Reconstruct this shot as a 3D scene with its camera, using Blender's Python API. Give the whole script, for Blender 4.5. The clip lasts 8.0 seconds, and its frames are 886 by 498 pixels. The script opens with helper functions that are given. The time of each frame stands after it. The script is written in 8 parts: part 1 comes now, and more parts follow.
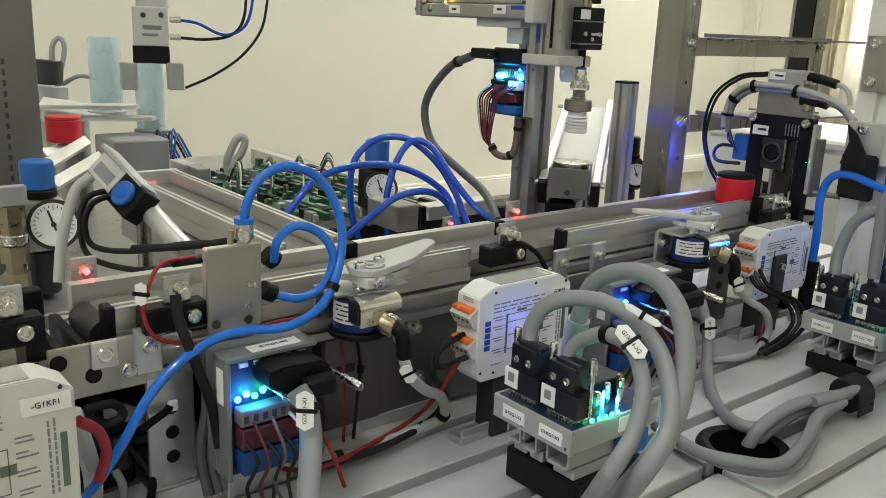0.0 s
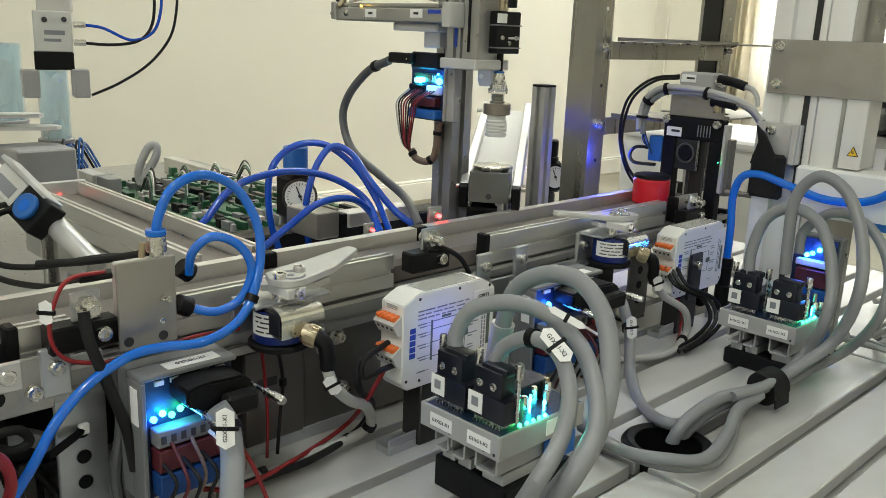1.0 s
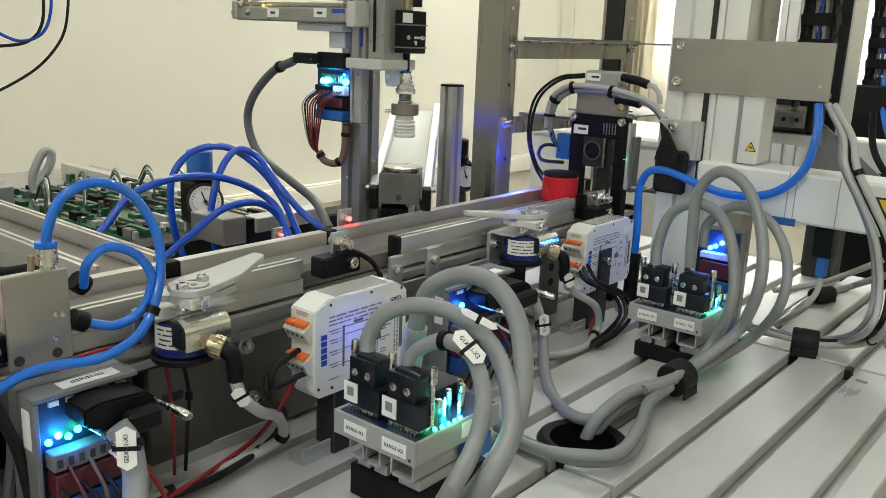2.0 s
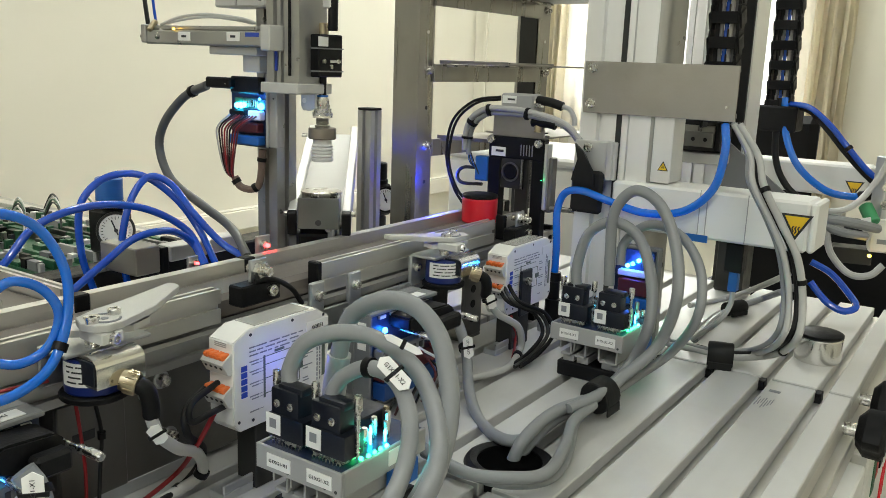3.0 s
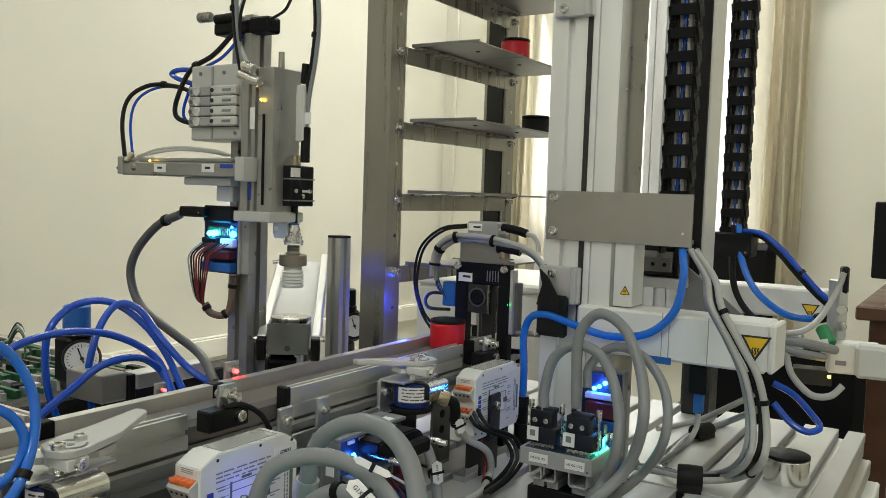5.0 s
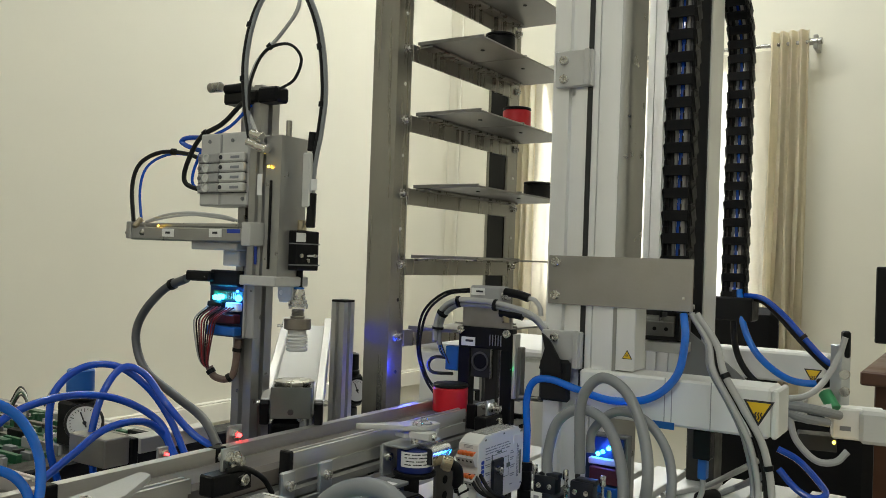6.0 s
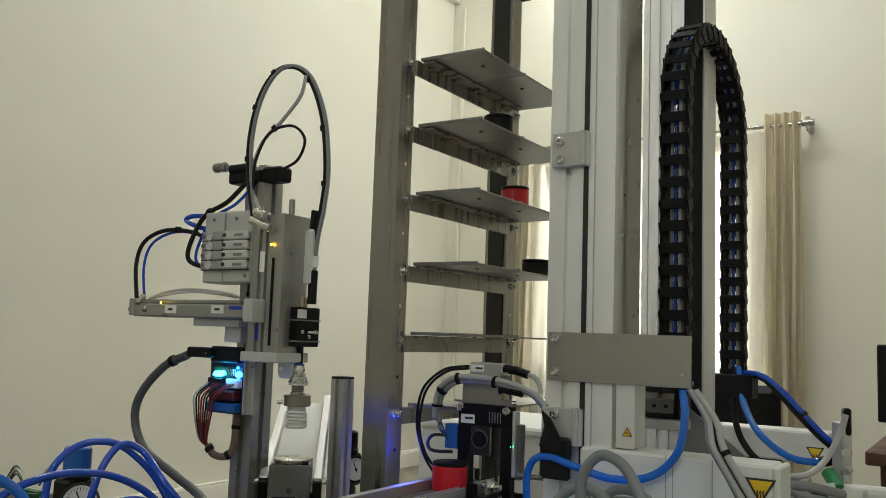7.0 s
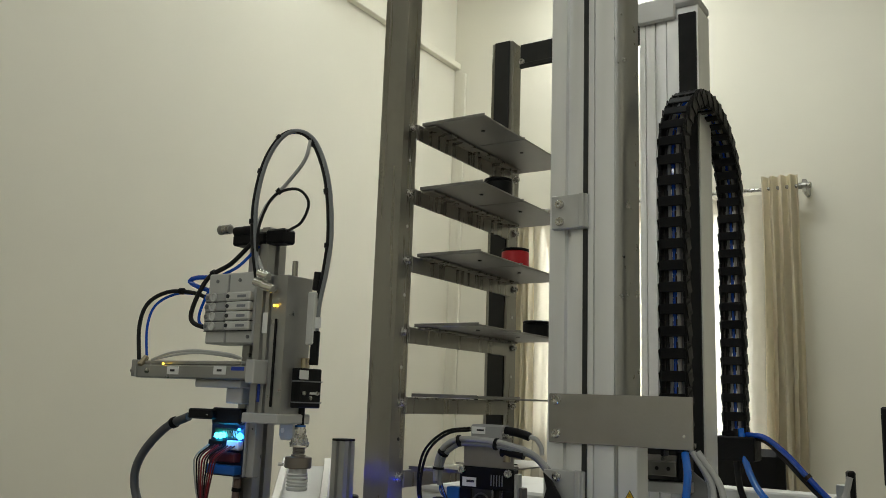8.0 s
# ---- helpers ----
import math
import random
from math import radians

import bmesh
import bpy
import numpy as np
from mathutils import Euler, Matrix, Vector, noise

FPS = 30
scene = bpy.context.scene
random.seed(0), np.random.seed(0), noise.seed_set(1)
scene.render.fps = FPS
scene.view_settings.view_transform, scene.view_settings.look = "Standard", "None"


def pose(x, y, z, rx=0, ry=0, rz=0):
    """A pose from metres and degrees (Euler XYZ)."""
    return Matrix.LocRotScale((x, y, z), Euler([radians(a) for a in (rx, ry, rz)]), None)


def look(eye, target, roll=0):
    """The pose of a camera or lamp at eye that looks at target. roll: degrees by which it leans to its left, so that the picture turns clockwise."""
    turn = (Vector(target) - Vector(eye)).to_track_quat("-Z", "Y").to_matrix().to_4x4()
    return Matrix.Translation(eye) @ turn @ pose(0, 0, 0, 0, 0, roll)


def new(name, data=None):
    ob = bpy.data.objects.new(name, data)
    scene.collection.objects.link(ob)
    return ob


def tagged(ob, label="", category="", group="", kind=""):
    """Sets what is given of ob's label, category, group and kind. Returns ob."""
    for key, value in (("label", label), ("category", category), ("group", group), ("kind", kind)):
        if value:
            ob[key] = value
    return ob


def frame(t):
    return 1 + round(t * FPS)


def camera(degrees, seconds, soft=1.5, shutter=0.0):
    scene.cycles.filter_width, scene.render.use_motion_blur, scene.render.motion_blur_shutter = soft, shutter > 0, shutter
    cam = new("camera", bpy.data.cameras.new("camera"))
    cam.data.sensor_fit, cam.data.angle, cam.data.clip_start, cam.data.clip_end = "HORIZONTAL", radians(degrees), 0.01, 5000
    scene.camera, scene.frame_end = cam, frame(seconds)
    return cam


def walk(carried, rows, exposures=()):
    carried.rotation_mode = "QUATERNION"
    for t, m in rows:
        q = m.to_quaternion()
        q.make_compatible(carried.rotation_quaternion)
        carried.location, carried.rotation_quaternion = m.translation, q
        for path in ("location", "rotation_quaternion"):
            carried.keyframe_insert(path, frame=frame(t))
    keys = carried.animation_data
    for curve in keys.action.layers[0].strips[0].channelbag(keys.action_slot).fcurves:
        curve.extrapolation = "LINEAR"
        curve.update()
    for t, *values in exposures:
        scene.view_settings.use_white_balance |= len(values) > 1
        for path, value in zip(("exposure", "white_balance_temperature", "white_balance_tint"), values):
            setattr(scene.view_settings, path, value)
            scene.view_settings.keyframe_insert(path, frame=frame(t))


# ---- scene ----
cam = camera(54.9, 8.0, soft=0.72)
PATH = [
    (0, (-0.024, -0.026, 0.283), (1.206, 1.466, -0.229), 2.5),
    (0.5, (-0.022, -0.023, 0.283), (1.28, 1.411, -0.216), 2.5),
    (1, (-0.019, -0.02, 0.282), (1.348, 1.353, -0.211), 2.4),
    (1.5, (-0.015, -0.018, 0.282), (1.426, 1.28, -0.206), 2.4),
    (2.8, (-0.008, -0.014, 0.282), (1.589, 1.103, -0.169), 2.1),
    (3, (-0.008, -0.013, 0.282), (1.615, 1.074, -0.146), 2.1),
    (3.5, (-0.012, -0.016, 0.281), (1.65, 1.035, -0.086), 2.0),
    (4, (-0.012, -0.017, 0.282), (1.669, 1.025, -0.017), 2.1),
    (4.5, (-0.016, -0.019, 0.281), (1.674, 1.029, 0.074), 2.0),
    (6, (-0.029, -0.026, 0.281), (1.662, 1.042, 0.303), 2.0),
    (6.5, (-0.035, -0.029, 0.28), (1.651, 1.039, 0.402), 2.0),
    (7, (-0.038, -0.032, 0.279), (1.641, 1.035, 0.484), 2.0),
    (7.5, (-0.043, -0.034, 0.278), (1.628, 1.028, 0.565), 2.0),
    (8, (-0.046, -0.036, 0.277), (1.613, 1.025, 0.626), 2.0),
]
EXPOSURES = [(0, 0.77), (1.5, 0.82), (3, 0.84), (4.5, 0.62), (6.5, 0.10), (7.5, -0.24), (8, -0.36)]
walk(cam, [(t, look(eye, target, roll)) for t, eye, target, roll in PATH], EXPOSURES)

# ---- light ----
world = bpy.data.worlds.new("world")
scene.world = world
world.use_nodes = True
_sky = world.node_tree.nodes.new("ShaderNodeTexSky")
_sky.sky_type, _sky.sun_disc, _sky.sun_elevation, _sky.sun_rotation = "NISHITA", False, radians(40), radians(200)
world.node_tree.links.new(_sky.outputs[0], world.node_tree.nodes["Background"].inputs[0])
world.node_tree.nodes["Background"].inputs[1].default_value = 0.12

CEIL_POWER, WALL_POWER, WINDOW_POWER = 13, 10, 20
LIGHT_TINT = (0.94, 0.985, 0.965)


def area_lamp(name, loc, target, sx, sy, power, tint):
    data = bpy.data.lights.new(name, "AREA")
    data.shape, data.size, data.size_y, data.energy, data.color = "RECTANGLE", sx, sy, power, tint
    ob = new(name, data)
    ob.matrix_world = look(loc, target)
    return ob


def glow_lamp(name, loc, power, tint, r=0.004):
    data = bpy.data.lights.new(name, "POINT")
    data.energy, data.color, data.shadow_soft_size = power, tint, r
    ob = new(name, data)
    ob.location = loc
    return ob


for lx, ly, share in ((-1.6, -0.8, 1.8), (0.8, -1.6, 0.32), (1.6, 1.5, 0.85), (-0.6, 1.5, 0.3), (3.1, 0.9, 1.8)):
    area_lamp("ceiling_lamp", (lx, ly, 2.78), (lx, ly + 0.001, 0), 0.1, 1.2, CEIL_POWER * share, LIGHT_TINT)
glow_lamp("wall_lamp", (2.62, 2.50, 2.62), WALL_POWER, LIGHT_TINT, 0.06)
glow_lamp("wall_lamp", (4.10, 1.62, 2.36), WALL_POWER * 1.6, LIGHT_TINT, 0.06)
# added fill lamp at the unseen west wall, brightens faces turned to -x
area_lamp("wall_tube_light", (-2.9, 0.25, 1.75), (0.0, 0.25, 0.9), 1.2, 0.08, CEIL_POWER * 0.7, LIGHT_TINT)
area_lamp("window_light", (4.27, 1.5, 0.65), (0, 1.5, 0.4), 1.1, 1.2, WINDOW_POWER, (0.86, 0.93, 1.0))


# ---- materials ----
def mat(name, color, rough=0.5, metal=0.0, var=0.08, scale=40.0, bump=0.0, bscale=200.0, stretch=None,
        rvar=0.1, spec=0.5, random_tint=0.0, transmission=0.0, alpha=1.0, coat=0.0, stain=0.0):
    m = bpy.data.materials.new(name)
    m.use_nodes = True
    nt = m.node_tree
    n, l = nt.nodes, nt.links
    b = n["Principled BSDF"]
    b.inputs["Metallic"].default_value = metal
    b.inputs["Specular IOR Level"].default_value = spec
    b.inputs["Transmission Weight"].default_value = transmission
    b.inputs["Coat Weight"].default_value = coat
    b.inputs["Alpha"].default_value = alpha
    co = n.new("ShaderNodeTexCoord")
    mp = n.new("ShaderNodeMapping")
    l.new(co.outputs["Object"], mp.inputs[0])
    if stretch:
        mp.inputs["Scale"].default_value = stretch
    n1 = n.new("ShaderNodeTexNoise")
    n1.inputs["Scale"].default_value, n1.inputs["Detail"].default_value = scale, 6
    l.new(mp.outputs[0], n1.inputs[0])
    n2 = n.new("ShaderNodeTexNoise")
    n2.inputs["Scale"].default_value, n2.inputs["Detail"].default_value = scale / 7, 4
    l.new(co.outputs["Object"], n2.inputs[0])
    add = n.new("ShaderNodeMath")
    add.operation = "ADD"
    l.new(n1.outputs[0], add.inputs[0]), l.new(n2.outputs[0], add.inputs[1])
    ramp = n.new("ShaderNodeMapRange")
    ramp.inputs[1].default_value, ramp.inputs[2].default_value = 0.6, 1.4
    ramp.inputs[3].default_value, ramp.inputs[4].default_value = 1 - var, 1 + var
    l.new(add.outputs[0], ramp.inputs[0])
    tint = ramp.outputs[0]
    if random_tint:
        info = n.new("ShaderNodeObjectInfo")
        mr = n.new("ShaderNodeMapRange")
        mr.inputs[3].default_value, mr.inputs[4].default_value = 1 - random_tint, 1 + random_tint
        l.new(info.outputs["Random"], mr.inputs[0])
        mu = n.new("ShaderNodeMath")
        mu.operation = "MULTIPLY"
        l.new(tint, mu.inputs[0]), l.new(mr.outputs[0], mu.inputs[1])
        tint = mu.outputs[0]
    mix = n.new("ShaderNodeVectorMath")
    mix.operation = "SCALE"
    mix.inputs[0].default_value = color
    l.new(tint, mix.inputs["Scale"])
    out = mix.outputs[0]
    if stain:
        n3 = n.new("ShaderNodeTexNoise")
        n3.inputs["Scale"].default_value, n3.inputs["Detail"].default_value = scale / 3, 8
        l.new(co.outputs["Object"], n3.inputs[0])
        sr = n.new("ShaderNodeMapRange")
        sr.inputs[1].default_value, sr.inputs[2].default_value = 0.58, 0.72
        sr.inputs[3].default_value, sr.inputs[4].default_value = 0, stain
        l.new(n3.outputs[0], sr.inputs[0])
        mx = n.new("ShaderNodeMix")
        mx.data_type = "RGBA"
        mx.inputs[7].default_value = (color[0] * 0.6, color[1] * 0.56, color[2] * 0.5, 1)
        l.new(sr.outputs[0], mx.inputs[0]), l.new(out, mx.inputs[6])
        out = mx.outputs[2]
    l.new(out, b.inputs["Base Color"])
    rr = n.new("ShaderNodeMapRange")
    rr.inputs[1].default_value, rr.inputs[2].default_value = 0.3, 0.7
    rr.inputs[3].default_value, rr.inputs[4].default_value = max(0.02, rough - rvar), min(1, rough + rvar)
    l.new(n1.outputs[0], rr.inputs[0]), l.new(rr.outputs[0], b.inputs["Roughness"])
    if bump:
        n4 = n.new("ShaderNodeTexNoise")
        n4.inputs["Scale"].default_value, n4.inputs["Detail"].default_value = bscale, 5
        l.new(mp.outputs[0], n4.inputs[0])
        bp = n.new("ShaderNodeBump")
        bp.inputs["Strength"].default_value, bp.inputs["Distance"].default_value = bump, 0.002
        l.new(n4.outputs[0], bp.inputs["Height"]), l.new(bp.outputs[0], b.inputs["Normal"])
    return m


def glow(name, color, strength):
    m = bpy.data.materials.new(name)
    m.use_nodes = True
    b = m.node_tree.nodes["Principled BSDF"]
    b.inputs["Base Color"].default_value = (*color, 1)
    b.inputs["Emission Color"].default_value = (*color, 1)
    b.inputs["Emission Strength"].default_value = strength
    return m


ALU = mat("anodised_aluminium", (0.60, 0.60, 0.59), 0.40, 0.6, 0.05, 60, 0.05, 400, random_tint=0.04)
ALU_X = mat("brushed_aluminium_long", (0.66, 0.65, 0.62), 0.40, 0.8, 0.06, 90, 0.10, 300, (0.04, 1, 1), random_tint=0.04)
TABLE = mat("aluminium_table_profile", (0.56, 0.56, 0.545), 0.46, 0.15, 0.07, 80, 0.10, 300, (0.03, 1, 1), random_tint=0.03, stain=0.12)
STEEL = mat("brushed_stainless_steel", (0.40, 0.39, 0.36), 0.30, 0.97, 0.09, 70, 0.14, 260, (1, 1, 0.04), stain=0.2)
PLATE = mat("satin_steel_plate", (0.42, 0.405, 0.375), 0.38, 0.9, 0.08, 50, 0.08, 300, stain=0.25)
ALU_D = mat("dull_grey_aluminium", (0.42, 0.42, 0.41), 0.36, 0.8, 0.06, 60, 0.05, 400)
PADDLE = mat("matt_grey_casting", (0.52, 0.52, 0.49), 0.5, 0.2, 0.04, 80, 0.08, 600)
DVALVE = mat("dark_grey_valve_plastic", (0.36, 0.36, 0.35), 0.4, 0, 0.05, 50)
VALVE = mat("grey_valve_plastic", (0.50, 0.50, 0.48), 0.45, 0, 0.05, 50, 0.05, 500)
CABLE_D = mat("dark_grey_cable", (0.085, 0.087, 0.09), 0.42, 0, 0.1, 50)
TOWER = mat("pale_anodised_profile", (0.90, 0.90, 0.89), 0.40, 0.55, 0.04, 60, 0.06, 300, (1, 1, 0.05))
# darker copy of the zinc, holds the unlit front of the stop box
BOXZ = mat("shaded_zinc_sheet", (0.19, 0.20, 0.20), 0.34, 0.9, 0.1, 60, 0.06, 150)
ZINC = mat("galvanised_steel", (0.56, 0.58, 0.60), 0.38, 0.9, 0.12, 90, 0.06, 150, stain=0.15)
CHROME = mat("bright_metal", (0.80, 0.79, 0.76), 0.16, 1.0, 0.04, 100)
BRASS = mat("brass", (0.44, 0.38, 0.27), 0.34, 1.0, 0.06, 100)
BOLT = mat("zinc_screw", (0.66, 0.65, 0.62), 0.26, 1.0, 0.08, 300)
MIDSTEEL = mat("weathered_dark_steel", (0.20, 0.195, 0.185), 0.42, 0.85, 0.12, 60, 0.1, 200, (1, 1, 0.05), stain=0.2)
DARKSTEEL = mat("dark_blackened_steel", (0.05, 0.05, 0.048), 0.45, 0.6, 0.15, 60)
BLACK = mat("black_plastic", (0.006, 0.006, 0.0065), 0.45, 0, 0.15, 80, 0.1, 500, spec=0.2)
CHAINB = mat("black_chain_plastic", (0.005, 0.005, 0.0055), 0.45, 0, 0.15, 80, 0.1, 500, spec=0.16)
BLACKR = mat("black_rubber", (0.008, 0.008, 0.008), 0.6, 0, 0.15, 60, 0.1, 400, spec=0.3)
NAVY = mat("dark_blue_black_plastic", (0.006, 0.008, 0.014), 0.4, 0, 0.15, 80, 0.05, 500)
GREY = mat("grey_plastic", (0.35, 0.35, 0.345), 0.5, 0, 0.06, 60, 0.06, 500)
LGREY = mat("light_grey_plastic", (0.60, 0.60, 0.57), 0.5, 0, 0.05, 50, 0.05, 500)
WHITE = mat("white_plastic", (0.78, 0.78, 0.75), 0.45, 0, 0.04, 30, 0.04, 500, stain=0.08)
DGREY = mat("mid_grey_plastic", (0.17, 0.175, 0.18), 0.5, 0, 0.06, 60, 0.06, 500)
COIL = mat("deep_blue_plastic", (0.008, 0.020, 0.14), 0.35)
TBLUE = mat("blue_terminal_plastic", (0.008, 0.055, 0.22), 0.45, 0, 0.08, 60)
SHEET = mat("plain_steel_sheet", (0.36, 0.35, 0.33), 0.42, 1.0, 0.03, 30, 0.0, 260, rvar=0.03)
CABLE = mat("grey_cable_sheath", (0.235, 0.245, 0.255), 0.42, 0, 0.07, 50, 0.05, 300)
CABLE_L = mat("light_grey_cable", (0.43, 0.43, 0.42), 0.45, 0, 0.06, 50)
HOSE = mat("blue_polyurethane_hose", (0.004, 0.068, 0.50), 0.16, 0, 0.03, 60, coat=0.5)
HOSE_L = mat("light_blue_hose", (0.003, 0.145, 0.66), 0.15, 0, 0.03, 60, coat=0.5)
BLUE = mat("blue_plastic", (0.015, 0.12, 0.42), 0.42, 0, 0.08, 60)
PCB = mat("blue_circuit_board", (0.008, 0.018, 0.055), 0.4, 0, 0.35, 300)
GREEN = mat("green_circuit_board", (0.02, 0.10, 0.045), 0.4, 0, 0.35, 250)
RED = mat("red_plastic", (0.62, 0.012, 0.025), 0.38, 0, 0.05, 40)
REDW = mat("red_wire", (0.28, 0.012, 0.016), 0.45, 0, 0.1, 60)
SLEEVE = mat("brown_grey_braid", (0.16, 0.11, 0.09), 0.6, 0, 0.3, 400)
DKRED = mat("dark_red_terminal", (0.09, 0.012, 0.018), 0.5, 0, 0.12, 60)
ORANGE = mat("orange_terminal", (0.80, 0.17, 0.03), 0.45, 0, 0.06, 60)
YELLOW = mat("yellow_warning", (0.85, 0.55, 0.02), 0.5, 0, 0.05, 60)
PAPER = mat("white_label", (0.82, 0.82, 0.80), 0.55, 0, 0.03, 60)
INK = mat("black_ink", (0.03, 0.03, 0.035), 0.6)
INKG = mat("grey_ink", (0.22, 0.23, 0.25), 0.6)
INKD = mat("dark_green_ink", (0.12, 0.15, 0.12), 0.6)
CLEARLID = mat("smoky_clear_plastic", (0.48, 0.48, 0.44), 0.12, 0, 0.05, 30, alpha=0.6, coat=0.4)
INKB = mat("blue_ink", (0.02, 0.06, 0.40), 0.5)
BELT = mat("brown_grey_conveyor_belt", (0.17, 0.15, 0.135), 0.42, 0.1, 0.14, 30, 0.05, 400, (0.1, 1, 1))
WALL = mat("cream_wall_paint", (0.76, 0.73, 0.62), 0.75, 0, 0.03, 3, 0.08, 60, stain=0.04)
CEILM = mat("white_ceiling_paint", (0.80, 0.79, 0.74), 0.8, 0, 0.03, 4, 0.05, 60)
TRIM = mat("white_trunking", (0.80, 0.77, 0.68), 0.55, 0, 0.04, 8)
FLOORM = mat("grey_floor_tiles", (0.33, 0.31, 0.27), 0.35, 0, 0.14, 12, 0.05, 80, stain=0.3)
CURTAIN = mat("beige_curtain_cloth", (0.84, 0.77, 0.60), 0.85, 0, 0.07, 30, 0.2, 500)
SHEER = mat("white_sheer_curtain", (0.84, 0.79, 0.68), 0.8, 0, 0.05, 20, alpha=0.72)
WOOD = mat("dark_brown_wood", (0.10, 0.045, 0.025), 0.4, 0, 0.3, 20, 0.05, 200, (1, 0.1, 1))
ACRYL = mat("clear_blue_acrylic", (0.50, 0.70, 0.76), 0.06, 0, 0.02, 20, alpha=0.36, coat=0.5)
SILI = mat("translucent_silicone", (0.74, 0.74, 0.72), 0.35, 0, 0.04, 60, alpha=0.85)
DISC = mat("brown_grey_turned_metal", (0.27, 0.24, 0.21), 0.35, 0.85, 0.08, 120)
GLASS = mat("glass", (0.95, 0.97, 1.0), 0.03, 0, 0.0, 10, transmission=1.0, rvar=0.0)
SKYGLOW = glow("bright_daylight", (0.95, 0.98, 1.0), 1.9)
LED_B = glow("blue_led", (0.01, 0.16, 1.0), 34)
LED_C = glow("cyan_led", (0.02, 0.62, 1.0), 24)
LED_G = glow("green_led", (0.02, 1.0, 0.22), 12)
LED_R = glow("red_led", (1.0, 0.02, 0.02), 16)
LED_Y = glow("amber_led", (1.0, 0.55, 0.03), 14)
TUBEGLOW = glow("fluorescent_tube", (1.0, 0.96, 0.88), 8)


# ---- modelling tools ----
ORIGIN = {}


def thing(name, label, category, loc=(0, 0, 0), group="", kind=""):
    ob = new(name)
    ob.empty_display_size = 0.02
    ob.location = loc
    ORIGIN[ob.name] = Vector(loc)
    return tagged(ob, label, category, group, kind)


def part(name, bm, material, parent=None, label=""):
    """One mesh object out of bm, whose vertices are in world metres; frees bm."""
    org = ORIGIN[parent.name] if parent else Vector((0, 0, 0))
    bmesh.ops.translate(bm, verts=bm.verts, vec=-org)
    bmesh.ops.recalc_face_normals(bm, faces=bm.faces)
    me = bpy.data.meshes.new(name)
    bm.to_mesh(me)
    bm.free()
    me.materials.append(material)
    me.shade_smooth()
    me.set_sharp_from_angle(angle=radians(32))
    ob = new(name, me)
    if parent:
        ob.parent = parent
        ORIGIN[ob.name] = org
    if label:
        ob["label"] = label
    return ob


def solo(name, bm, material, label, category, kind="", group="", loc=None):
    """A thing that is one plain mesh."""
    if loc is None:
        c = [v.co for v in bm.verts]
        loc = Vector((sum(v.x for v in c) / len(c), sum(v.y for v in c) / len(c), min(v.z for v in c)))
    loc = Vector(loc)
    bmesh.ops.translate(bm, verts=bm.verts, vec=-loc)
    ob = part(name, bm, material)
    ob.location = loc
    ORIGIN[ob.name] = loc
    return tagged(ob, label, category, group, kind)


def B():
    return bmesh.new()


def abox(bm, lo, hi, bev=0.0008, m=None, seg=1):
    c = [(a + b) / 2 for a, b in zip(lo, hi)]
    s = [max(1e-5, abs(b - a)) for a, b in zip(lo, hi)]
    r = bmesh.ops.create_cube(bm, size=1, matrix=Matrix.Translation(c) @ Matrix.Diagonal((*s, 1)))
    vs = r["verts"]
    if m is not None:
        bmesh.ops.transform(bm, matrix=m, verts=vs)
    if bev:
        es = list({e for v in vs for e in v.link_edges})
        bmesh.ops.bevel(bm, geom=es, offset=min(bev, min(s) * 0.45), segments=seg, affect="EDGES", profile=0.6)
    return bm


def boxes(*rows, bev=0.0008, m=None):
    bm = B()
    for lo, hi in rows:
        abox(bm, lo, hi, bev, m)
    return bm


def frame_of(p0, p1):
    d = Vector(p1) - Vector(p0)
    q = d.to_track_quat("Z", "Y").to_matrix().to_4x4()
    return Matrix.Translation(p0) @ q, d.length


def lathe(bm, p0, p1, rings, seg=20, cap=True):
    """Rings of (share of the way, radius) swept round the axis from p0 to p1."""
    m, L = frame_of(p0, p1)
    prev = None
    first = last = None
    for s, r in rings:
        ring = [bm.verts.new(m @ Vector((r * math.cos(2 * math.pi * k / seg), r * math.sin(2 * math.pi * k / seg), s * L))) for k in range(seg)]
        if prev:
            for k in range(seg):
                bm.faces.new((prev[k], prev[(k + 1) % seg], ring[(k + 1) % seg], ring[k]))
        first = first or ring
        prev = last = ring
    if cap:
        bm.faces.new(first[::-1]), bm.faces.new(last)
    return bm


def rod(bm, p0, p1, r, seg=16, ch=0.0):
    L = (Vector(p1) - Vector(p0)).length
    if ch:
        return lathe(bm, p0, p1, [(0, r - ch), (ch / L, r), (1 - ch / L, r), (1, r - ch)], seg)
    return lathe(bm, p0, p1, [(0, r), (1, r)], seg)


def screw(bm, p, axis, r=0.004, h=0.004):
    """A socket-head screw whose seat is at p."""
    p, a = Vector(p), Vector(axis).normalized()
    lathe(bm, p, p + a * h, [(0, r), (0.8, r), (1, r * 0.85), (1, r * 0.5), (0.45, r * 0.48)], 12)
    return bm


def spline(pts, n=7):
    pts = [Vector(p) for p in pts]
    if len(pts) == 2:
        return pts
    q = [pts[0] * 2 - pts[1]] + pts + [pts[-1] * 2 - pts[-2]]
    out = []
    for i in range(1, len(q) - 2):
        a, b, c, d = q[i - 1:i + 3]
        for k in range(n):
            t = k / n
            out.append(0.5 * ((2 * b) + (c - a) * t + (2 * a - 5 * b + 4 * c - d) * t * t + (3 * b - a - 3 * c + d) * t ** 3))
    out.append(pts[-1])
    return out


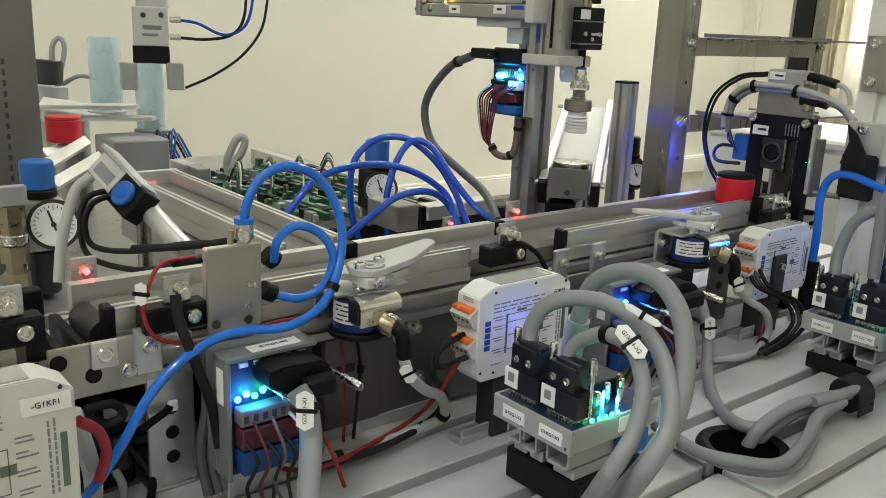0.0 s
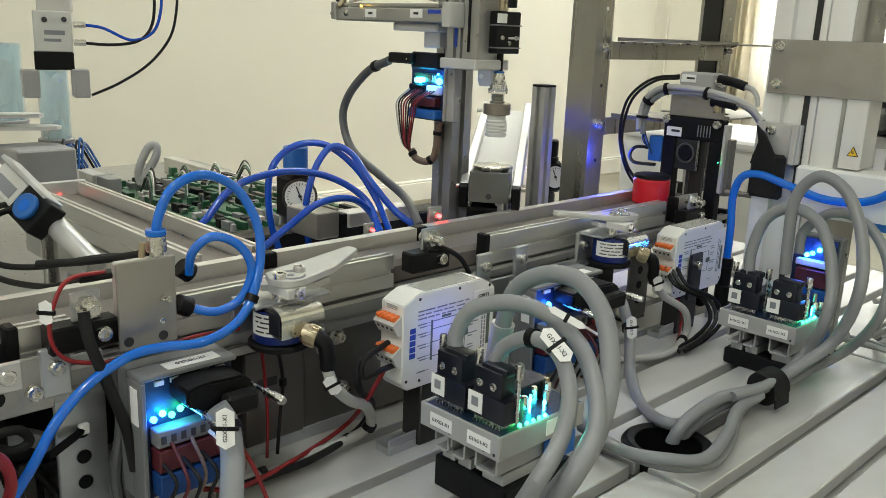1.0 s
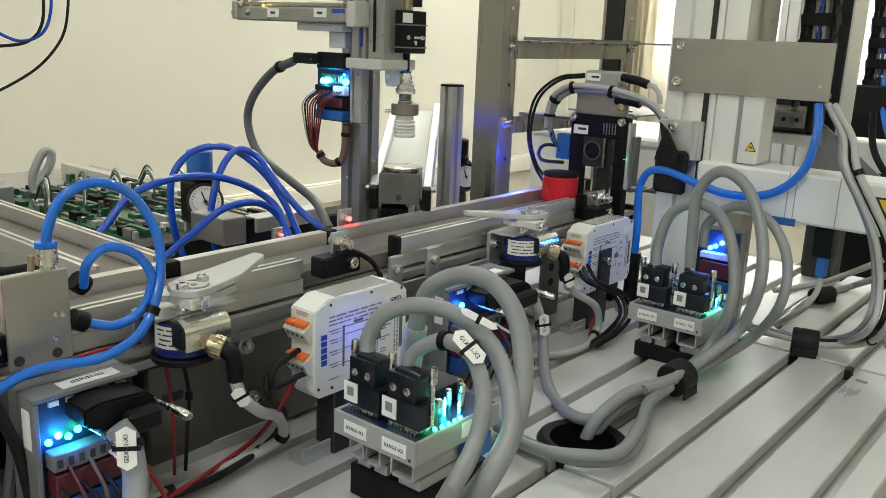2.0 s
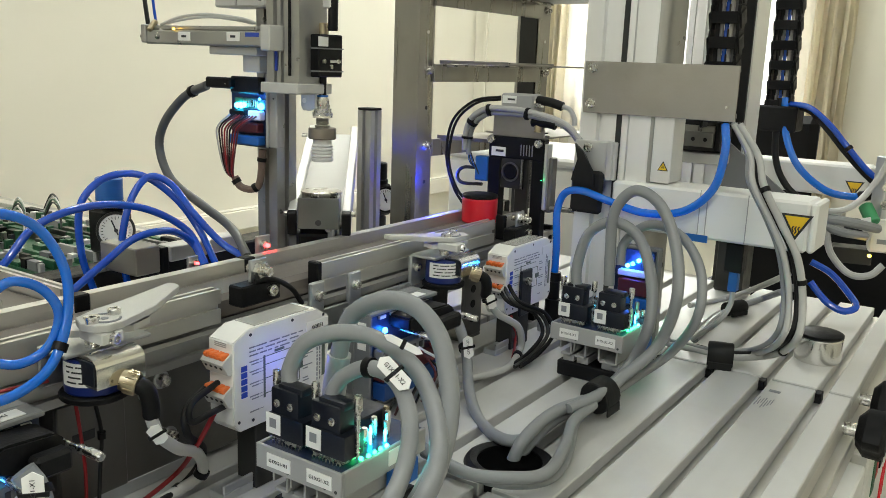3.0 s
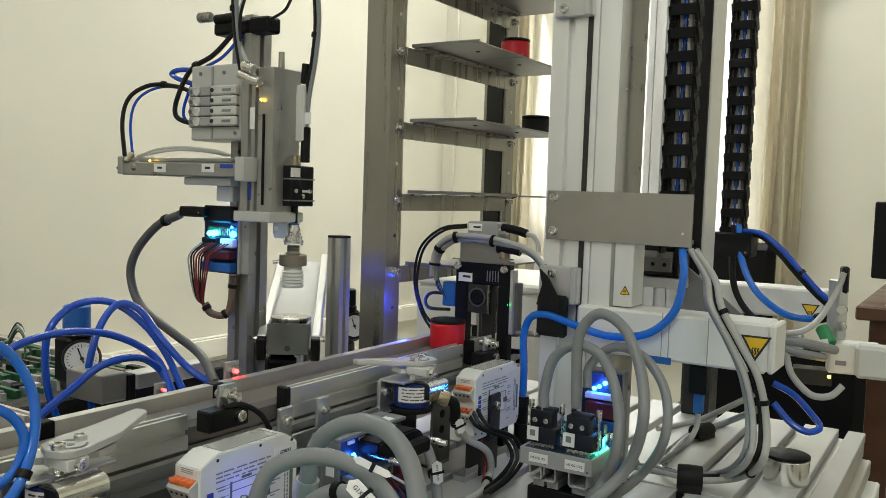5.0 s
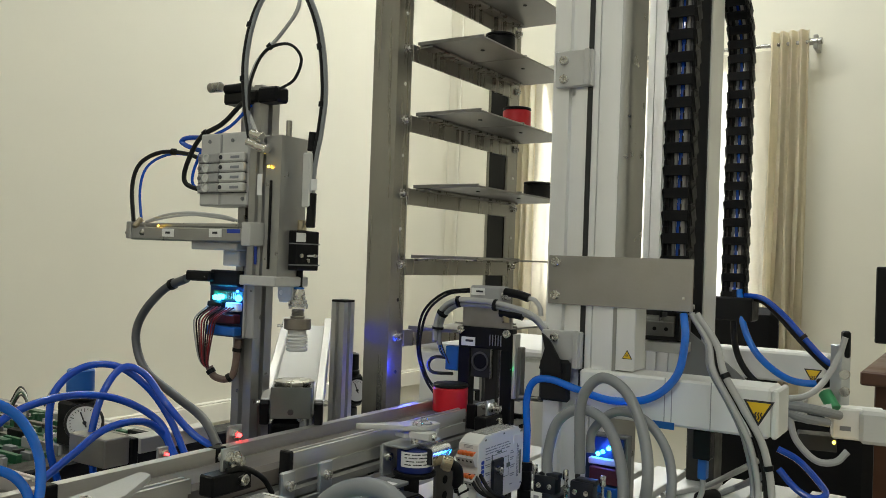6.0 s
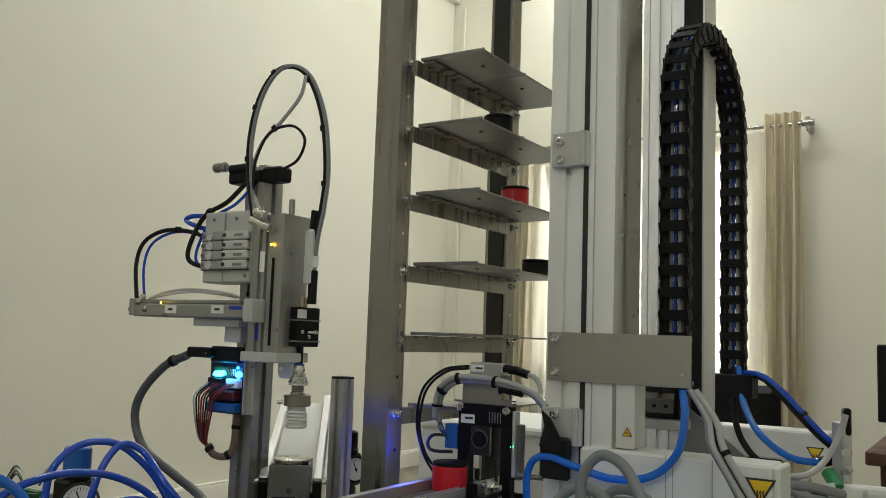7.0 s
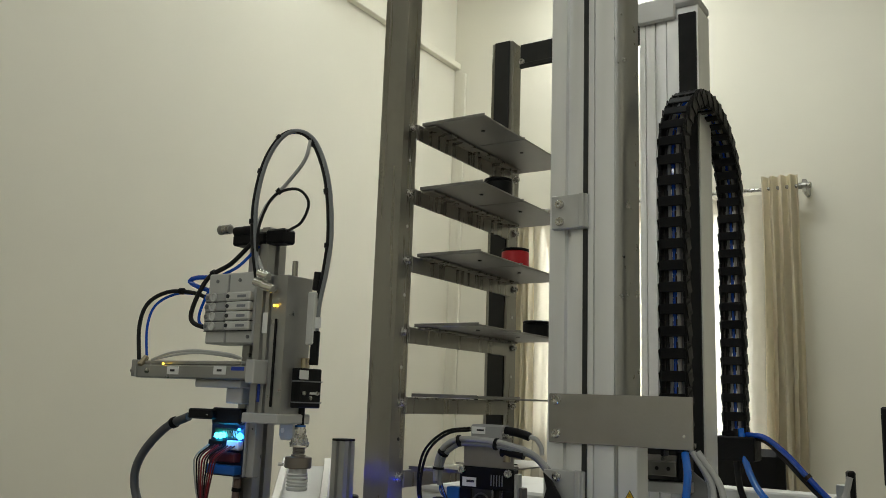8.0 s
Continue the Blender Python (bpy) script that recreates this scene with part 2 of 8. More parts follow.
def tube(bm, pts, r, seg=10, n=7):
    path = spline(pts, n)
    up = Vector((0.3, 0.2, 1)).normalized()
    prev = first = None
    for i, p in enumerate(path):
        d = (path[min(i + 1, len(path) - 1)] - path[max(i - 1, 0)]).normalized()
        side = d.cross(up)
        side = side.normalized() if side.length > 1e-4 else d.orthogonal().normalized()
        up = side.cross(d).normalized()
        ring = [bm.verts.new(p + r * (math.cos(2 * math.pi * k / seg) * side + math.sin(2 * math.pi * k / seg) * up)) for k in range(seg)]
        if prev:
            for k in range(seg):
                bm.faces.new((prev[k], prev[(k + 1) % seg], ring[(k + 1) % seg], ring[k]))
        first = first or ring
        prev = ring
    bm.faces.new(first[::-1]), bm.faces.new(prev)
    return bm


def hull2d(bm, poly, m, h):
    """The outline poly (x, y), extruded by h along its own z and placed by m."""
    lo = [bm.verts.new(m @ Vector((x, y, 0))) for x, y in poly]
    hi = [bm.verts.new(m @ Vector((x, y, h))) for x, y in poly]
    n = len(poly)
    for k in range(n):
        bm.faces.new((lo[k], lo[(k + 1) % n], hi[(k + 1) % n], hi[k]))
    bm.faces.new(lo[::-1]), bm.faces.new(hi)
    return bm


def axes(o, ex, ey):
    """A pose at o whose x runs along ex and y along ey."""
    ex, ey = Vector(ex).normalized(), Vector(ey).normalized()
    ez = ex.cross(ey)
    return Matrix.Translation(o) @ Matrix((ex, ey, ez)).transposed().to_4x4()


def slotted(w, h, nx, ny, slot=0.0055, depth=0.0045):
    """Outline of a T-slot profile, w by h, with nx slots in the long sides and ny in the short ones."""
    def side(length, n):
        row = []
        for k in range(n):
            c = length * (k + 0.5) / n
            row += [(c - slot / 2, 0), (c - slot / 2, depth), (c + slot / 2, depth), (c + slot / 2, 0)]
        return row
    out = [(0, 0)] + side(w, nx) + [(w, 0)]
    out += [(w - d, s) for s, d in side(h, ny)] + [(w, h)]
    out += [(w - s, h - d) for s, d in side(w, nx)] + [(0, h)]
    out += [(d, h - s) for s, d in side(h, ny)]
    return out


_font = bpy.data.curves.new("letters", "FONT")


def letters(text, m, size):
    """Flat lettering with its centre at m's origin, in m's x-y plane."""
    _font.body, _font.size, _font.align_x, _font.align_y, _font.extrude, _font.resolution_u = text, size, "CENTER", "CENTER", 0.00012, 2
    ob = bpy.data.objects.new("letters", _font)
    me = ob.to_mesh()
    bm = B()
    bm.from_mesh(me)
    ob.to_mesh_clear()
    bpy.data.objects.remove(ob)
    bmesh.ops.transform(bm, matrix=m, verts=bm.verts)
    return bm


def card(bm, m, w, h, t=0.0005):
    """A thin plate w by h with its back in m's x-y plane."""
    return abox(bm, (-w / 2, -h / 2, 0), (w / 2, h / 2, t), 0, m)


# ---- room ----
X0, X1, Y0, Y1, Z0, Z1 = -3.0, 4.3, -2.6, 2.7, -0.75, 2.9
WY0, WY1, WZ0, WZ1 = 0.92, 1.98, -0.05, 1.28
tagged(part("floor", boxes(((X0, Y0, Z0 - 0.1), (X1, Y1, Z0)), bev=0), FLOORM), "grey tiled floor of the training laboratory", "floor", kind="structure")
tagged(part("ceiling", boxes(((X0, Y0, Z1), (X1, Y1, Z1 + 0.1)), bev=0), CEILM), "plain white painted ceiling", "ceiling", kind="structure")
tagged(part("wall_north", boxes(((X0, Y1, Z0), (X1 + 0.15, Y1 + 0.15, Z1)), bev=0), WALL), "cream painted plaster wall", "wall", kind="structure")
tagged(part("wall_south", boxes(((X0, Y0 - 0.15, Z0), (X1 + 0.15, Y0, Z1)), bev=0), WALL), "cream painted plaster wall", "wall", kind="structure")
tagged(part("wall_west", boxes(((X0 - 0.15, Y0 - 0.15, Z0), (X0, Y1 + 0.15, Z1)), bev=0), WALL), "cream painted plaster wall", "wall", kind="structure")
tagged(part("wall_east", boxes(((X1, Y0, Z0), (X1 + 0.15, WY0, Z1)), ((X1, WY1, Z0), (X1 + 0.15, Y1, Z1)),
                               ((X1, WY0, Z0), (X1 + 0.15, WY1, WZ0)), ((X1, WY0, WZ1), (X1 + 0.15, WY1, Z1)), bev=0), WALL),
       "cream painted plaster wall with a window opening", "wall", kind="structure")
tagged(part("trim", boxes(((X0, Y1 - 0.045, 2.335), (X1 - 0.002, Y1 - 0.002, 2.375)), bev=0.004), WALL), "shallow plaster ledge along the wall", "ledge", kind="structure")
tagged(part("trunking", boxes(((X0, Y1 - 0.035, -0.44), (X1 - 0.01, Y1 - 0.002, -0.36)), ((X0, Y1 - 0.028, -0.36), (X1 - 0.01, Y1 - 0.002, -0.352)), bev=0.003), TRIM),
       "white cable trunking running along the wall", "trunking", kind="structure")
tagged(part("conduit", boxes(((X1 - 0.018, 2.61, -0.4), (X1 - 0.002, 2.632, 2.3)), bev=0.003), WALL), "white upright cable conduit near the corner", "conduit", kind="structure")
tagged(part("baseboard", boxes(((X0, Y1 - 0.015, Z0), (X1 - 0.01, Y1 - 0.002, Z0 + 0.09)), bev=0.002), TRIM), "pale skirting along the wall", "baseboard", kind="structure")

win = thing("window_1", "barred window glowing with daylight behind a sheer curtain", "window", (X1 + 0.06, 1.5, WZ0), kind="structure")
part("window_frame", boxes(((X1 + 0.04, WY0, WZ0), (X1 + 0.08, WY0 + 0.05, WZ1)), ((X1 + 0.04, WY1 - 0.05, WZ0), (X1 + 0.08, WY1, WZ1)),
                           ((X1 + 0.04, WY0 + 0.05, WZ1 - 0.05), (X1 + 0.08, WY1 - 0.05, WZ1)), ((X1 + 0.04, WY0 + 0.05, WZ0), (X1 + 0.08, WY1 - 0.05, WZ0 + 0.05)),
                           ((X1 + 0.045, 1.48, WZ0 + 0.05), (X1 + 0.075, 1.52, WZ1 - 0.05)), bev=0.002), WHITE, win)
for k in range(5):
    z = WZ0 + 0.22 + 0.22 * k
    part("grille_bar", rod(B(), (X1 + 0.1, WY0, z), (X1 + 0.1, WY1, z), 0.006, 8), WHITE, win)
for y0, y1 in ((WY0 + 0.05, 1.48), (1.52, WY1 - 0.05)):
    part("pane", boxes(((X1 + 0.055, y0, WZ0 + 0.05), (X1 + 0.059, y1, WZ1 - 0.05)), bev=0), GLASS, win).visible_shadow = False
tagged(part("backdrop", boxes(((X1 + 1.2, -1.5, -1.5), (X1 + 1.22, 4.5, 3.5)), bev=0), SKYGLOW), "bright hazy daylight outside the window", "sky", kind="structure")


def drape(y0, y1, z0, z1, x, waves, amp, ph=0.0):
    bm = B()
    n = waves * 10
    prev = None
    for i in range(n + 1):
        y = y0 + (y1 - y0) * i / n
        row = []
        for j in range(9):
            z = z0 + (z1 - z0) * j / 8
            a = amp * (1 - 0.35 * j / 8)
            row.append(bm.verts.new((x + a * math.sin(ph + 2 * math.pi * waves * i / n + 0.3 * math.sin(j * 1.3)), y + 0.012 * math.sin(i * 0.9 + j) * (1 - j / 8), z)))
        if prev:
            for j in range(8):
                bm.faces.new((prev[j], row[j], row[j + 1], prev[j + 1]))
        prev = row
    bmesh.ops.solidify(bm, geom=bm.faces, thickness=0.003)
    return bm


solo("sheer_curtain", drape(0.80, 2.16, -0.5, 1.33, 4.24, 14, 0.012), SHEER, "thin white sheer curtain across the window", "curtain")
solo("curtain", drape(0.670, 0.838, -0.55, 1.40, 4.18, 4, 0.032), CURTAIN, "gathered beige curtain hanging beside the window", "curtain", group="window curtains")
solo("curtain", drape(2.07, 2.20, -0.55, 1.36, 4.18, 4, 0.03, 1.0), CURTAIN, "gathered beige curtain hanging beside the window", "curtain", group="window curtains")
rail = thing("curtain_rod", "slim metal curtain rod on wall brackets", "curtain rod", (4.2, 1.5, 1.345))
part("pole", rod(B(), (4.20, 0.63, 1.345), (4.20, 2.36, 1.345), 0.010, 12), STEEL, rail)
for y in (0.645, 2.33):
    part("bracket", boxes(((4.19, y - 0.01, 1.31), (4.298, y + 0.01, 1.375)), bev=0.003), STEEL, rail)
    part("finial", rod(B(), (4.20, y - 0.03, 1.345), (4.20, y + 0.03, 1.345), 0.016, 12, 0.003), STEEL, rail)
for lx, ly, vert in ((2.62, 2.62, 0), (4.25, 1.62, 1)):
    z = 2.66 if not vert else 2.38
    tl = thing("wall_light", "lit white fluorescent batten on the wall", "lamp", (lx, ly, z), group="fluorescent battens")
    d = Vector((0, 0.28, 0)) if vert else Vector((0.6, 0, 0))
    c = Vector((lx, ly, z))
    part("tube", rod(B(), c - d, c + d, 0.014, 12), TUBEGLOW, tl, "glowing fluorescent tube")
    o = Vector((0.025, 0, 0.03)) if vert else Vector((0, 0.045, 0.03))
    part("housing", abox(B(), c - d * 1.03 + o - Vector((0.015, 0.02, 0.012)), c + d * 1.03 + o + Vector((0.015, 0.02, 0.012)), 0.003), WHITE, tl)


# ---- profile tables ----
EDGE, PITCH = 0.080, 0.0505


def table(x0, x1, label):
    t = thing("profile_table", label, "table", ((x0 + x1) / 2, 0.434, -0.75), group="slotted tables")
    part("base_sheet", boxes(((x0, EDGE + 0.002, -0.032), (x1, 0.782, -0.012)), bev=0), ALU_X, t)
    for k in range(-1, 13):
        a, b = EDGE + 0.0303 + PITCH * k, EDGE + 0.0303 + PITCH * k + 0.0402
        a, b = max(a, EDGE), min(b, 0.784)
        part("profile_strip", boxes(((x0 + 0.001, a, -0.011), (x1 - 0.001, b, 0)), bev=0.0009), TABLE, t)
    part("edge_rail", boxes(((x0, EDGE + 0.001, -0.030), (x1, EDGE + 0.016, -0.0115)), ((x0, EDGE - 0.008, -0.052), (x1, EDGE + 0.02, -0.033)), bev=0.0015), ALU_X, t)
    part("trolley_side", boxes(((x0 + 0.01, EDGE - 0.020, -0.73), (x1 - 0.01, EDGE - 0.004, -0.056)), bev=0.002), WHITE, t, "light grey sheet metal trolley side")
    part("trolley_back", boxes(((x0 + 0.01, 0.74, -0.73), (x1 - 0.01, 0.765, -0.053)), bev=0.002), WHITE, t)
    part("foot_rail", boxes(((x0 + 0.01, EDGE - 0.020, -0.75), (x1 - 0.01, 0.765, -0.731)), bev=0.002), DARKSTEEL, t)
    return t


table(-0.60, 0.100, "slotted aluminium profile table on a trolley, crowded with equipment")
table(0.103, 0.4525, "slotted aluminium profile table on a trolley, next to the conveyor")
table(0.4555, 0.8015, "slotted aluminium profile table with a black cable hole")
tb = table(0.8045, 1.156, "slotted aluminium profile table with a shiny puck on it")
for k in range(5):
    lo = (0.915 + k * 0.048, EDGE - 0.0215, -0.108)
    part("vent_slot", abox(B(), lo, (lo[0] + 0.022, lo[1] + 0.002, lo[2] + 0.030), 0.0008), BLACK, tb)
part("sticker", abox(B(), (0.865, EDGE - 0.0210, -0.118), (0.885, EDGE - 0.0198, -0.078), 0), GREEN, tb)
part("sticker", abox(B(), (0.888, EDGE - 0.0210, -0.108), (0.903, EDGE - 0.0198, -0.078), 0), RED, tb)
for k in range(3):
    part("red_mark", tube(B(), [(0.960 + 0.012 * k, EDGE - 0.0205, -0.165), (0.957 + 0.012 * k, EDGE - 0.0205, -0.145), (0.964 + 0.012 * k, EDGE - 0.0205, -0.125)], 0.0012, 6), RED, tb)
part("sticker", abox(B(), (1.06, EDGE - 0.0210, -0.150), (1.10, EDGE - 0.0198, -0.125), 0), BLUE, tb)
for k in range(6):
    y = 0.109 + PITCH * k
    solo("slot_connector", boxes(((0.797, y - 0.004, -0.0115), (0.809, y + 0.004, -0.002)), bev=0.0006), BLACK, "black plastic connector in a table slot", "connector", group="slot connectors")
# faint printed type label on the table
bm = B()
for k in range(7):
    abox(bm, (0.735 - 0.004 * (k % 4), 0.135 + 0.002 * k, 0.0002), (0.750 - 0.003 * (k % 3), 0.1358 + 0.002 * k, 0.0004), 0)
abox(bm, (0.768, 0.135, 0.0002), (0.774, 0.145, 0.0004), 0)
solo("printed_label", bm, INKG, "small grey unreadable print on the table", "label")

ring = thing("cable_grommet", "round black plastic cable grommet set into the table", "grommet", (0.4965, 0.2600, 0))
part("collar", lathe(B(), (0.4965, 0.2600, -0.01), (0.4965, 0.2600, 0.004), [(0.9, 0.024), (0, 0.024), (0, 0.032), (0.72, 0.0335), (0.9, 0.032), (1, 0.029), (0.9, 0.024)], 40, cap=False), BLACK, ring)
part("opening", lathe(B(), (0.4965, 0.2600, 0.0004), (0.4965, 0.2600, 0.0012), [(0, 0.0245), (1, 0.0245)], 32), mat("dark_hole", (0.003, 0.003, 0.003), 0.95, spec=0.0), ring, "dark open hole")

for x in (0.782, 0.868):
    c = Vector((x, 0.070, -0.022))
    kb = thing("clamping_knob", "black plastic star knob on the table edge", "knob", c, group="clamping knobs")
    bm = B()
    lathe(bm, c - Vector((0, 0.024, 0)), c, [(0, 0.015), (0.15, 0.0205), (0.7, 0.020), (1, 0.012)], 24)
    for v in bm.verts:
        d = Vector((v.co.x - c.x, 0, v.co.z - c.z))
        if d.length > 0.01:
            f = 1 + 0.14 * math.cos(4 * math.atan2(d.z, d.x))
            v.co.x, v.co.z = c.x + d.x * f, c.z + d.z * f
    part("grip", bm, BLACK, kb)
    part("stud", rod(B(), c, c + Vector((0, 0.016, 0)), 0.006, 12), BOLT, kb, "zinc-plated stud")


def puck(p, body, cap, label, r=0.0195, h=0.025):
    p = Vector(p)
    t = thing("workpiece", label, "puck", p, group="round workpieces")
    part("cup", lathe(B(), p, p + Vector((0, 0, h - 0.003)), [(0, r - 0.001), (0.05, r), (0.95, r), (1, r - 0.001)], 40), body, t)
    part("lid", lathe(B(), p + Vector((0, 0, h - 0.0028)), p + Vector((0, 0, h + 0.0012)), [(0, r - 0.001), (0.2, r + 0.0002), (0.8, r), (1, r - 0.0015)], 40), cap, t)
    return t


puck((0.893, 0.1275, 0), CHROME, BLACK, "shiny metal puck with a black lid on the table", r=0.0222, h=0.0285)
puck((0.780, 0.4685, 0.1125), RED, BLACK, "red plastic puck with a black lid on the conveyor", h=0.0295)

# ---- conveyor ----
CZ = 0.112


def conveyor(x0, x1, label, joints):
    t = thing("conveyor", label, "conveyor", ((x0 + x1) / 2, 0.468, 0.045), group="belt conveyors")
    part("belt", boxes(((x0 + 0.012, 0.4475, CZ - 0.020), (x1 - 0.012, 0.4895, CZ)), bev=0.004), BELT, t, "worn brown-grey conveyor belt")
    cuts = [x0] + joints + [x1]
    for a, b in zip(cuts, cuts[1:]):
        part("far_guide", hull2d(B(), [(0, 0), (0.009, 0), (0.009, 0.024), (0, 0.024), (0, 0.0235)], axes((a + 0.006, 0.490, 0.0975), (0, 1, 0), (0, 0, 1)), b - a - 0.012), ALU_X, t)
        part("guide_end", boxes(((b - 0.006, 0.4895, 0.097), (b + 0.006, 0.5, 0.122)), bev=0.001), BLACK, t)
    part("far_beam", hull2d(B(), slotted(0.02, 0.045, 1, 2), axes((x0, 0.490, 0.052), (0, 1, 0), (0, 0, 1)), x1 - x0), ALU_X, t)
    part("near_beam", hull2d(B(), slotted(0.02, 0.0165, 1, 1), axes((x0, 0.4265, 0.0785), (0, 1, 0), (0, 0, 1)), x1 - x0), ALU_D, t)
    for x in (x0 - 0.004, x1 - 0.002):
        part("end_cap", boxes(((x, 0.428, 0.055), (x + 0.006, 0.508, 0.1)), bev=0.001), BLACK, t)
    part("drive_roller", rod(B(), (x0 + 0.012, 0.449, CZ - 0.0105), (x0 + 0.012, 0.488, CZ - 0.0105), 0.0095, 20), DARKSTEEL, t)
    part("tail_roller", rod(B(), (x1 - 0.012, 0.449, CZ - 0.0105), (x1 - 0.012, 0.488, CZ - 0.0105), 0.0095, 20), DARKSTEEL, t)
    return t


cv = conveyor(0.108, 0.878, "aluminium belt conveyor running along the profile tables", [0.313, 0.463])
cv0 = conveyor(-0.58, 0.092, "aluminium belt conveyor of the neighbouring station", [])
for t, spans in ((cv, ((0.122, 0.150), (0.205, 0.385), (0.490, 0.760), (0.785, 0.868))), (cv0, ((-0.56, 0.07),))):
    for a, b in spans:
        part("near_guide", hull2d(B(), slotted(0.010, 0.0245, 1, 1, 0.004, 0.003), axes((a, 0.4365, 0.0965), (0, 1, 0), (0, 0, 1)), b - a), ALU_X, t)
        part("guide_stop", boxes(((a - 0.006, 0.436, 0.096), (a, 0.447, 0.1225)), bev=0.001), BLACK, t)
for t, xs in ((cv, (0.135, 0.47, 0.515, 0.60)), (cv0, (0.045,))):
    for x in xs:
        part("clamp", boxes(((x - 0.008, 0.4225, 0.084), (x + 0.008, 0.4262, 0.112)), bev=0.001), ZINC, t, "small zinc clamp with a socket screw")
        part("clamp_screw", screw(B(), (x, 0.4225, 0.101), (0, -1, 0), 0.0042), BOLT, t)


def foot(x, y, w, label, z1=0.10, sheet=None):
    """An upright steel bracket with its foot bent on the table."""
    t = thing("conveyor_support", label, "bracket", (x, y, 0), group="conveyor supports")
    bm = boxes(((x - w / 2, y, 0.003), (x + w / 2, y + 0.003, z1)), ((x - w / 2, y, 0), (x + w / 2, y + 0.03, 0.003)), bev=0.0008)
    part("upright", bm, sheet or ZINC, t)
    for z in (0.022, 0.038, 0.054):
        part("hole", rod(B(), (x, y - 0.0006, z), (x, y + 0.001, z), 0.0042, 14), BLACK, t)
    return t


foot(0.151, 0.435, 0.029, "galvanised steel bracket with round holes under the conveyor")
foot(0.50, 0.435, 0.036, "galvanised steel bracket bolted under the conveyor", 0.092)
foot(0.72, 0.435, 0.036, "dark steel bracket bolted under the conveyor", 0.092, MIDSTEEL)
mb0 = thing("motor_box", "folded steel motor box with a slot under the conveyor", "motor box", (0.305, 0.445, 0))
part("front", boxes(((0.254, 0.430, 0.010), (0.300, 0.433, 0.076)), bev=0.0008), MIDSTEEL, mb0)
part("gear_plate", boxes(((0.3005, 0.4335, 0.004), (0.452, 0.4365, 0.0780)), bev=0.0008), MIDSTEEL, mb0, "dark scuffed steel gear plate")
part("side", boxes(((0.254, 0.433, 0.010), (0.257, 0.485, 0.080)), bev=0.0008), MIDSTEEL, mb0)
part("base", boxes(((0.254, 0.433, 0.0), (0.356, 0.485, 0.0098)), bev=0.0008), ZINC, mb0)
part("slot", boxes(((0.263, 0.4294, 0.050), (0.278, 0.4304, 0.056)), bev=0.0002), INK, mb0)
for x, z in ((0.318, 0.066), (0.335, 0.030), (0.330, 0.071), (0.440, 0.066), (0.440, 0.040)):
    part("washer", rod(B(), (x, 0.4336, z), (x, 0.4325, z), 0.0062, 18), ZINC, mb0)
    part("screw_head", screw(B(), (x, 0.4325, z), (0, -1, 0), 0.0045, 0.005), BOLT, mb0)
# added black boxes: block light from behind and darken the gap under the belt
for x0, x1 in ((-0.56, 0.08), (0.12, 0.50), (0.64, 0.79)):
    gap_box = thing("black_long_box", "long black box added under the conveyor to darken the gap", "cable duct", ((x0 + x1) / 2, 0.5, 0), group="black ducts")
    part("trough", boxes(((x0, 0.512, 0.0), (x1, 0.545, 0.058)), bev=0.001), BLACK, gap_box)
    part("lid", boxes(((x0, 0.511, 0.0582), (x1, 0.546, 0.061)), bev=0.001), BLACK, gap_box)
sp = thing("side_plate", "steel side plate with holes screwed to the conveyors", "bracket", (0.10, 0.424, 0.05))
part("sheet", boxes(((0.082, 0.4235, 0.078), (0.1335, 0.4262, 0.1085)), ((0.030, 0.4235, 0.078), (0.080, 0.4262, 0.1000)), bev=0.0006), PLATE, sp)
for x, z in ((0.060, 0.092), (0.087, 0.1005), (0.1045, 0.090)):
    part("hole", rod(B(), (x, 0.4228, z), (x, 0.4245, z), 0.0045, 14), BLACK, sp)
part("clamp_tab", boxes(((0.1035, 0.4205, 0.0935), (0.1175, 0.4234, 0.1095)), bev=0.0008), ALU, sp)
for x, z in ((0.1105, 0.1015), (0.123, 0.0895), (0.066, 0.0905)):
    part("screw_head", screw(B(), (x, 0.4235, z), (0, -1, 0), 0.0045), BOLT, sp)
sp = thing("side_plate", "steel side plate screwed to the far end of the conveyor", "bracket", (0.49, 0.424, 0.05))
part("sheet", boxes(((0.46, 0.4235, 0.045), (0.60, 0.4262, 0.088)), bev=0.0006), ZINC, sp)
for x, z in ((0.475, 0.08), (0.525, 0.08), (0.55, 0.075), (0.58, 0.075), (0.475, 0.056)):
    part("screw_head", screw(B(), (x, 0.4235, z), (0, -1, 0), 0.0045), BOLT, sp)

# ---- shelf rack ----
BZ = (0.185, 0.272, 0.358, 0.447, 0.534, 0.620)
rack = thing("storage_rack", "tall stainless steel storage rack with six shelf levels", "rack", (0.95, 0.58, 0))


def post(xa, ztop):
    w, d, th = 0.030, 0.036, 0.003
    poly = [(0, 0), (w, 0), (w, th), (th, th), (th, d), (0, d)]
    p = part("post", hull2d(B(), poly, axes((xa, 0.57, 0.0), (1, 0, 0), (0, 1, 0)), ztop), STEEL, rack, "upright stainless steel angle post")
    for z in BZ:
        for dz in (-0.043,):
            # hole discs; the upper ones are white to paint in light showing through
            part("hole", rod(B(), (xa + 0.017, 0.5694, z + dz), (xa + 0.017, 0.5705, z + dz), 0.0022, 10), PAPER if z > 0.3 else INK, p)
        bm = B()
        screw(bm, (xa + 0.017, 0.5695, z), (0, -1, 0), 0.0042, 0.007)
        rod(bm, (xa + 0.017, 0.5698, z), (xa + 0.017, 0.5675, z), 0.0062, 6)
        part("shelf_bolt", bm, BOLT, p)


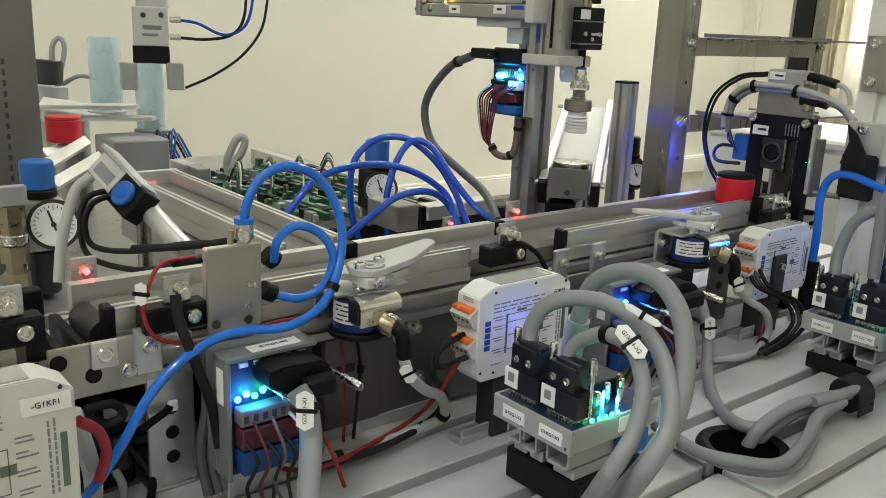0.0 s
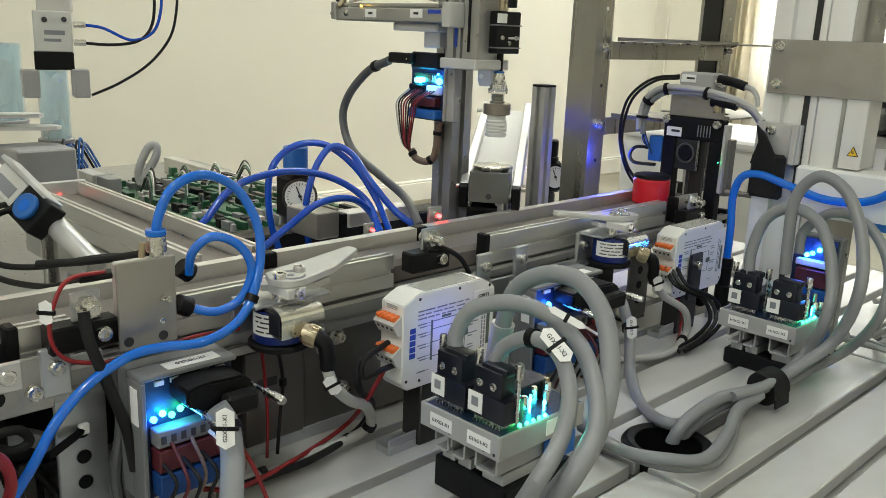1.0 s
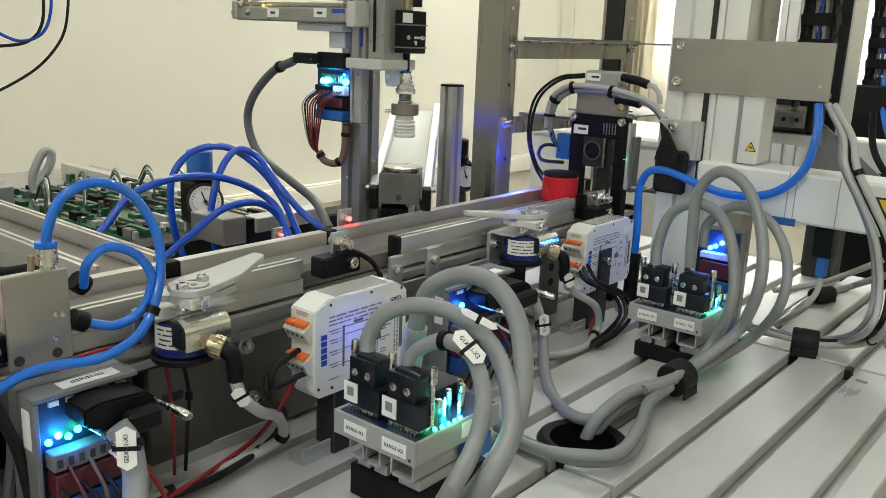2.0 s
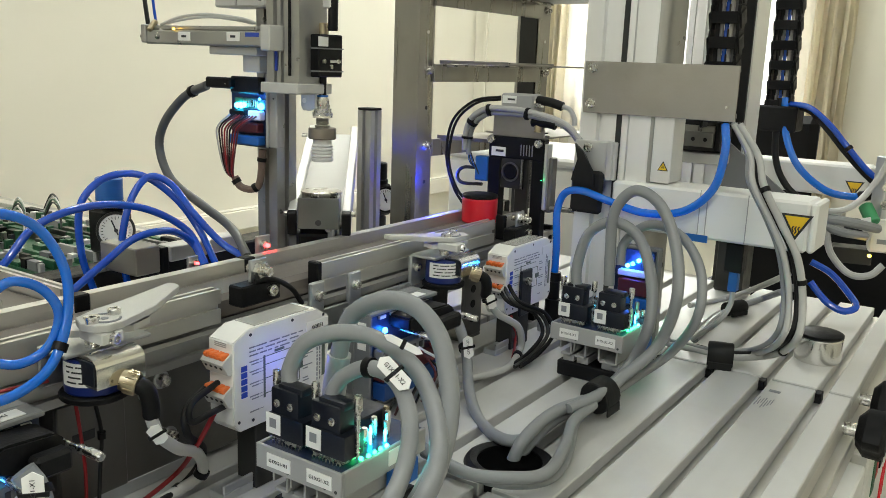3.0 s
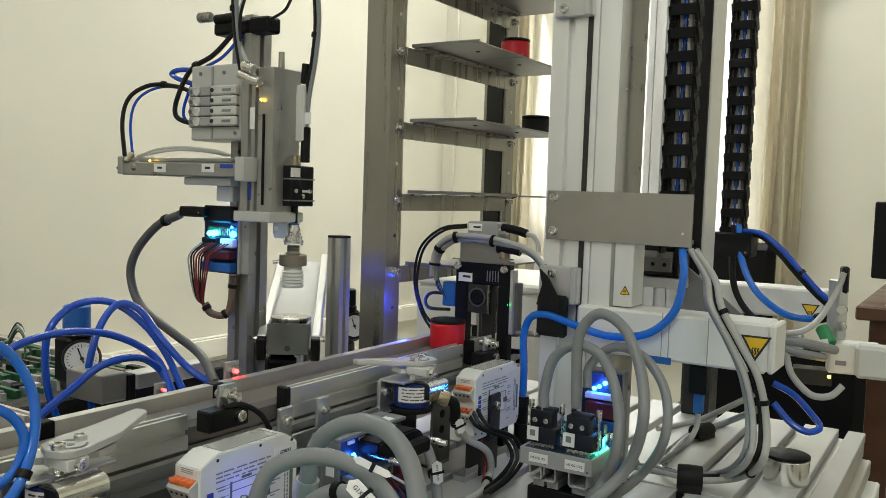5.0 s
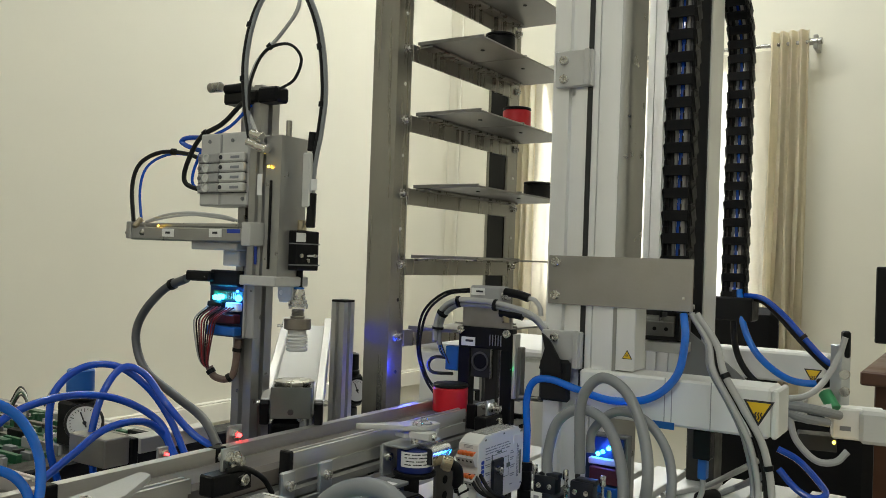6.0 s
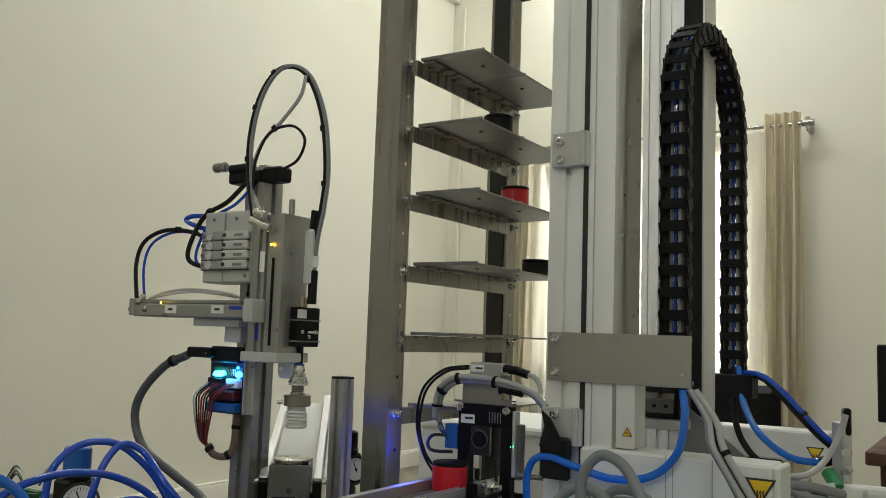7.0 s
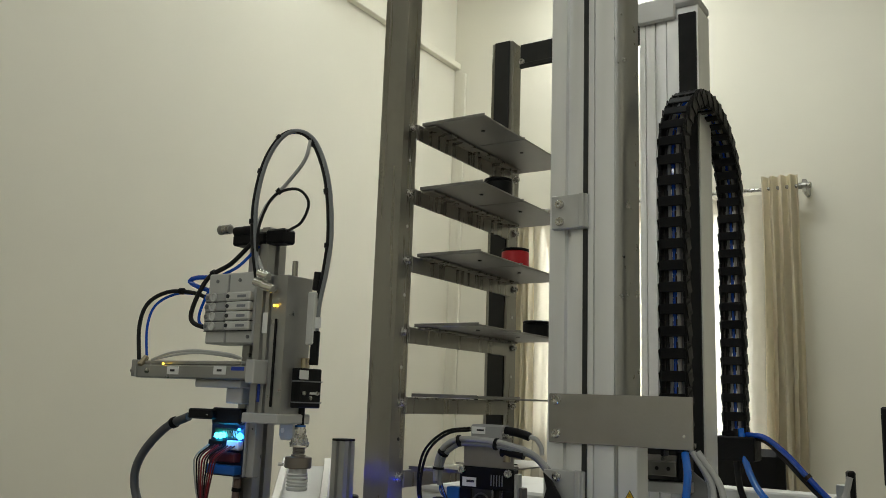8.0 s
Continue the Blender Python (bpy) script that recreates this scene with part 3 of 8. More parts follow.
post(0.799, 0.86)
post(1.086, 0.845)
# dark sheet holds the shade inside the rear post's channel
inner = hull2d(B(), [(0, 0.004), (0.002, 0.004), (0.002, 0.030), (0, 0.030)], axes((1.0835, 0.57, 0), (1, 0, 0), (0, 1, 0)), 0.845)
part("post_web", inner, DARKSTEEL, rack, "shaded inner face of the rear post, as a dark sheet")
part("top_beam", boxes(((1.086, 0.30, 0.795), (1.089, 0.556, 0.835)), ((1.089, 0.30, 0.832), (1.115, 0.556, 0.835)), ((1.0835, 0.30, 0.795), (1.086, 0.556, 0.803)), bev=0.001), DARKSTEEL, rack)
part("top_screw", screw(B(), (1.0855, 0.552, 0.805), (-1, 0, 0), 0.005), BOLT, rack)
for i, z in enumerate(BZ):
    zs = z + 0.008
    s = part("shelf_bracket", boxes(((0.826, 0.5662, zs - 0.021), (1.088, 0.5690, zs - 0.0008)), ((0.840, 0.548, zs - 0.0030), (1.082, 0.5660, zs - 0.0006)), bev=0.0005), STEEL, rack)
    for x0, x1 in ((0.836, 0.944), (0.9465, 1.10)):
        part("tray", boxes(((x0, 0.474, zs), (x1, 0.567, zs + 0.0022)), ((x0, 0.474, zs + 0.0022), (x0 + 0.0018, 0.567, zs + 0.0042)), bev=0.0004), SHEET, rack)
        for x, y in ((x0 + 0.052, 0.505),):
            part("tray_rivet", rod(B(), (x, y, zs - 0.0012), (x, y, zs + 0.0035), 0.0026, 10), DARKSTEEL, s)
puck((1.020, 0.523, BZ[3] + 0.0105), RED, BLACK, "red plastic puck with a black lid on a rack shelf", h=0.034)
puck((1.075, 0.515, BZ[2] + 0.0105), BLACK, BLACK, "black plastic puck on a rack shelf")
puck((0.951, 0.515, BZ[4] + 0.0105), BLACK, BLACK, "black plastic puck on a rack shelf", h=0.032)

# ---- stacker tower ----
tw = thing("stacker_tower", "tall silver linear-axis tower with a steel plate and clamps", "linear axis", (0.84, 0.328, 0))
def grooves(d, w, cuts):
    """Outline of a column d deep and w wide with narrow grooves (from, to, depth) in its front."""
    out = [(0, 0), (d, 0), (d, w)]
    front = [(0, w)]
    for a, b, e in cuts:
        front += [(0, b), (e, b), (e, a), (0, a)]
    return out + front


part("column", hull2d(B(), grooves(0.048, 0.0763, ((0.0503, 0.0578, 0.008), (0.0303, 0.0323, 0.004), (0.0218, 0.0238, 0.004))), axes((0.816, 0.2962, 0.0), (1, 0, 0), (0, 1, 0)), 1.05), TOWER, tw)
part("rounded_side", hull2d(B(), [(0.0004, 0.0118), (0.0014, 0.0085), (0.0045, 0.0050), (0.010, 0.0026), (0.020, 0.0010), (0.046, 0.0), (0.046, 0.0118)], axes((0.816, 0.2842, 0.0), (1, 0, 0), (0, 1, 0)), 1.05), ALU_D, tw, "grey rounded side of the profile")
part("cover", boxes(((0.8148, 0.2718, 0.172), (0.8157, 0.2915, 0.245)), ((0.8157, 0.2718, 0.172), (0.850, 0.2772, 0.245)), bev=0.0015), TOWER, tw, "pale lower cover")
pz0, pz1 = 0.2366, 0.2885
bm = B()
abox(bm, (0.8105, 0.213, pz0), (0.8135, 0.3685, pz1), 0.0006)
part("plate", bm, PLATE, tw, "plain brushed steel plate")
for z in (0.2818, 0.2462):
    part("plate_screw", screw(B(), (0.8105, 0.3595, z), (-1, 0, 0), 0.005), BOLT, tw)
part("rivet", rod(B(), (0.8112, 0.2219, 0.2497), (0.8092, 0.2213, 0.2498), 0.0015, 8), BOLT, tw)
for z0, z1, y0, y1, sc in ((0.4686, 0.5072, 0.3246, 0.3666, (315, 346)),):
    part("clamp_block", boxes(((0.807, y0, z0), (0.8155, y1, z1)), ((0.803, y0 + 0.002, z0), (0.807, y0 + 0.008, z1)), bev=0.001), ALU, tw)
    for p in ((0.8070, 0.3562, 0.4969), (0.8070, 0.3559, 0.4769)):
        part("clamp_screw", screw(B(), p, (-1, 0, 0), 0.005), BOLT, tw)
part("lower_clamp", boxes(((0.807, 0.3275, 0.1695), (0.8155, 0.3725, 0.2085)),
                          ((0.803, 0.3275 + 0.002, 0.1695), (0.807, 0.3275 + 0.008, 0.2097)), bev=0.001), ALU, tw)
part("clamp_screw", screw(B(), (0.8070, 0.3566, 0.2015), (-1, 0, 0), 0.005), BOLT, tw)
part("slot_bar", boxes(((0.8145, 0.3263, 0.02), (0.8158, 0.3320, 1.05)), bev=0.0003), DARKSTEEL, tw)

tw2 = thing("rear_tower", "silver linear axis with a black toothed belt slot", "linear axis", (0.98, 0.26, 0.12))
y1, y0 = 0.3155, 0.2408
part("column", hull2d(B(), grooves(0.05, y1 - y0, ((0.0660, 0.0675, 0.003), (0.0510, 0.0550, 0.005), (0.0390, 0.0405, 0.003))), axes((0.957, y0, 0.12), (1, 0, 0), (0, 1, 0)), 0.655), TOWER, tw2)
part("belt_slot", boxes(((0.953, 0.2428, 0.12), (0.9575, 0.2643, 0.765)), bev=0.0005), BLACKR, tw2, "black belt in its slot")
part("end_cap", boxes(((0.950, y0 - 0.001, 0.775), (1.008, y1 + 0.001, 0.79)), bev=0.004), ALU, tw2)
part("end_bracket", boxes(((0.949, 0.2669, 0.76), (0.957, y1 + 0.001, 0.79)), bev=0.002), ALU, tw2)

ax1 = thing("horizontal_axis", "white covered electric slide with a yellow hot-surface sign", "linear axis", (0.83, 0.25, 0.12))
part("housing", boxes(((0.8045, 0.136, 0.1235), (0.856, 0.3266, 0.1705)), bev=0.0025), WHITE, ax1)
part("end_cap", boxes(((0.8048, 0.1290, 0.1240), (0.8556, 0.1357, 0.1700)), bev=0.002), WHITE, ax1)
for y in (0.235, 0.228, 0.19):
    part("joint_line", boxes(((0.8040, y, 0.125), (0.8046, y + 0.0008, 0.1708)), bev=0), GREY, ax1)
part("blue_film", boxes(((0.8036, 0.225, 0.1205), (0.8044, 0.262, 0.1275)), bev=0), BLUE, ax1)


def warn(p, size, parent, normal=(-1, 0, 0), right=(0, -1, 0), down=False):
    """A yellow warning triangle with a black rim on a face."""
    up = Vector((0, 0, -1 if down else 1))
    r = Vector(right)
    m = axes(p, r if not down else -r, up)
    tri = [(-size / 2, -size * 0.43), (size / 2, -size * 0.43), (0, size * 0.43)]
    part("sign_rim", hull2d(B(), tri, m, 0.0004), INK, parent)
    part("sign_face", hull2d(B(), [(x * 0.76, y * 0.76 - size * 0.035) for x, y in tri], m, 0.0007), YELLOW, parent, "yellow hot-surface warning triangle")
    bm = B()
    for k in (-1, 0, 1):
        tube(bm, [m @ Vector((k * size * 0.09 + size * 0.02 * (-1) ** j, (-0.25 + 0.1 * j) * size * (-1 if down else 1) * 0.8, 0.0008)) for j in range(4)], size * 0.022, 6, 3)
    part("sign_mark", bm, INK, parent)


warn((0.8042, 0.1462, 0.1467), 0.028, ax1, down=True)
warn((0.8146, 0.2790, 0.1890), 0.011, tw)
ax2 = thing("horizontal_axis", "second white covered slide behind the tower", "linear axis", (1.12, 0.25, 0))
part("housing", boxes(((1.10, 0.1269 + 0.004, 0.1418), (1.148, 0.30, 0.1788)), bev=0.0025), WHITE, ax2)
part("end_cap", boxes(((1.099, 0.1208 - 0.002, 0.1411), (1.149, 0.1269 + 0.0038, 0.1795)), bev=0.002), LGREY, ax2)
part("stand", boxes(((1.105, 0.262, 0), (1.145, 0.298, 0.1418)), bev=0.001), DARKSTEEL, ax2)
warn((1.0996, 0.1450, 0.1522), 0.021, ax2, down=True)
sl = thing("gripper_slide", "dark guide rail unit behind the tower", "slide", (0.9, 0.27, 0.17))
ys, za, zb = 0.2500, 0.1860, 0.2385
part("rail_body", boxes(((0.906, ys, za + 0.012), (0.94, 0.315, zb - 0.006)), bev=0.001), DARKSTEEL, sl, "dark slide body")
part("top_flange", boxes(((0.897, ys - 0.002, zb - 0.0055), (0.945, 0.315, zb)), bev=0.0008), ALU, sl)
part("bottom_flange", boxes(((0.896, ys - 0.004, za), (0.945, 0.315, za + 0.0115)), bev=0.001), ALU, sl)
part("rail", boxes(((0.899, ys + 0.006, za + 0.024), (0.9058, 0.315, za + 0.040)), bev=0.001), STEEL, sl)
part("carriage", boxes(((0.893, ys + 0.0060, za + 0.018), (0.8988, ys + 0.0400, za + 0.034)), bev=0.001), MIDSTEEL, sl, "dull slide carriage")
part("rail_end", boxes(((0.897, ys, za + 0.014), (0.9055, ys + 0.0055, zb - 0.008)), bev=0.001), BLACK, sl)
for k in range(3):
    part("hole", rod(B(), (0.8925, ys + 0.014 + 0.013 * k, za + 0.026), (0.8935, ys + 0.014 + 0.013 * k, za + 0.026), 0.0022, 10), BLACK, sl)
gs = thing("gusset_plate", "grey triangular steel gusset beside the slide", "bracket", (0.92, 0.235, 0.17))
part("web", hull2d(B(), [(0, 0), (0.074, 0), (0.066, 0.006), (0.006, 0.052), (0, 0.052)], axes((0.93, 0.258, 0.1600), (0, -1, 0), (0, 0, 1)), 0.004), DGREY, gs)

# energy chain: links follow an upturned U
ch = thing("energy_chain", "black plastic cable chain hanging in an upturned loop", "cable chain", (0.96, 0.238, 0.2))
CX0, CX1, CYM, CTOP, CR = 0.842, 1.088, 0.2385, 0.545, 0.099


def chain_at(s):
    """Place and heading at length s along the chain."""
    leg0, arc = CTOP - 0.24, math.pi * 0.118
    if s < leg0:
        return Vector((CX0, CYM, 0.24 + s)), 0.0
    if s < leg0 + arc:
        a = (s - leg0) / arc * math.pi
        c = (CX0 + CX1) / 2
        return Vector((c - math.cos(a) * (CX1 - CX0) / 2, CYM, CTOP + CR * math.sin(a))), a
    return Vector((CX1, CYM, CTOP - (s - leg0 - arc))), math.pi


s, W = 0.0, 0.0128
while s < 0.305 + 0.37 + 0.30:
    p, a = chain_at(s)
    m = Matrix.Translation(p) @ Matrix.Rotation(a, 4, "Y")
    bm = B()
    for sy in (-1, 1):
        abox(bm, (-0.0098, sy * W - 0.0016, -0.0120), (0.0098, sy * W + 0.0016, 0.0125), 0.0014, m)
        scale = m @ Matrix.Translation((0, sy * (W + 0.0020), 0.0)) @ Matrix.Rotation(radians(-24), 4, "Y")
        abox(bm, (-0.0085, -0.0008, -0.0075), (0.0085, 0.0008, 0.0075), 0.0006, scale)
    for sx in (-1, 1):
        abox(bm, (sx * 0.0098 - 0.0012, -W, -0.0056), (sx * 0.0098 + 0.0012, W, 0.0056), 0.0007, m)
        for yy in (-0.0043, 0.0043):
            abox(bm, (sx * 0.0092 - 0.0009, yy - 0.0007, 0.0056), (sx * 0.0092 + 0.0009, yy + 0.0007, 0.0124), 0.0003, m)
    part("chain_link", bm, CHAINB, ch)
    s += 0.0232
for dy, mt in ((-0.0085, CABLE_D), (-0.0045, CABLE_L), (0.0, HOSE), (0.0045, CABLE), (0.0085, BLACKR)):
    pts = [chain_at(0.975 * k / 26)[0] + Vector((0, dy, 0)) for k in range(27)]
    part("inner_line", tube(B(), pts, 0.0021, 8, 2), mt, ch)
part("chain_foot", boxes(((CX1 - 0.02, CYM - 0.026, 0.215), (CX1 + 0.02, CYM + 0.026, 0.245)), bev=0.002), BLACK, ch)


# ---- pick and place arm ----
arm = thing("pick_and_place_arm", "silver pneumatic pick-and-place arm with valves and suction cup", "robot arm", (0.562, 0.56, 0))
part("post", hull2d(B(), slotted(0.025, 0.025, 1, 1, 0.006, 0.005), axes((0.552, 0.548, 0), (1, 0, 0), (0, 1, 0)), 0.438), ALU_D, arm, "slotted aluminium post")
part("post_foot", boxes(((0.53, 0.535, 0.0), (0.594, 0.60, 0.006)), bev=0.001), ALU_D, arm)
part("stroke_cylinder", boxes(((0.512, 0.527, 0.2889), (0.545, 0.678, 0.3015)), bev=0.0012), ALU_D, arm, "flat silver horizontal cylinder")
part("cylinder_rail", boxes(((0.515, 0.535, 0.3015 + 0.0003), (0.542, 0.674, 0.3057)), bev=0.001), ALU_D, arm)
part("cylinder_end", boxes(((0.510, 0.675, 0.2898), (0.547, 0.682, 0.3064)), bev=0.001), ALU_D, arm)
part("carrier", boxes(((0.52, 0.54, 0.2814), (0.565, 0.60, 0.2887)), ((0.528, 0.545, 0.2673), (0.57, 0.566, 0.2817)), bev=0.001), VALVE, arm)
part("head_block", boxes(((0.5115, 0.516, 0.2859), (0.545, 0.5268, 0.3071)), bev=0.001), VALVE, arm)
SZ0, SZ1 = 0.2599, 0.3849
part("lift_slide", hull2d(B(), [(0, 0), (0.034, 0), (0.034, 0.038), (0, 0.038), (0, 0.030), (0.003, 0.029), (0.003, 0.0265), (0, 0.0255), (0, 0.0215), (0.003, 0.021), (0.003, 0.018), (0, 0.0175)],
                          axes((0.528, 0.4975, SZ0), (1, 0, 0), (0, 1, 0)), SZ1 - SZ0), ALU_D, arm, "grey upright lift slide")
part("slide_strip", boxes(((0.5268, 0.5070, SZ0 + 0.006), (0.5285, 0.5095, SZ1 - 0.04)), bev=0.0003), BLACK, arm)
part("slide_foot", boxes(((0.522, 0.494, SZ0 - 0.009), (0.566, 0.538, SZ0)), bev=0.001), VALVE, arm)
part("guide_rod", rod(B(), (0.548, 0.508, SZ1), (0.548, 0.508, SZ1 + 0.016), 0.0028, 12), STEEL, arm)
part("amber_lamp", rod(B(), (0.5266, 0.5108, 0.3570), (0.5255, 0.5098, 0.3569), 0.0012, 8), LED_Y, arm, "tiny amber light")
vb = part("valve_terminal", boxes(((0.530, 0.5395, 0.3226), (0.562, 0.603, 0.3905)), bev=0.0015), VALVE, arm, "light grey valve terminal")
for k in range(4):
    zt = 0.3712 - k * 0.0092
    part("valve", boxes(((0.5240, 0.5400, zt - 0.0084), (0.530, 0.5720, zt)), bev=0.0014), LGREY, vb)
    part("valve_base", boxes(((0.5262, 0.5745, zt - 0.0086), (0.530, 0.6020, zt)), bev=0.0010), DVALVE, vb)
    part("valve_gap", boxes(((0.5270, 0.5400, zt - 0.0092), (0.530, 0.6020, zt - 0.0087)), bev=0), INK, vb)
    part("valve_button", rod(B(), (0.5240, 0.5685, zt - 0.0042), (0.5230, 0.5685, zt - 0.0042), 0.0019, 12), INK, vb)
    part("valve_port", lathe(B(), (0.5262, 0.590, zt - 0.0043), (0.5248, 0.590, zt - 0.0043), [(0, 0.0042), (1, 0.0042), (1, 0.0033), (0.2, 0.0030)], 16), LGREY, vb)
    part("valve_port", lathe(B(), (0.5262, 0.599, zt - 0.0043), (0.5252, 0.599, zt - 0.0043), [(0, 0.0022), (1, 0.0020)], 12), DGREY, vb)
    part("valve_tag", boxes(((0.5236, 0.545, zt - 0.0056), (0.5240, 0.556, zt - 0.0032)), bev=0), INKG, vb)
for y, z in ((0.560, 0.3830), (0.590, 0.3830), (0.545, 0.3290)):
    part("housing_screw", rod(B(), (0.530, y, z), (0.5290, y, z), 0.0018, 10), DGREY, vb)
part("terminal_seam", boxes(((0.5285, 0.5735, 0.3237), (0.5302, 0.575, 0.3888)), bev=0), GREY, vb)
mf = part("manifold", boxes(((0.548, 0.5255, 0.4205), (0.566, 0.5500, 0.4348)), ((0.548, 0.5500, 0.4215), (0.566, 0.5950, 0.4330)), bev=0.002), BLACK, arm, "black flow manifold on top of the post")
for px in ((0.5500, 0.6093, 0.4393), (0.5500, 0.5867, 0.4358), (0.5500, 0.5743, 0.4360)):
    c = Vector(px)
    part("fitting", rod(B(), c + Vector((0, 0.006, 0)), c - Vector((0, 0.010, 0)), 0.0050, 12, 0.001), STEEL if c.y > 0.60 else BLACK, mf)
for px in ((0.5200, 0.5252, 0.3770), (0.5200, 0.5209, 0.3847), (0.5200, 0.5143, 0.3729)):
    c = Vector(px)
    part("push_fitting", rod(B(), c - Vector((0, 0.007, 0.002)), c + Vector((0, 0.006, 0.002)), 0.0042, 12, 0.0008), CHROME, arm)
for px in ((0.5150, 0.6808, 0.2968), (0.5150, 0.6596, 0.2970), (0.5150, 0.6706, 0.3036)):
    c = Vector(px)
    part("port_fitting", rod(B(), c - Vector((0.004, 0, 0.003)), c + Vector((0.004, 0, 0.006)), 0.0030, 12, 0.0008), BRASS if c.z > 0.303 else STEEL, arm)
for px, w in (((0.5117, 0.6220, 0.2962), 0.012), ((0.5117, 0.5587, 0.2969), 0.012)):
    part("label", card(B(), axes(px, (0, -1, 0), (0, 0, 1)), w + 0.004, 0.0075), PAPER, arm)
    part("label_print", card(B(), axes(Vector(px) - Vector((0.0006, 0, 0)), (0, -1, 0), (0, 0, 1)), w * 0.5, 0.002), INK, arm)
part("maker_mark", card(B(), axes((0.5117, 0.5358, 0.2987), (0, -1, 0), (0, 0, 1)), 0.016, 0.0035), INKB, arm)
part("maker_mark", card(B(), axes((0.5276, 0.5238, 0.2797), (0, -1, 0), (0, 0, 1)), 0.003, 0.02), INKB, arm)
part("label", card(B(), axes((0.5276, 0.5216, 0.3413), (0, -1, 0), (0, 0, 1)), 0.006, 0.019), PAPER, arm)
part("amber_lamp", rod(B(), (0.5116, 0.6364, 0.3025), (0.5105, 0.6350, 0.3025), 0.0010, 8), LED_Y, arm, "tiny amber light")
part("coiled_cable", tube(B(), [(0.5150, 0.6583, 0.3064), (0.5150, 0.6304, 0.3131), (0.5200, 0.6007, 0.3156), (0.5300, 0.5693, 0.3130), (0.5350, 0.5555, 0.3091)], 0.0013, 8), VALVE, arm)
part("coiled_cable", tube(B(), [(0.5150, 0.6583, 0.3064), (0.5300, 0.6398, 0.3124), (0.5350, 0.6134, 0.3144), (0.5350, 0.5782, 0.3117), (0.5350, 0.5592, 0.3091)], 0.0013, 8), VALVE, arm)
# pressure sensor and suction cup
SX, SY = 0.5565, 0.497
part("pressure_sensor", boxes(((0.5418, 0.488, 0.2656), (0.5721, 0.504, 0.3013)), bev=0.001), BLACK, arm, "black pressure sensor")
for z in (0.2700, 0.2890):
    part("sensor_seam", boxes(((0.5412, 0.4872, z), (0.5724, 0.5045, z + 0.0012)), bev=0), DGREY, arm)
for x, z in ((0.5480, 0.2790), (0.5660, 0.2790), (0.5570, 0.2745)):
    part("sensor_screw", rod(B(), (x, 0.4880, z), (x, 0.4868, z), 0.0019, 12), BOLT, arm)
part("sensor_bar", boxes(((0.5560, 0.4872, 0.2780), (0.5690, 0.4879, 0.2800)), bev=0), LGREY, arm)
part("sensor_nut", rod(B(), (SX, 0.4960, 0.3014), (SX, 0.4960, 0.3110), 0.0046, 12, 0.0006), BRASS, arm)
part("sensor_tag", card(B(), axes((0.5466, 0.4878, 0.2953), (1, 0, 0), (0, 0, 1)), 0.012, 0.008), PAPER, arm)
mb1 = axes((0.5500, 0.5060, 0.2510), (0, -1, 0), (0, 0, 1))
part("sensor_arm", hull2d(B(), [(-0.008, 0.0005), (-0.008, -0.010), (-0.0055, -0.0145), (0.003, -0.0145), (0.0085, -0.012), (0.0085, 0.0005)], mb1, 0.0025), ZINC, arm, "small steel angle with a hole")
# white disc paints in the brightness seen through the hole
part("arm_hole", rod(B(), mb1 @ Vector((-0.004, -0.006, 0.0024)), mb1 @ Vector((-0.004, -0.006, 0.0029)), 0.0022, 12), PAPER, arm)
part("hose_stem", rod(B(), (SX, SY, 0.2500), (SX, SY, 0.2655), 0.0034, 14), BLACK, arm, "black hose into the cup")
part("release_ring", rod(B(), (SX, SY, 0.2485), (SX, SY, 0.2502), 0.0050, 18), BLUE, arm, "blue release ring")
part("fitting", lathe(B(), (SX, SY, 0.2385), (SX, SY, 0.2485), [(0, 0.0060), (0.3, 0.0064), (0.35, 0.0054), (0.6, 0.0058), (1, 0.0050)], 20), BOLT, arm)
part("nut", lathe(B(), (SX, SY, 0.2325), (SX, SY, 0.2386), [(0, 0.0088), (0.45, 0.0092), (0.5, 0.0078), (1, 0.0080)], 6), BOLT, arm, "hexagon locknut")
part("washer", rod(B(), (SX, SY, 0.2308), (SX, SY, 0.2325), 0.0086, 20), CHROME, arm)
part("threaded_stem", lathe(B(), (SX, SY, 0.2215), (SX, SY, 0.2308), [(0, 0.0062), (0.28, 0.0068), (0.30, 0.0052)] + [(0.36 + 0.07 * k, 0.0060 if k % 2 else 0.0052) for k in range(9)] + [(1, 0.0055)], 18), STEEL, arm)
part("cup_disc", rod(B(), (SX, SY, 0.2122), (SX, SY, 0.2220), 0.0122, 32, 0.0007), DISC, arm, "brown-grey metal disc")
part("grub_screw", rod(B(), (SX - 0.008, SY + 0.0100, 0.2150), (SX - 0.011, SY + 0.0140, 0.2150), 0.0016, 10), BOLT, arm)
bell = [(0, 0.0088), (0.04, 0.0095)]
for k in range(4):
    bell += [(0.10 + k * 0.145, 0.0098), (0.155 + k * 0.145, 0.0098), (0.185 + k * 0.145, 0.0086), (0.215 + k * 0.145, 0.0086)]
part("suction_cup", lathe(B(), (SX, SY, 0.1925), (SX, SY, 0.2121), bell + [(0.72, 0.0098), (0.78, 0.0082), (1, 0.0082)], 32), SILI, arm, "milky bellows suction cup")
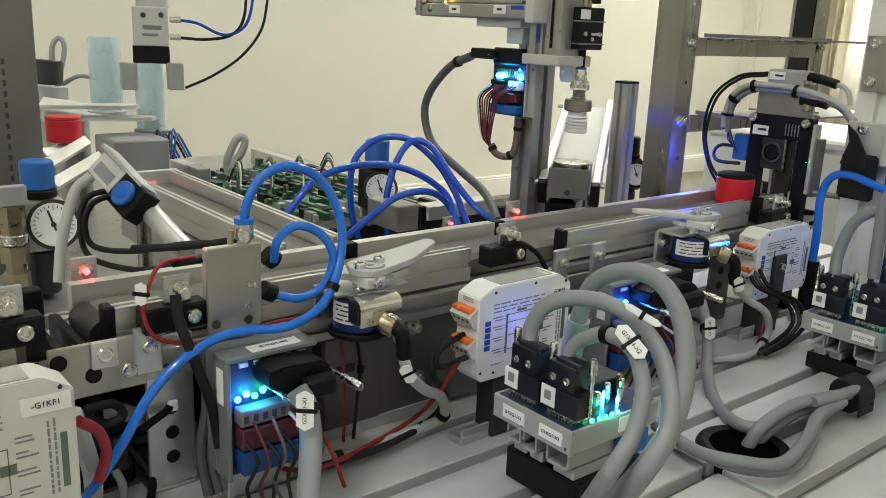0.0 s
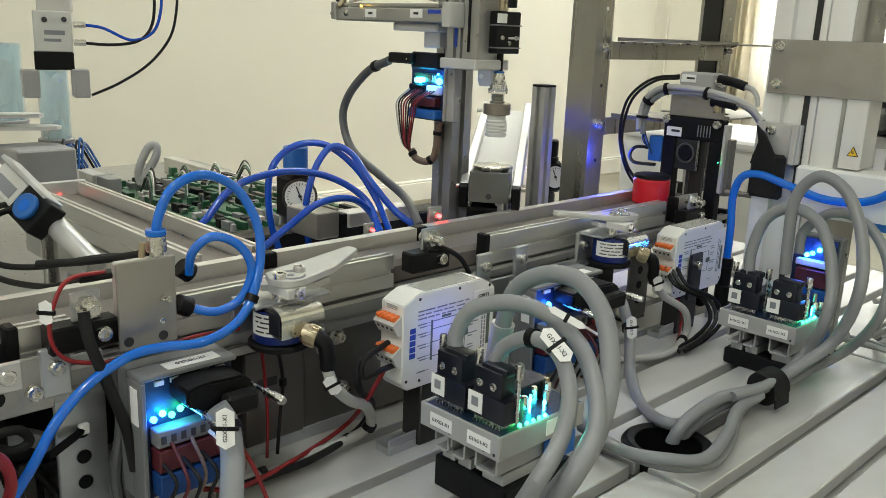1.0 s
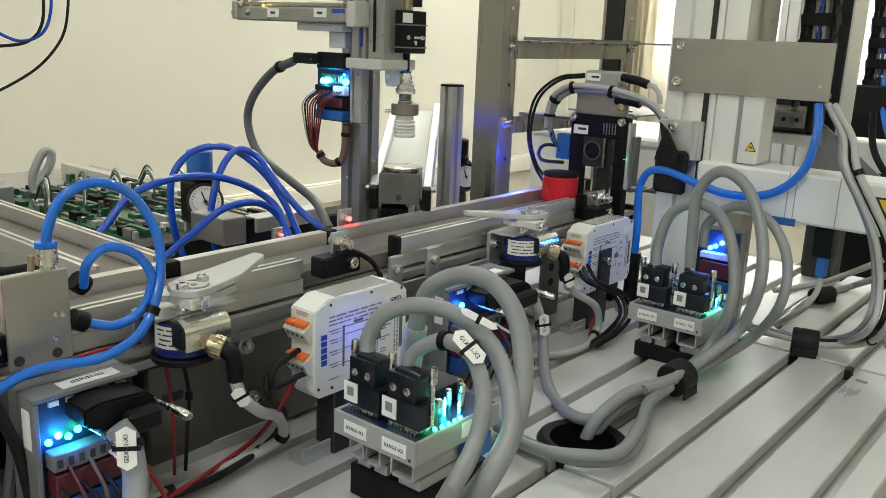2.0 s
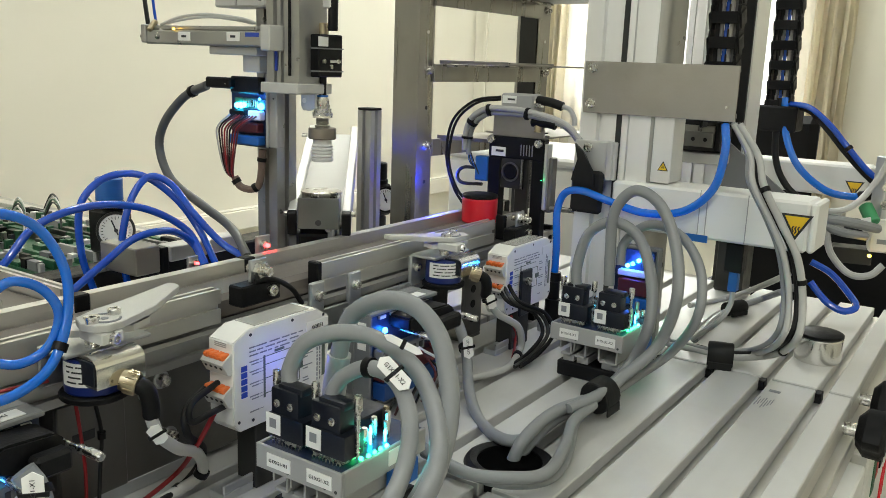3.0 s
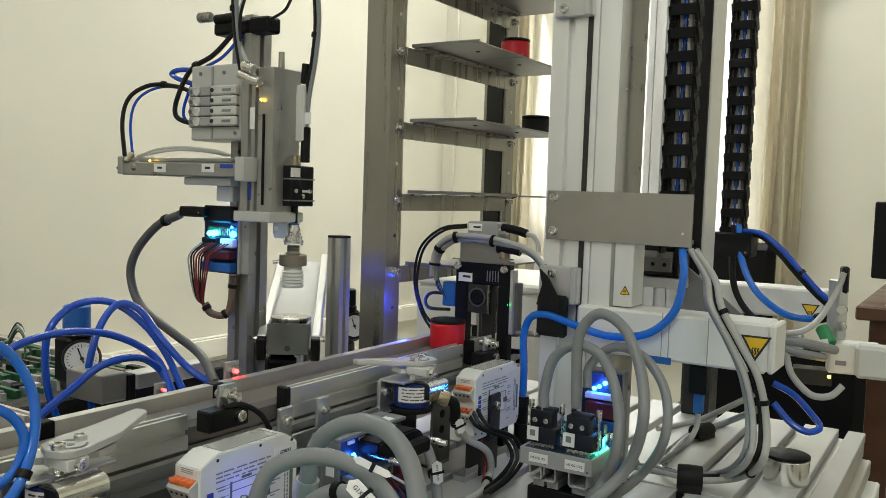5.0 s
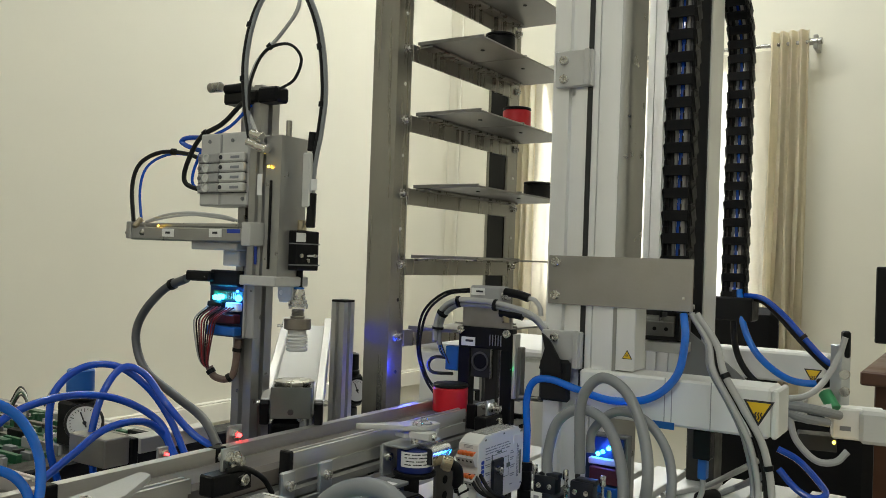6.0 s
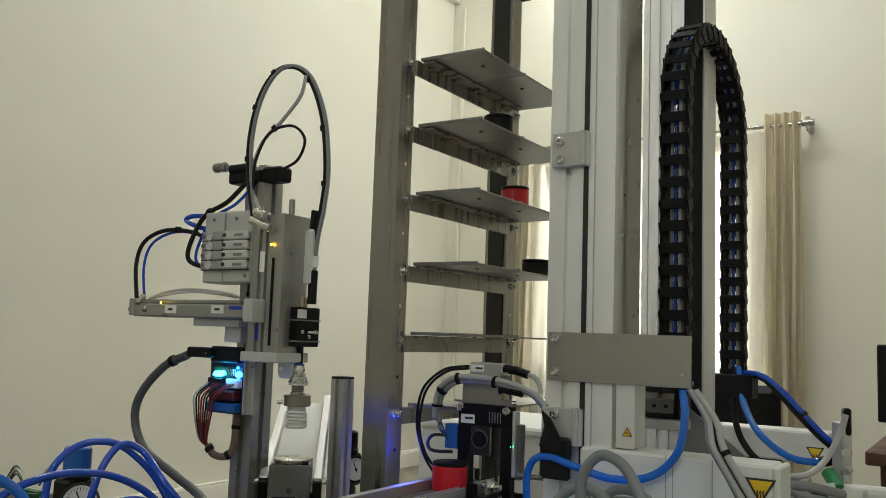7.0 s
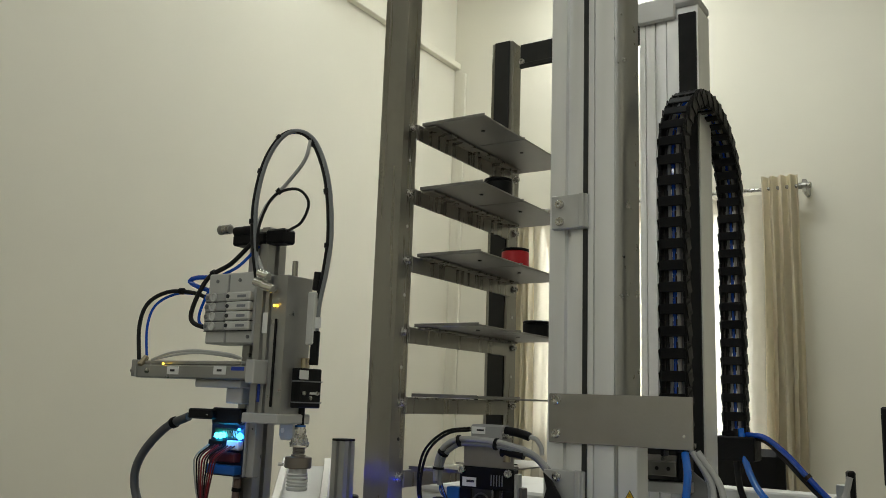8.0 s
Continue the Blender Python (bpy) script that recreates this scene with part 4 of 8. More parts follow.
# terminal board with blue lights
tm = part("terminal_board", boxes(((0.540, 0.545, 0.2006), (0.546, 0.594, 0.2629)), bev=0.0008), PCB, arm, "dark blue terminal board")
part("board_frame", boxes(((0.5385, 0.5345, 0.2015), (0.5470, 0.5448, 0.2670)), ((0.5345, 0.5430, 0.2015), (0.5385, 0.5448, 0.2670)), bev=0.0008), GREY, tm, "grey plastic carrier")
part("carrier_hole", rod(B(), (0.5380, 0.5385, 0.2450), (0.5390, 0.5385, 0.2450), 0.0008, 8), INK, tm)
part("plug", boxes(((0.5360, 0.5780, 0.2519), (0.5240, 0.6110, 0.2615)), ((0.5380, 0.5474, 0.2480), (0.5300, 0.5850, 0.2630)), bev=0.0015), BLACK, tm, "long black plug")
part("plug_screw", rod(B(), (0.5270, 0.6020, 0.2552), (0.5250, 0.5830, 0.2562), 0.0013, 8), BOLT, tm)
part("red_terminal", boxes(((0.5400, 0.5518, 0.2140), (0.5310, 0.5853, 0.2225)), bev=0.001), DKRED, tm)
part("blue_terminal", boxes(((0.5400, 0.5500, 0.2028), (0.5300, 0.5881, 0.2112)), bev=0.001), BLUE, tm)
part("white_terminal", boxes(((0.5400, 0.5500, 0.2250), (0.5330, 0.5660, 0.2335)), bev=0.001), PAPER, tm)
part("black_terminal", boxes(((0.5400, 0.5700, 0.2250), (0.5330, 0.5900, 0.2335)), bev=0.001), BLACK, tm)
part("led_row", boxes(((0.5400, 0.5475, 0.2350), (0.5370, 0.5861, 0.2440)), bev=0.0005), GREEN, tm)
for k in range(9):
    part("contact", boxes(((0.5362, 0.5560 + 0.0022 * k, 0.2365), (0.5370, 0.5570 + 0.0022 * k, 0.2425)), bev=0), BRASS, tm)
for px, mt, rr in (((0.5355, 0.5812, 0.2372), LED_C, 0.0026), ((0.5355, 0.5765, 0.2374), LED_C, 0.0030), ((0.5355, 0.5720, 0.2380), LED_C, 0.0024), ((0.5355, 0.5510, 0.2376), LED_B, 0.0032), ((0.5355, 0.5515, 0.2368), LED_C, 0.0016), ((0.5358, 0.5530, 0.2440), LED_B, 0.0012)):
    part("light_diode", lathe(B(), Vector(px) + Vector((0, 0, -rr)), Vector(px) + Vector((0, 0, rr)), [(0, rr * 0.3), (0.3, rr), (0.7, rr), (1, rr * 0.3)], 12), mt, tm, "lit diode")
glow_lamp("diode_glow", Vector((0.5260, 0.5650, 0.2384)), 0.022, (0.04, 0.34, 1.0))
for k in range(9):
    a = Vector((0.5310, 0.5520 + 0.0042 * k, 0.2290))
    mid = Vector((0.5240, 0.5700 + 0.0032 * k, 0.2080 - 0.001 * (k % 3)))
    low = Vector((0.5280, 0.5800 + 0.0014 * k, 0.1780))
    part("wire", tube(B(), [a, a.lerp(mid, 0.5) + Vector((-0.005, 0.002, 0.001)), mid, low, Vector((0.5330, 0.5825, 0.1690))], 0.0008, 6, 5), (DKRED, REDW, DKRED, BLACKR, DKRED, REDW, DKRED, BLACKR, CABLE_L)[k], tm, "thin wire")
part("wire_sleeve", tube(B(), [(0.5330, 0.5835, 0.1720), (0.5360, 0.5790, 0.1630), (0.5420, 0.5690, 0.1610), (0.5450, 0.5630, 0.1690), (0.5460, 0.5600, 0.1980)], 0.0034, 10), SLEEVE, tm, "brown braided sleeve")
for p, q in (((0.5335, 0.5830, 0.1695), (0.5345, 0.5810, 0.1660)), ((0.5418, 0.5680, 0.1615), (0.5435, 0.5655, 0.1635)), ((0.5455, 0.5612, 0.1870), (0.5457, 0.5608, 0.1905))):
    part("cable_tie", rod(B(), p, q, 0.0043, 12), BLACK, tm)

# ---- slide chute ----
chute = thing("slide_chute", "sloping white workpiece chute with dark ends", "chute", (0.66, 0.6, 0))
n0, n1 = Vector((0.5470, 0.5311, 0.1332)), Vector((0.5882, 0.4902, 0.1332))
f0, f1 = Vector((0.7528, 0.6945, 0.1898)), Vector((0.7867, 0.6473, 0.1974))
near, farc = (n0 + n1) / 2, (f0 + f1) / 2
run = farc - near
L, hw = run.length, (n1 - n0).length / 2
m = axes(near, Vector((run.y, -run.x, 0)), run)
part("bed", abox(B(), (-hw + 0.007, 0.004, -0.003), (hw - 0.007, L, -0.0005), 0.0004, m), WHITE, chute)
for a in (-hw, hw - 0.0085):
    part("side_rail", abox(B(), (a, 0.008, -0.012), (a + 0.0085, L, 0.010), 0.001, m), ALU, chute)
    part("rail_cap", abox(B(), (a, -0.001, -0.012), (a + 0.0085, 0.0078, 0.010), 0.001, m), BLACK, chute)
    part("rail_screw", screw(B(), m @ Vector((a if a < 0 else a + 0.0085, 0.014, 0.004)), m.to_3x3() @ Vector((-1 if a < 0 else 1, 0, 0)), 0.0030, 0.004), BOLT, chute)
b0, b1, bt = Vector((0.5473, 0.5182, 0.1295)), Vector((0.5739, 0.4921, 0.1295)), Vector((0.5473, 0.5182, 0.1580))
bw, bh = (b1 - b0).length, (bt - b0).length
back = Vector((run.x, run.y, 0)).normalized()
mb = axes((b0 + b1) / 2, Vector((back.y, -back.x, 0)), back)
part("stop_box", boxes(((-bw / 2, -0.001, 0), (bw / 2, 0.001, bh)), ((-bw / 2, 0.001, 0), (-bw / 2 + 0.002, 0.030, bh)), ((bw / 2 - 0.002, 0.001, 0), (bw / 2, 0.030, bh)), bev=0.0006, m=mb), BOXZ, chute, "zinc stop box in a darkened, shaded tone")
part("bolt_head", rod(B(), mb @ Vector((0.0, -0.0018, 0.006)), mb @ Vector((0.0, 0.0, 0.006)), 0.0028, 10), INK, chute)
lc = near + run * 0.45
part("leg", boxes(((lc.x - 0.01, lc.y - 0.01, 0), (lc.x + 0.01, lc.y + 0.01, lc.z - 0.01)), bev=0.001), DARKSTEEL, chute)
part("under_tray", abox(B(), (-hw + 0.010, 0.002, -0.026), (hw - 0.010, 0.060, -0.013), 0.002, m), BLACK, chute, "black tray under the chute")
pk = near + run.normalized() * 0.034
puck((pk.x, pk.y, pk.z - 0.003), STEEL, STEEL, "silver puck lying in the chute", r=0.0190, h=0.020)
clp = thing("chute_clamp", "small steel clamp with screws under the chute", "clamp", (0.58, 0.5035, 0.098))
part("jaw", boxes(((0.575, 0.5000, 0.098), (0.578, 0.507, 0.132)), ((0.582, 0.5000, 0.098), (0.585, 0.507, 0.132)), bev=0.0006), ZINC, clp)
part("screw", rod(B(), (0.571, 0.5035, 0.128), (0.589, 0.5035, 0.128), 0.0028, 10), BOLT, clp)
pp = thing("short_profile_post", "short slotted aluminium post with a black cap", "post", (0.712, 0.57, 0))
part("profile", hull2d(B(), slotted(0.018, 0.018, 1, 1, 0.005, 0.0045), axes((0.703, 0.561, 0), (1, 0, 0), (0, 1, 0)), 0.229), ALU, pp)
part("cap", boxes(((0.7028, 0.5608, 0.229), (0.7212, 0.5792, 0.2315)), bev=0.0006), BLACK, pp)

# ---- identification portal over the conveyor end ----
PXX = 0.818
ident = thing("sensor_portal", "black sensor portal with steel plate over the conveyor end", "sensor frame", (0.826, 0.46, 0))
yl, yr = 0.4833, 0.4139
z_top, z_mid = 0.2041, 0.1802
part("cross_head", boxes(((PXX, yr, z_mid), (PXX + 0.012, yl, z_top)), bev=0.001), BLACK, ident)
part("leg", boxes(((PXX, yl - 0.016, 0.10), (PXX + 0.012, yl, z_mid)), bev=0.001), BLACK, ident)
part("leg", boxes(((PXX, yr, 0.0), (PXX + 0.012, yr + 0.014, z_mid)), bev=0.001), BLACK, ident)
part("centre_leg", boxes(((PXX + 0.006, 0.4352, 0.0), (PXX + 0.012, 0.4512, z_mid)), bev=0.001), DARKSTEEL, ident)
part("optic", rod(B(), (0.8162, 0.4535, 0.1655), (0.8210, 0.4535, 0.1655), 0.0085, 24, 0.001), BLACK, ident, "dark round sensor face")
part("optic_ring", lathe(B(), (0.8172, 0.4535, 0.1655), (0.8162, 0.4535, 0.1655), [(0, 0.0110), (1, 0.0108), (1, 0.0092), (0, 0.0090)], 28), MIDSTEEL, ident)
part("bracket", boxes(((PXX + 0.001, 0.4389, 0.1470), (PXX + 0.004, 0.4665, z_mid)), bev=0.0005), DARKSTEEL, ident)
part("bracket_edge", boxes(((PXX - 0.001, 0.4389, 0.1470), (PXX + 0.004, 0.4405, z_mid)), bev=0.0003), STEEL, ident)
part("silver_strip", boxes(((PXX + 0.001, 0.4096, 0.1270), (PXX + 0.013, 0.4137, 0.1992)), bev=0.0008), ALU, ident)
part("steel_plate", boxes(((PXX + 0.002, 0.4160, z_top), (PXX + 0.005, 0.4799, 0.2299)), bev=0.0005), PLATE, ident)
part("sensor_head", boxes(((0.808, 0.4246, 0.2327), (0.830, 0.4648, 0.2516)), bev=0.002), GREY, ident, "grey sensor head")
part("head_tag", card(B(), axes((0.8077, 0.4536, 0.2451), (0, -1, 0), (0, 0, 1)), 0.017, 0.008), PAPER, ident)
part("head_print", card(B(), axes((0.8071, 0.4511, 0.2453), (0, -1, 0), (0, 0, 1)), 0.009, 0.002), INK, ident)
part("tag", card(B(), axes((0.8177, 0.4700, 0.1871), (0, -1, 0), (0, 0, 1)), 0.018, 0.010), PAPER, ident)
part("tag_print", card(B(), axes((0.8171, 0.4682, 0.1879), (0, -1, 0), (0, 0, 1)), 0.010, 0.0025), INK, ident)
for px in ((0.8170, 0.4792, 0.1999), (0.8170, 0.4196, 0.1992)):
    part("screw_head", screw(B(), px, (-1, 0, 0), 0.0045), BOLT, ident)
bm = B()
for k in range(5):
    tube(bm, [Vector((0.8172, 0.4345, 0.1906)) + Vector((0, 0.0035 * (k - 2), 0.006)), Vector((0.8165, 0.4341, 0.1906)) + Vector((0, 0.0035 * (k - 2), 0)), Vector((0.8172, 0.4345, 0.1906)) + Vector((0, 0.0035 * (k - 2), -0.006))], 0.0006, 6, 3)
part("vent", bm, INKG, ident)
part("side_module", boxes(((0.824, 0.4053, 0.1241), (0.836, 0.4131, 0.1844)), bev=0.001), MIDSTEEL, ident)
part("blue_module", boxes(((0.8180, 0.4840, 0.1514), (0.8310, 0.5008, 0.1793)), bev=0.001), BLUE, ident)
for k, (dz, dy, r) in enumerate(((0.0, 0.0, 0.0031), (-0.0050, -0.0045, 0.0028), (-0.0028, 0.0032, 0.0026))):
    o = Vector((0.002 * k, dy, dz))
    part("grey_lead", tube(B(), [Vector(p) + o for p in ((0.8120, 0.3700, 0.2080), (0.8120, 0.3819, 0.2193), (0.8100, 0.3981, 0.2270), (0.8060, 0.4286, 0.2335), (0.8060, 0.4600, 0.2350), (0.8080, 0.4846, 0.2330), (0.8110, 0.5043, 0.2208), (0.8120, 0.5113, 0.2029), (0.8120, 0.5119, 0.1853))], r, 10), CABLE if k else CABLE_L, ident)
for p, q in (((0.8060, 0.4790, 0.2320), (0.8062, 0.4765, 0.2324)), ((0.8105, 0.5010, 0.2185), (0.8110, 0.5026, 0.2165)), ((0.8120, 0.5085, 0.2010), (0.8121, 0.5087, 0.1985)), ((0.8060, 0.4310, 0.2312), (0.8060, 0.4285, 0.2308))):
    part("lead_tie", rod(B(), p, q, 0.0068, 14), BLACK, ident)
part("plug_nut", rod(B(), (0.8110, 0.4235, 0.2420), (0.8110, 0.4150, 0.2425), 0.0046, 12, 0.0005), BOLT, ident)
part("plug_nut", rod(B(), (0.8120, 0.4195, 0.2215), (0.8120, 0.4195, 0.2120), 0.0042, 12, 0.0005), BRASS, ident)
part("plug_tail", tube(B(), [(0.8120, 0.3916, 0.2407), (0.8120, 0.3840, 0.2385), (0.8120, 0.3780, 0.2306), (0.8120, 0.3765, 0.2220)], 0.0026, 8), CABLE_L, ident)
part("guide_rod", rod(B(), (0.8260, 0.4060, 0.1290), (0.8260, 0.3760, 0.1300), 0.0030, 12), STEEL, ident)
part("black_lead", tube(B(), [(0.8120, 0.4673, 0.2444), (0.8120, 0.4976, 0.2390), (0.8120, 0.5242, 0.2166), (0.8120, 0.5328, 0.1766), (0.8120, 0.5234, 0.1448), (0.8140, 0.5058, 0.1239)], 0.0016, 8), BLACKR, ident)
part("black_lead", tube(B(), [(0.8140, 0.4686, 0.2469), (0.8140, 0.5028, 0.2407), (0.8140, 0.5311, 0.2161), (0.8140, 0.5373, 0.1760), (0.8140, 0.5261, 0.1411), (0.8140, 0.5095, 0.1203)], 0.0016, 8), BLACKR, ident)
for k in range(4):
    part("thin_wire", tube(B(), [(0.8140, 0.5078, 0.1915), Vector((0.8160, 0.5067, 0.1720)) + Vector((0, -0.002 * k, 0)), Vector((0.8200, 0.4917, 0.1601)) + Vector((0, 0, -0.003 * k))], 0.0007, 6), DARKSTEEL if k % 2 else BLUE, ident)
part("lead_plug", tube(B(), [(0.8100, 0.4202, 0.2461), (0.8100, 0.4046, 0.2444), (0.8120, 0.3916, 0.2407)], 0.0048, 12), BLACK, ident)
part("lead_plug", tube(B(), [(0.8120, 0.4262, 0.2226), (0.8120, 0.4085, 0.2225), (0.8130, 0.3985, 0.2206)], 0.0052, 12), BLACK, ident)
part("status_lamp", rod(B(), (0.8165, 0.4139, 0.1602), (0.8150, 0.4131, 0.1604), 0.0006, 8), LED_G, ident)
part("frame_loop", tube(B(), [(0.8260, 0.4948, 0.1464), (0.8260, 0.5223, 0.1456), (0.8260, 0.5290, 0.1541), (0.8260, 0.5206, 0.1635), (0.8260, 0.4956, 0.1644)], 0.002, 8), DARKSTEEL, ident)
cab = thing("equipment_cabinet", "white equipment cabinet standing behind the rack", "cabinet", (1.5, 0.78, -0.75))
part("body", boxes(((1.40, 0.62, -0.75), (1.70, 0.925, 0.10)), bev=0.006), WHITE, cab)
part("lid", boxes(((1.395, 0.615, 0.101), (1.705, 0.93, 0.118)), bev=0.005), WHITE, cab)

# ---- din rail modules ----


def module(x0, x1, y, z0, z1, label, w=0.0225, clamp=None, tagtext="", shell=None):
    t = thing("relay_module", label, "relay module", ((x0 + x1) / 2, y + w / 2, 0), group="relay modules")
    H, W = z1 - z0, x1 - x0
    poly = [(x0, z0 + 0.006), (x0 + 0.005, z0), (x1 - 0.005, z0), (x1, z0 + 0.006), (x1, z1 - 0.008), (x1 - 0.013, z1), (x0 + 0.013, z1), (x0, z1 - 0.0065)]
    m = Matrix(((1, 0, 0, 0), (0, 0, -1, y + w), (0, 1, 0, 0), (0, 0, 0, 1)))
    bm = hull2d(B(), poly, m, w)
    bmesh.ops.bevel(bm, geom=bm.edges[:], offset=0.0007, segments=2, affect="EDGES")
    part("housing", bm, shell or WHITE, t)
    part("lid", boxes(((x0 + 0.020, y + 0.0022, z1 - 0.0002), (x1 - 0.018, y + w - 0.0022, z1 + 0.0008)), bev=0.0004), CLEARLID, t, "smoky clear marker lid")
    for zc in (z0 + H * 0.74, z0 + H * 0.415):
        m2 = Matrix(((1, 0, 0, 0), (0, 0, -1, y + w - 0.0012), (0, 1, 0, 0), (0, 0, 0, 1)))
        tb = part("terminal", hull2d(B(), [(x0 + 0.0004, zc - 0.010), (x0 - 0.0030, zc - 0.0095), (x0 - 0.0078, zc - 0.0015), (x0 - 0.0060, zc + 0.0005), (x0 + 0.0004, zc + 0.0045)], m2, w - 0.0024), LGREY, t, "pale plug-in terminal")
        for k in range(4):
            yy = y + 0.0022 + k * (w - 0.0044) / 4
            p = (w - 0.0044) / 4
            part("clamp_lever", boxes(((x0 - 0.0066, yy + 0.0003, zc + 0.0006), (x0 + 0.0002, yy + p - 0.0003, zc + 0.0042)), ((x0 - 0.0074, yy + 0.0009, zc + 0.0018), (x0 - 0.0066, yy + p - 0.0009, zc + 0.0036)), bev=0.0005), ORANGE, tb, "orange release lever")
            part("wire_entry", rod(B(), (x0 - 0.0062, yy + p / 2, zc - 0.0046), (x0 - 0.0050, yy + p / 2, zc - 0.0040), 0.0012, 8), INK, tb)
            part("test_slot", boxes(((x0 - 0.0072, yy + p / 2 - 0.0003, zc - 0.0022), (x0 - 0.0064, yy + p / 2 + 0.0003, zc - 0.0008)), bev=0), INK, tb)
    for k in range(3):
        part("grip_line", boxes(((x0 - 0.0003, y + 0.006, z0 + H * (0.88 - 0.018 * k)), (x0 + 0.0002, y + w - 0.006, z0 + H * (0.888 - 0.018 * k))), bev=0), GREY, t)
    f = y - 0.0001

    def at(u, v):
        return x0 + W * u, z0 + H * v
    for k in range(5):
        (a, b), (c, d) = at(0.070, 0.335 + 0.066 * k), at(0.126, 0.388 + 0.066 * k)
        part("maker_bar", boxes(((a, f - 0.0003, b), (c, f, d)), bev=0), INKB, t)
    rn = random.Random(int(x0 * 1000) + 7)
    bm = B()
    for v in (0.805, 0.765, 0.725):
        u = 0.15
        while u < 0.66:
            e = rn.uniform(0.03, 0.11)
            (a, b), (c, d) = at(u, v), at(min(u + e, 0.70), v + 0.0135)
            abox(bm, (a, f - 0.0002, b), (c, f, d), 0)
            u += e + rn.uniform(0.008, 0.03)
    for k, v in enumerate((0.665, 0.635, 0.565, 0.535, 0.445, 0.415, 0.315, 0.285, 0.16)):
        (a, b), (c, d) = at(0.15 + 0.02 * (k % 2), v), at(0.24, v + 0.0115)
        abox(bm, (a, f - 0.0002, b), (c, f, d), 0)
        (a, b), (c, d) = at(0.245, v + 0.004), at(0.285, v + 0.008)
        abox(bm, (a, f - 0.0002, b), (c, f, d), 0)
        (a, b), (c, d) = at(0.70, v - 0.02), at(0.70 + rn.uniform(0.05, 0.11), v - 0.009)
        abox(bm, (a, f - 0.0002, b), (c, f, d), 0)
    for u in (0.855, 0.885):
        v = 0.22
        while v < 0.70:
            e = rn.uniform(0.02, 0.06)
            (a, b), (c, d) = at(u, v), at(u + 0.012, v + e)
            abox(bm, (a, f - 0.0002, b), (c, f, d), 0)
            v += e + 0.012
    part("fine_print", bm, INKG, t, "rows of unreadable fine print")["kind"] = "stuff"
    bm = B()
    for u0, u1, v0, v1 in ((0.287, 0.306, 0.26, 0.69), (0.30, 0.62, 0.672, 0.680), (0.40, 0.50, 0.690, 0.715), (0.30, 0.66, 0.590, 0.597), (0.52, 0.525, 0.30, 0.60),
                           (0.66, 0.665, 0.30, 0.60), (0.30, 0.52, 0.450, 0.457), (0.48, 0.56, 0.42, 0.49), (0.62, 0.70, 0.42, 0.49), (0.30, 0.66, 0.295, 0.302), (0.915, 0.95, 0.25, 0.62)):
        (a, b), (c, d) = at(u0, v0), at(u1, v1)
        abox(bm, (a, f - 0.0002, b), (c, f, d), 0)
    part("wiring_diagram", bm, INKD, t, "printed wiring diagram in dark green")["kind"] = "stuff"
    bm = card(B(), axes((x1 - 0.0125, f, z1 - 0.0125), (1, 0, 0), (0, 0, 1)), 0.0215, 0.0085)
    part("tag", bm, PAPER, t)
    if tagtext:
        part("tag_text", letters(tagtext, axes((x1 - 0.0125, f - 0.0008, z1 - 0.0125), (1, 0, 0), (0, 0, 1)), 0.0040), INK, t)
    if clamp:
        part("end_clamp", boxes(((x0 + 0.025, y - 0.004, z0 - 0.005), (x0 + 0.047, y - 0.0006, z0 + H * 0.62)), bev=0.001), clamp, t, "end clamp plate")
        part("clamp_screw", screw(B(), (x0 + 0.036, y - 0.004, z0 + H * 0.45), (0, -1, 0), 0.004), BOLT, t)
    for x, z in ((x0 + 0.004, z0 + 0.007), (x0 + 0.016, z0 + 0.005), (x1 - 0.004, z0 + 0.007), (x0 + 0.0145, z1 - 0.004), (x1 - 0.006, z1 - 0.006), (x0 + 0.052, z1 - 0.003)):
        part("rivet_hole", rod(B(), (x, y - 0.0003, z), (x, y + 0.001, z), 0.0011, 10), INK, t)
    part("rail_foot", boxes(((x0 + 0.02, y + 0.002, 0.0), (x0 + 0.055, y + w - 0.002, z0 - 0.0002)), bev=0.001), DARKSTEEL, t, "dark rail foot on the table")
    part("rail", boxes(((x0 - 0.006, y + 0.004, 0.0), (x0 + 0.0195, y + w - 0.004, 0.006)), ((x0 - 0.006, y + 0.004, 0.006), (x0 + 0.0195, y + 0.006, 0.012)), bev=0.0006), ZINC, t, "end of a zinc mounting rail")
    return t


module(0.3375, 0.426, 0.372, 0.0465, 0.1135, "white relay module with orange terminals in front of the conveyor", tagtext="G2KF1")
# light grey shell puts the shade on this white module into its colour
module(-0.012, 0.0765, 0.357, 0.048, 0.1225, "white relay module with a grey end clamp and red wires", clamp=GREY, tagtext="-G1KF1", shell=LGREY)
module(0.694, 0.790, 0.382, 0.040, 0.1075, "white relay module with orange terminals near the tower", clamp=NAVY)

# ---- interface blocks with plugs ----


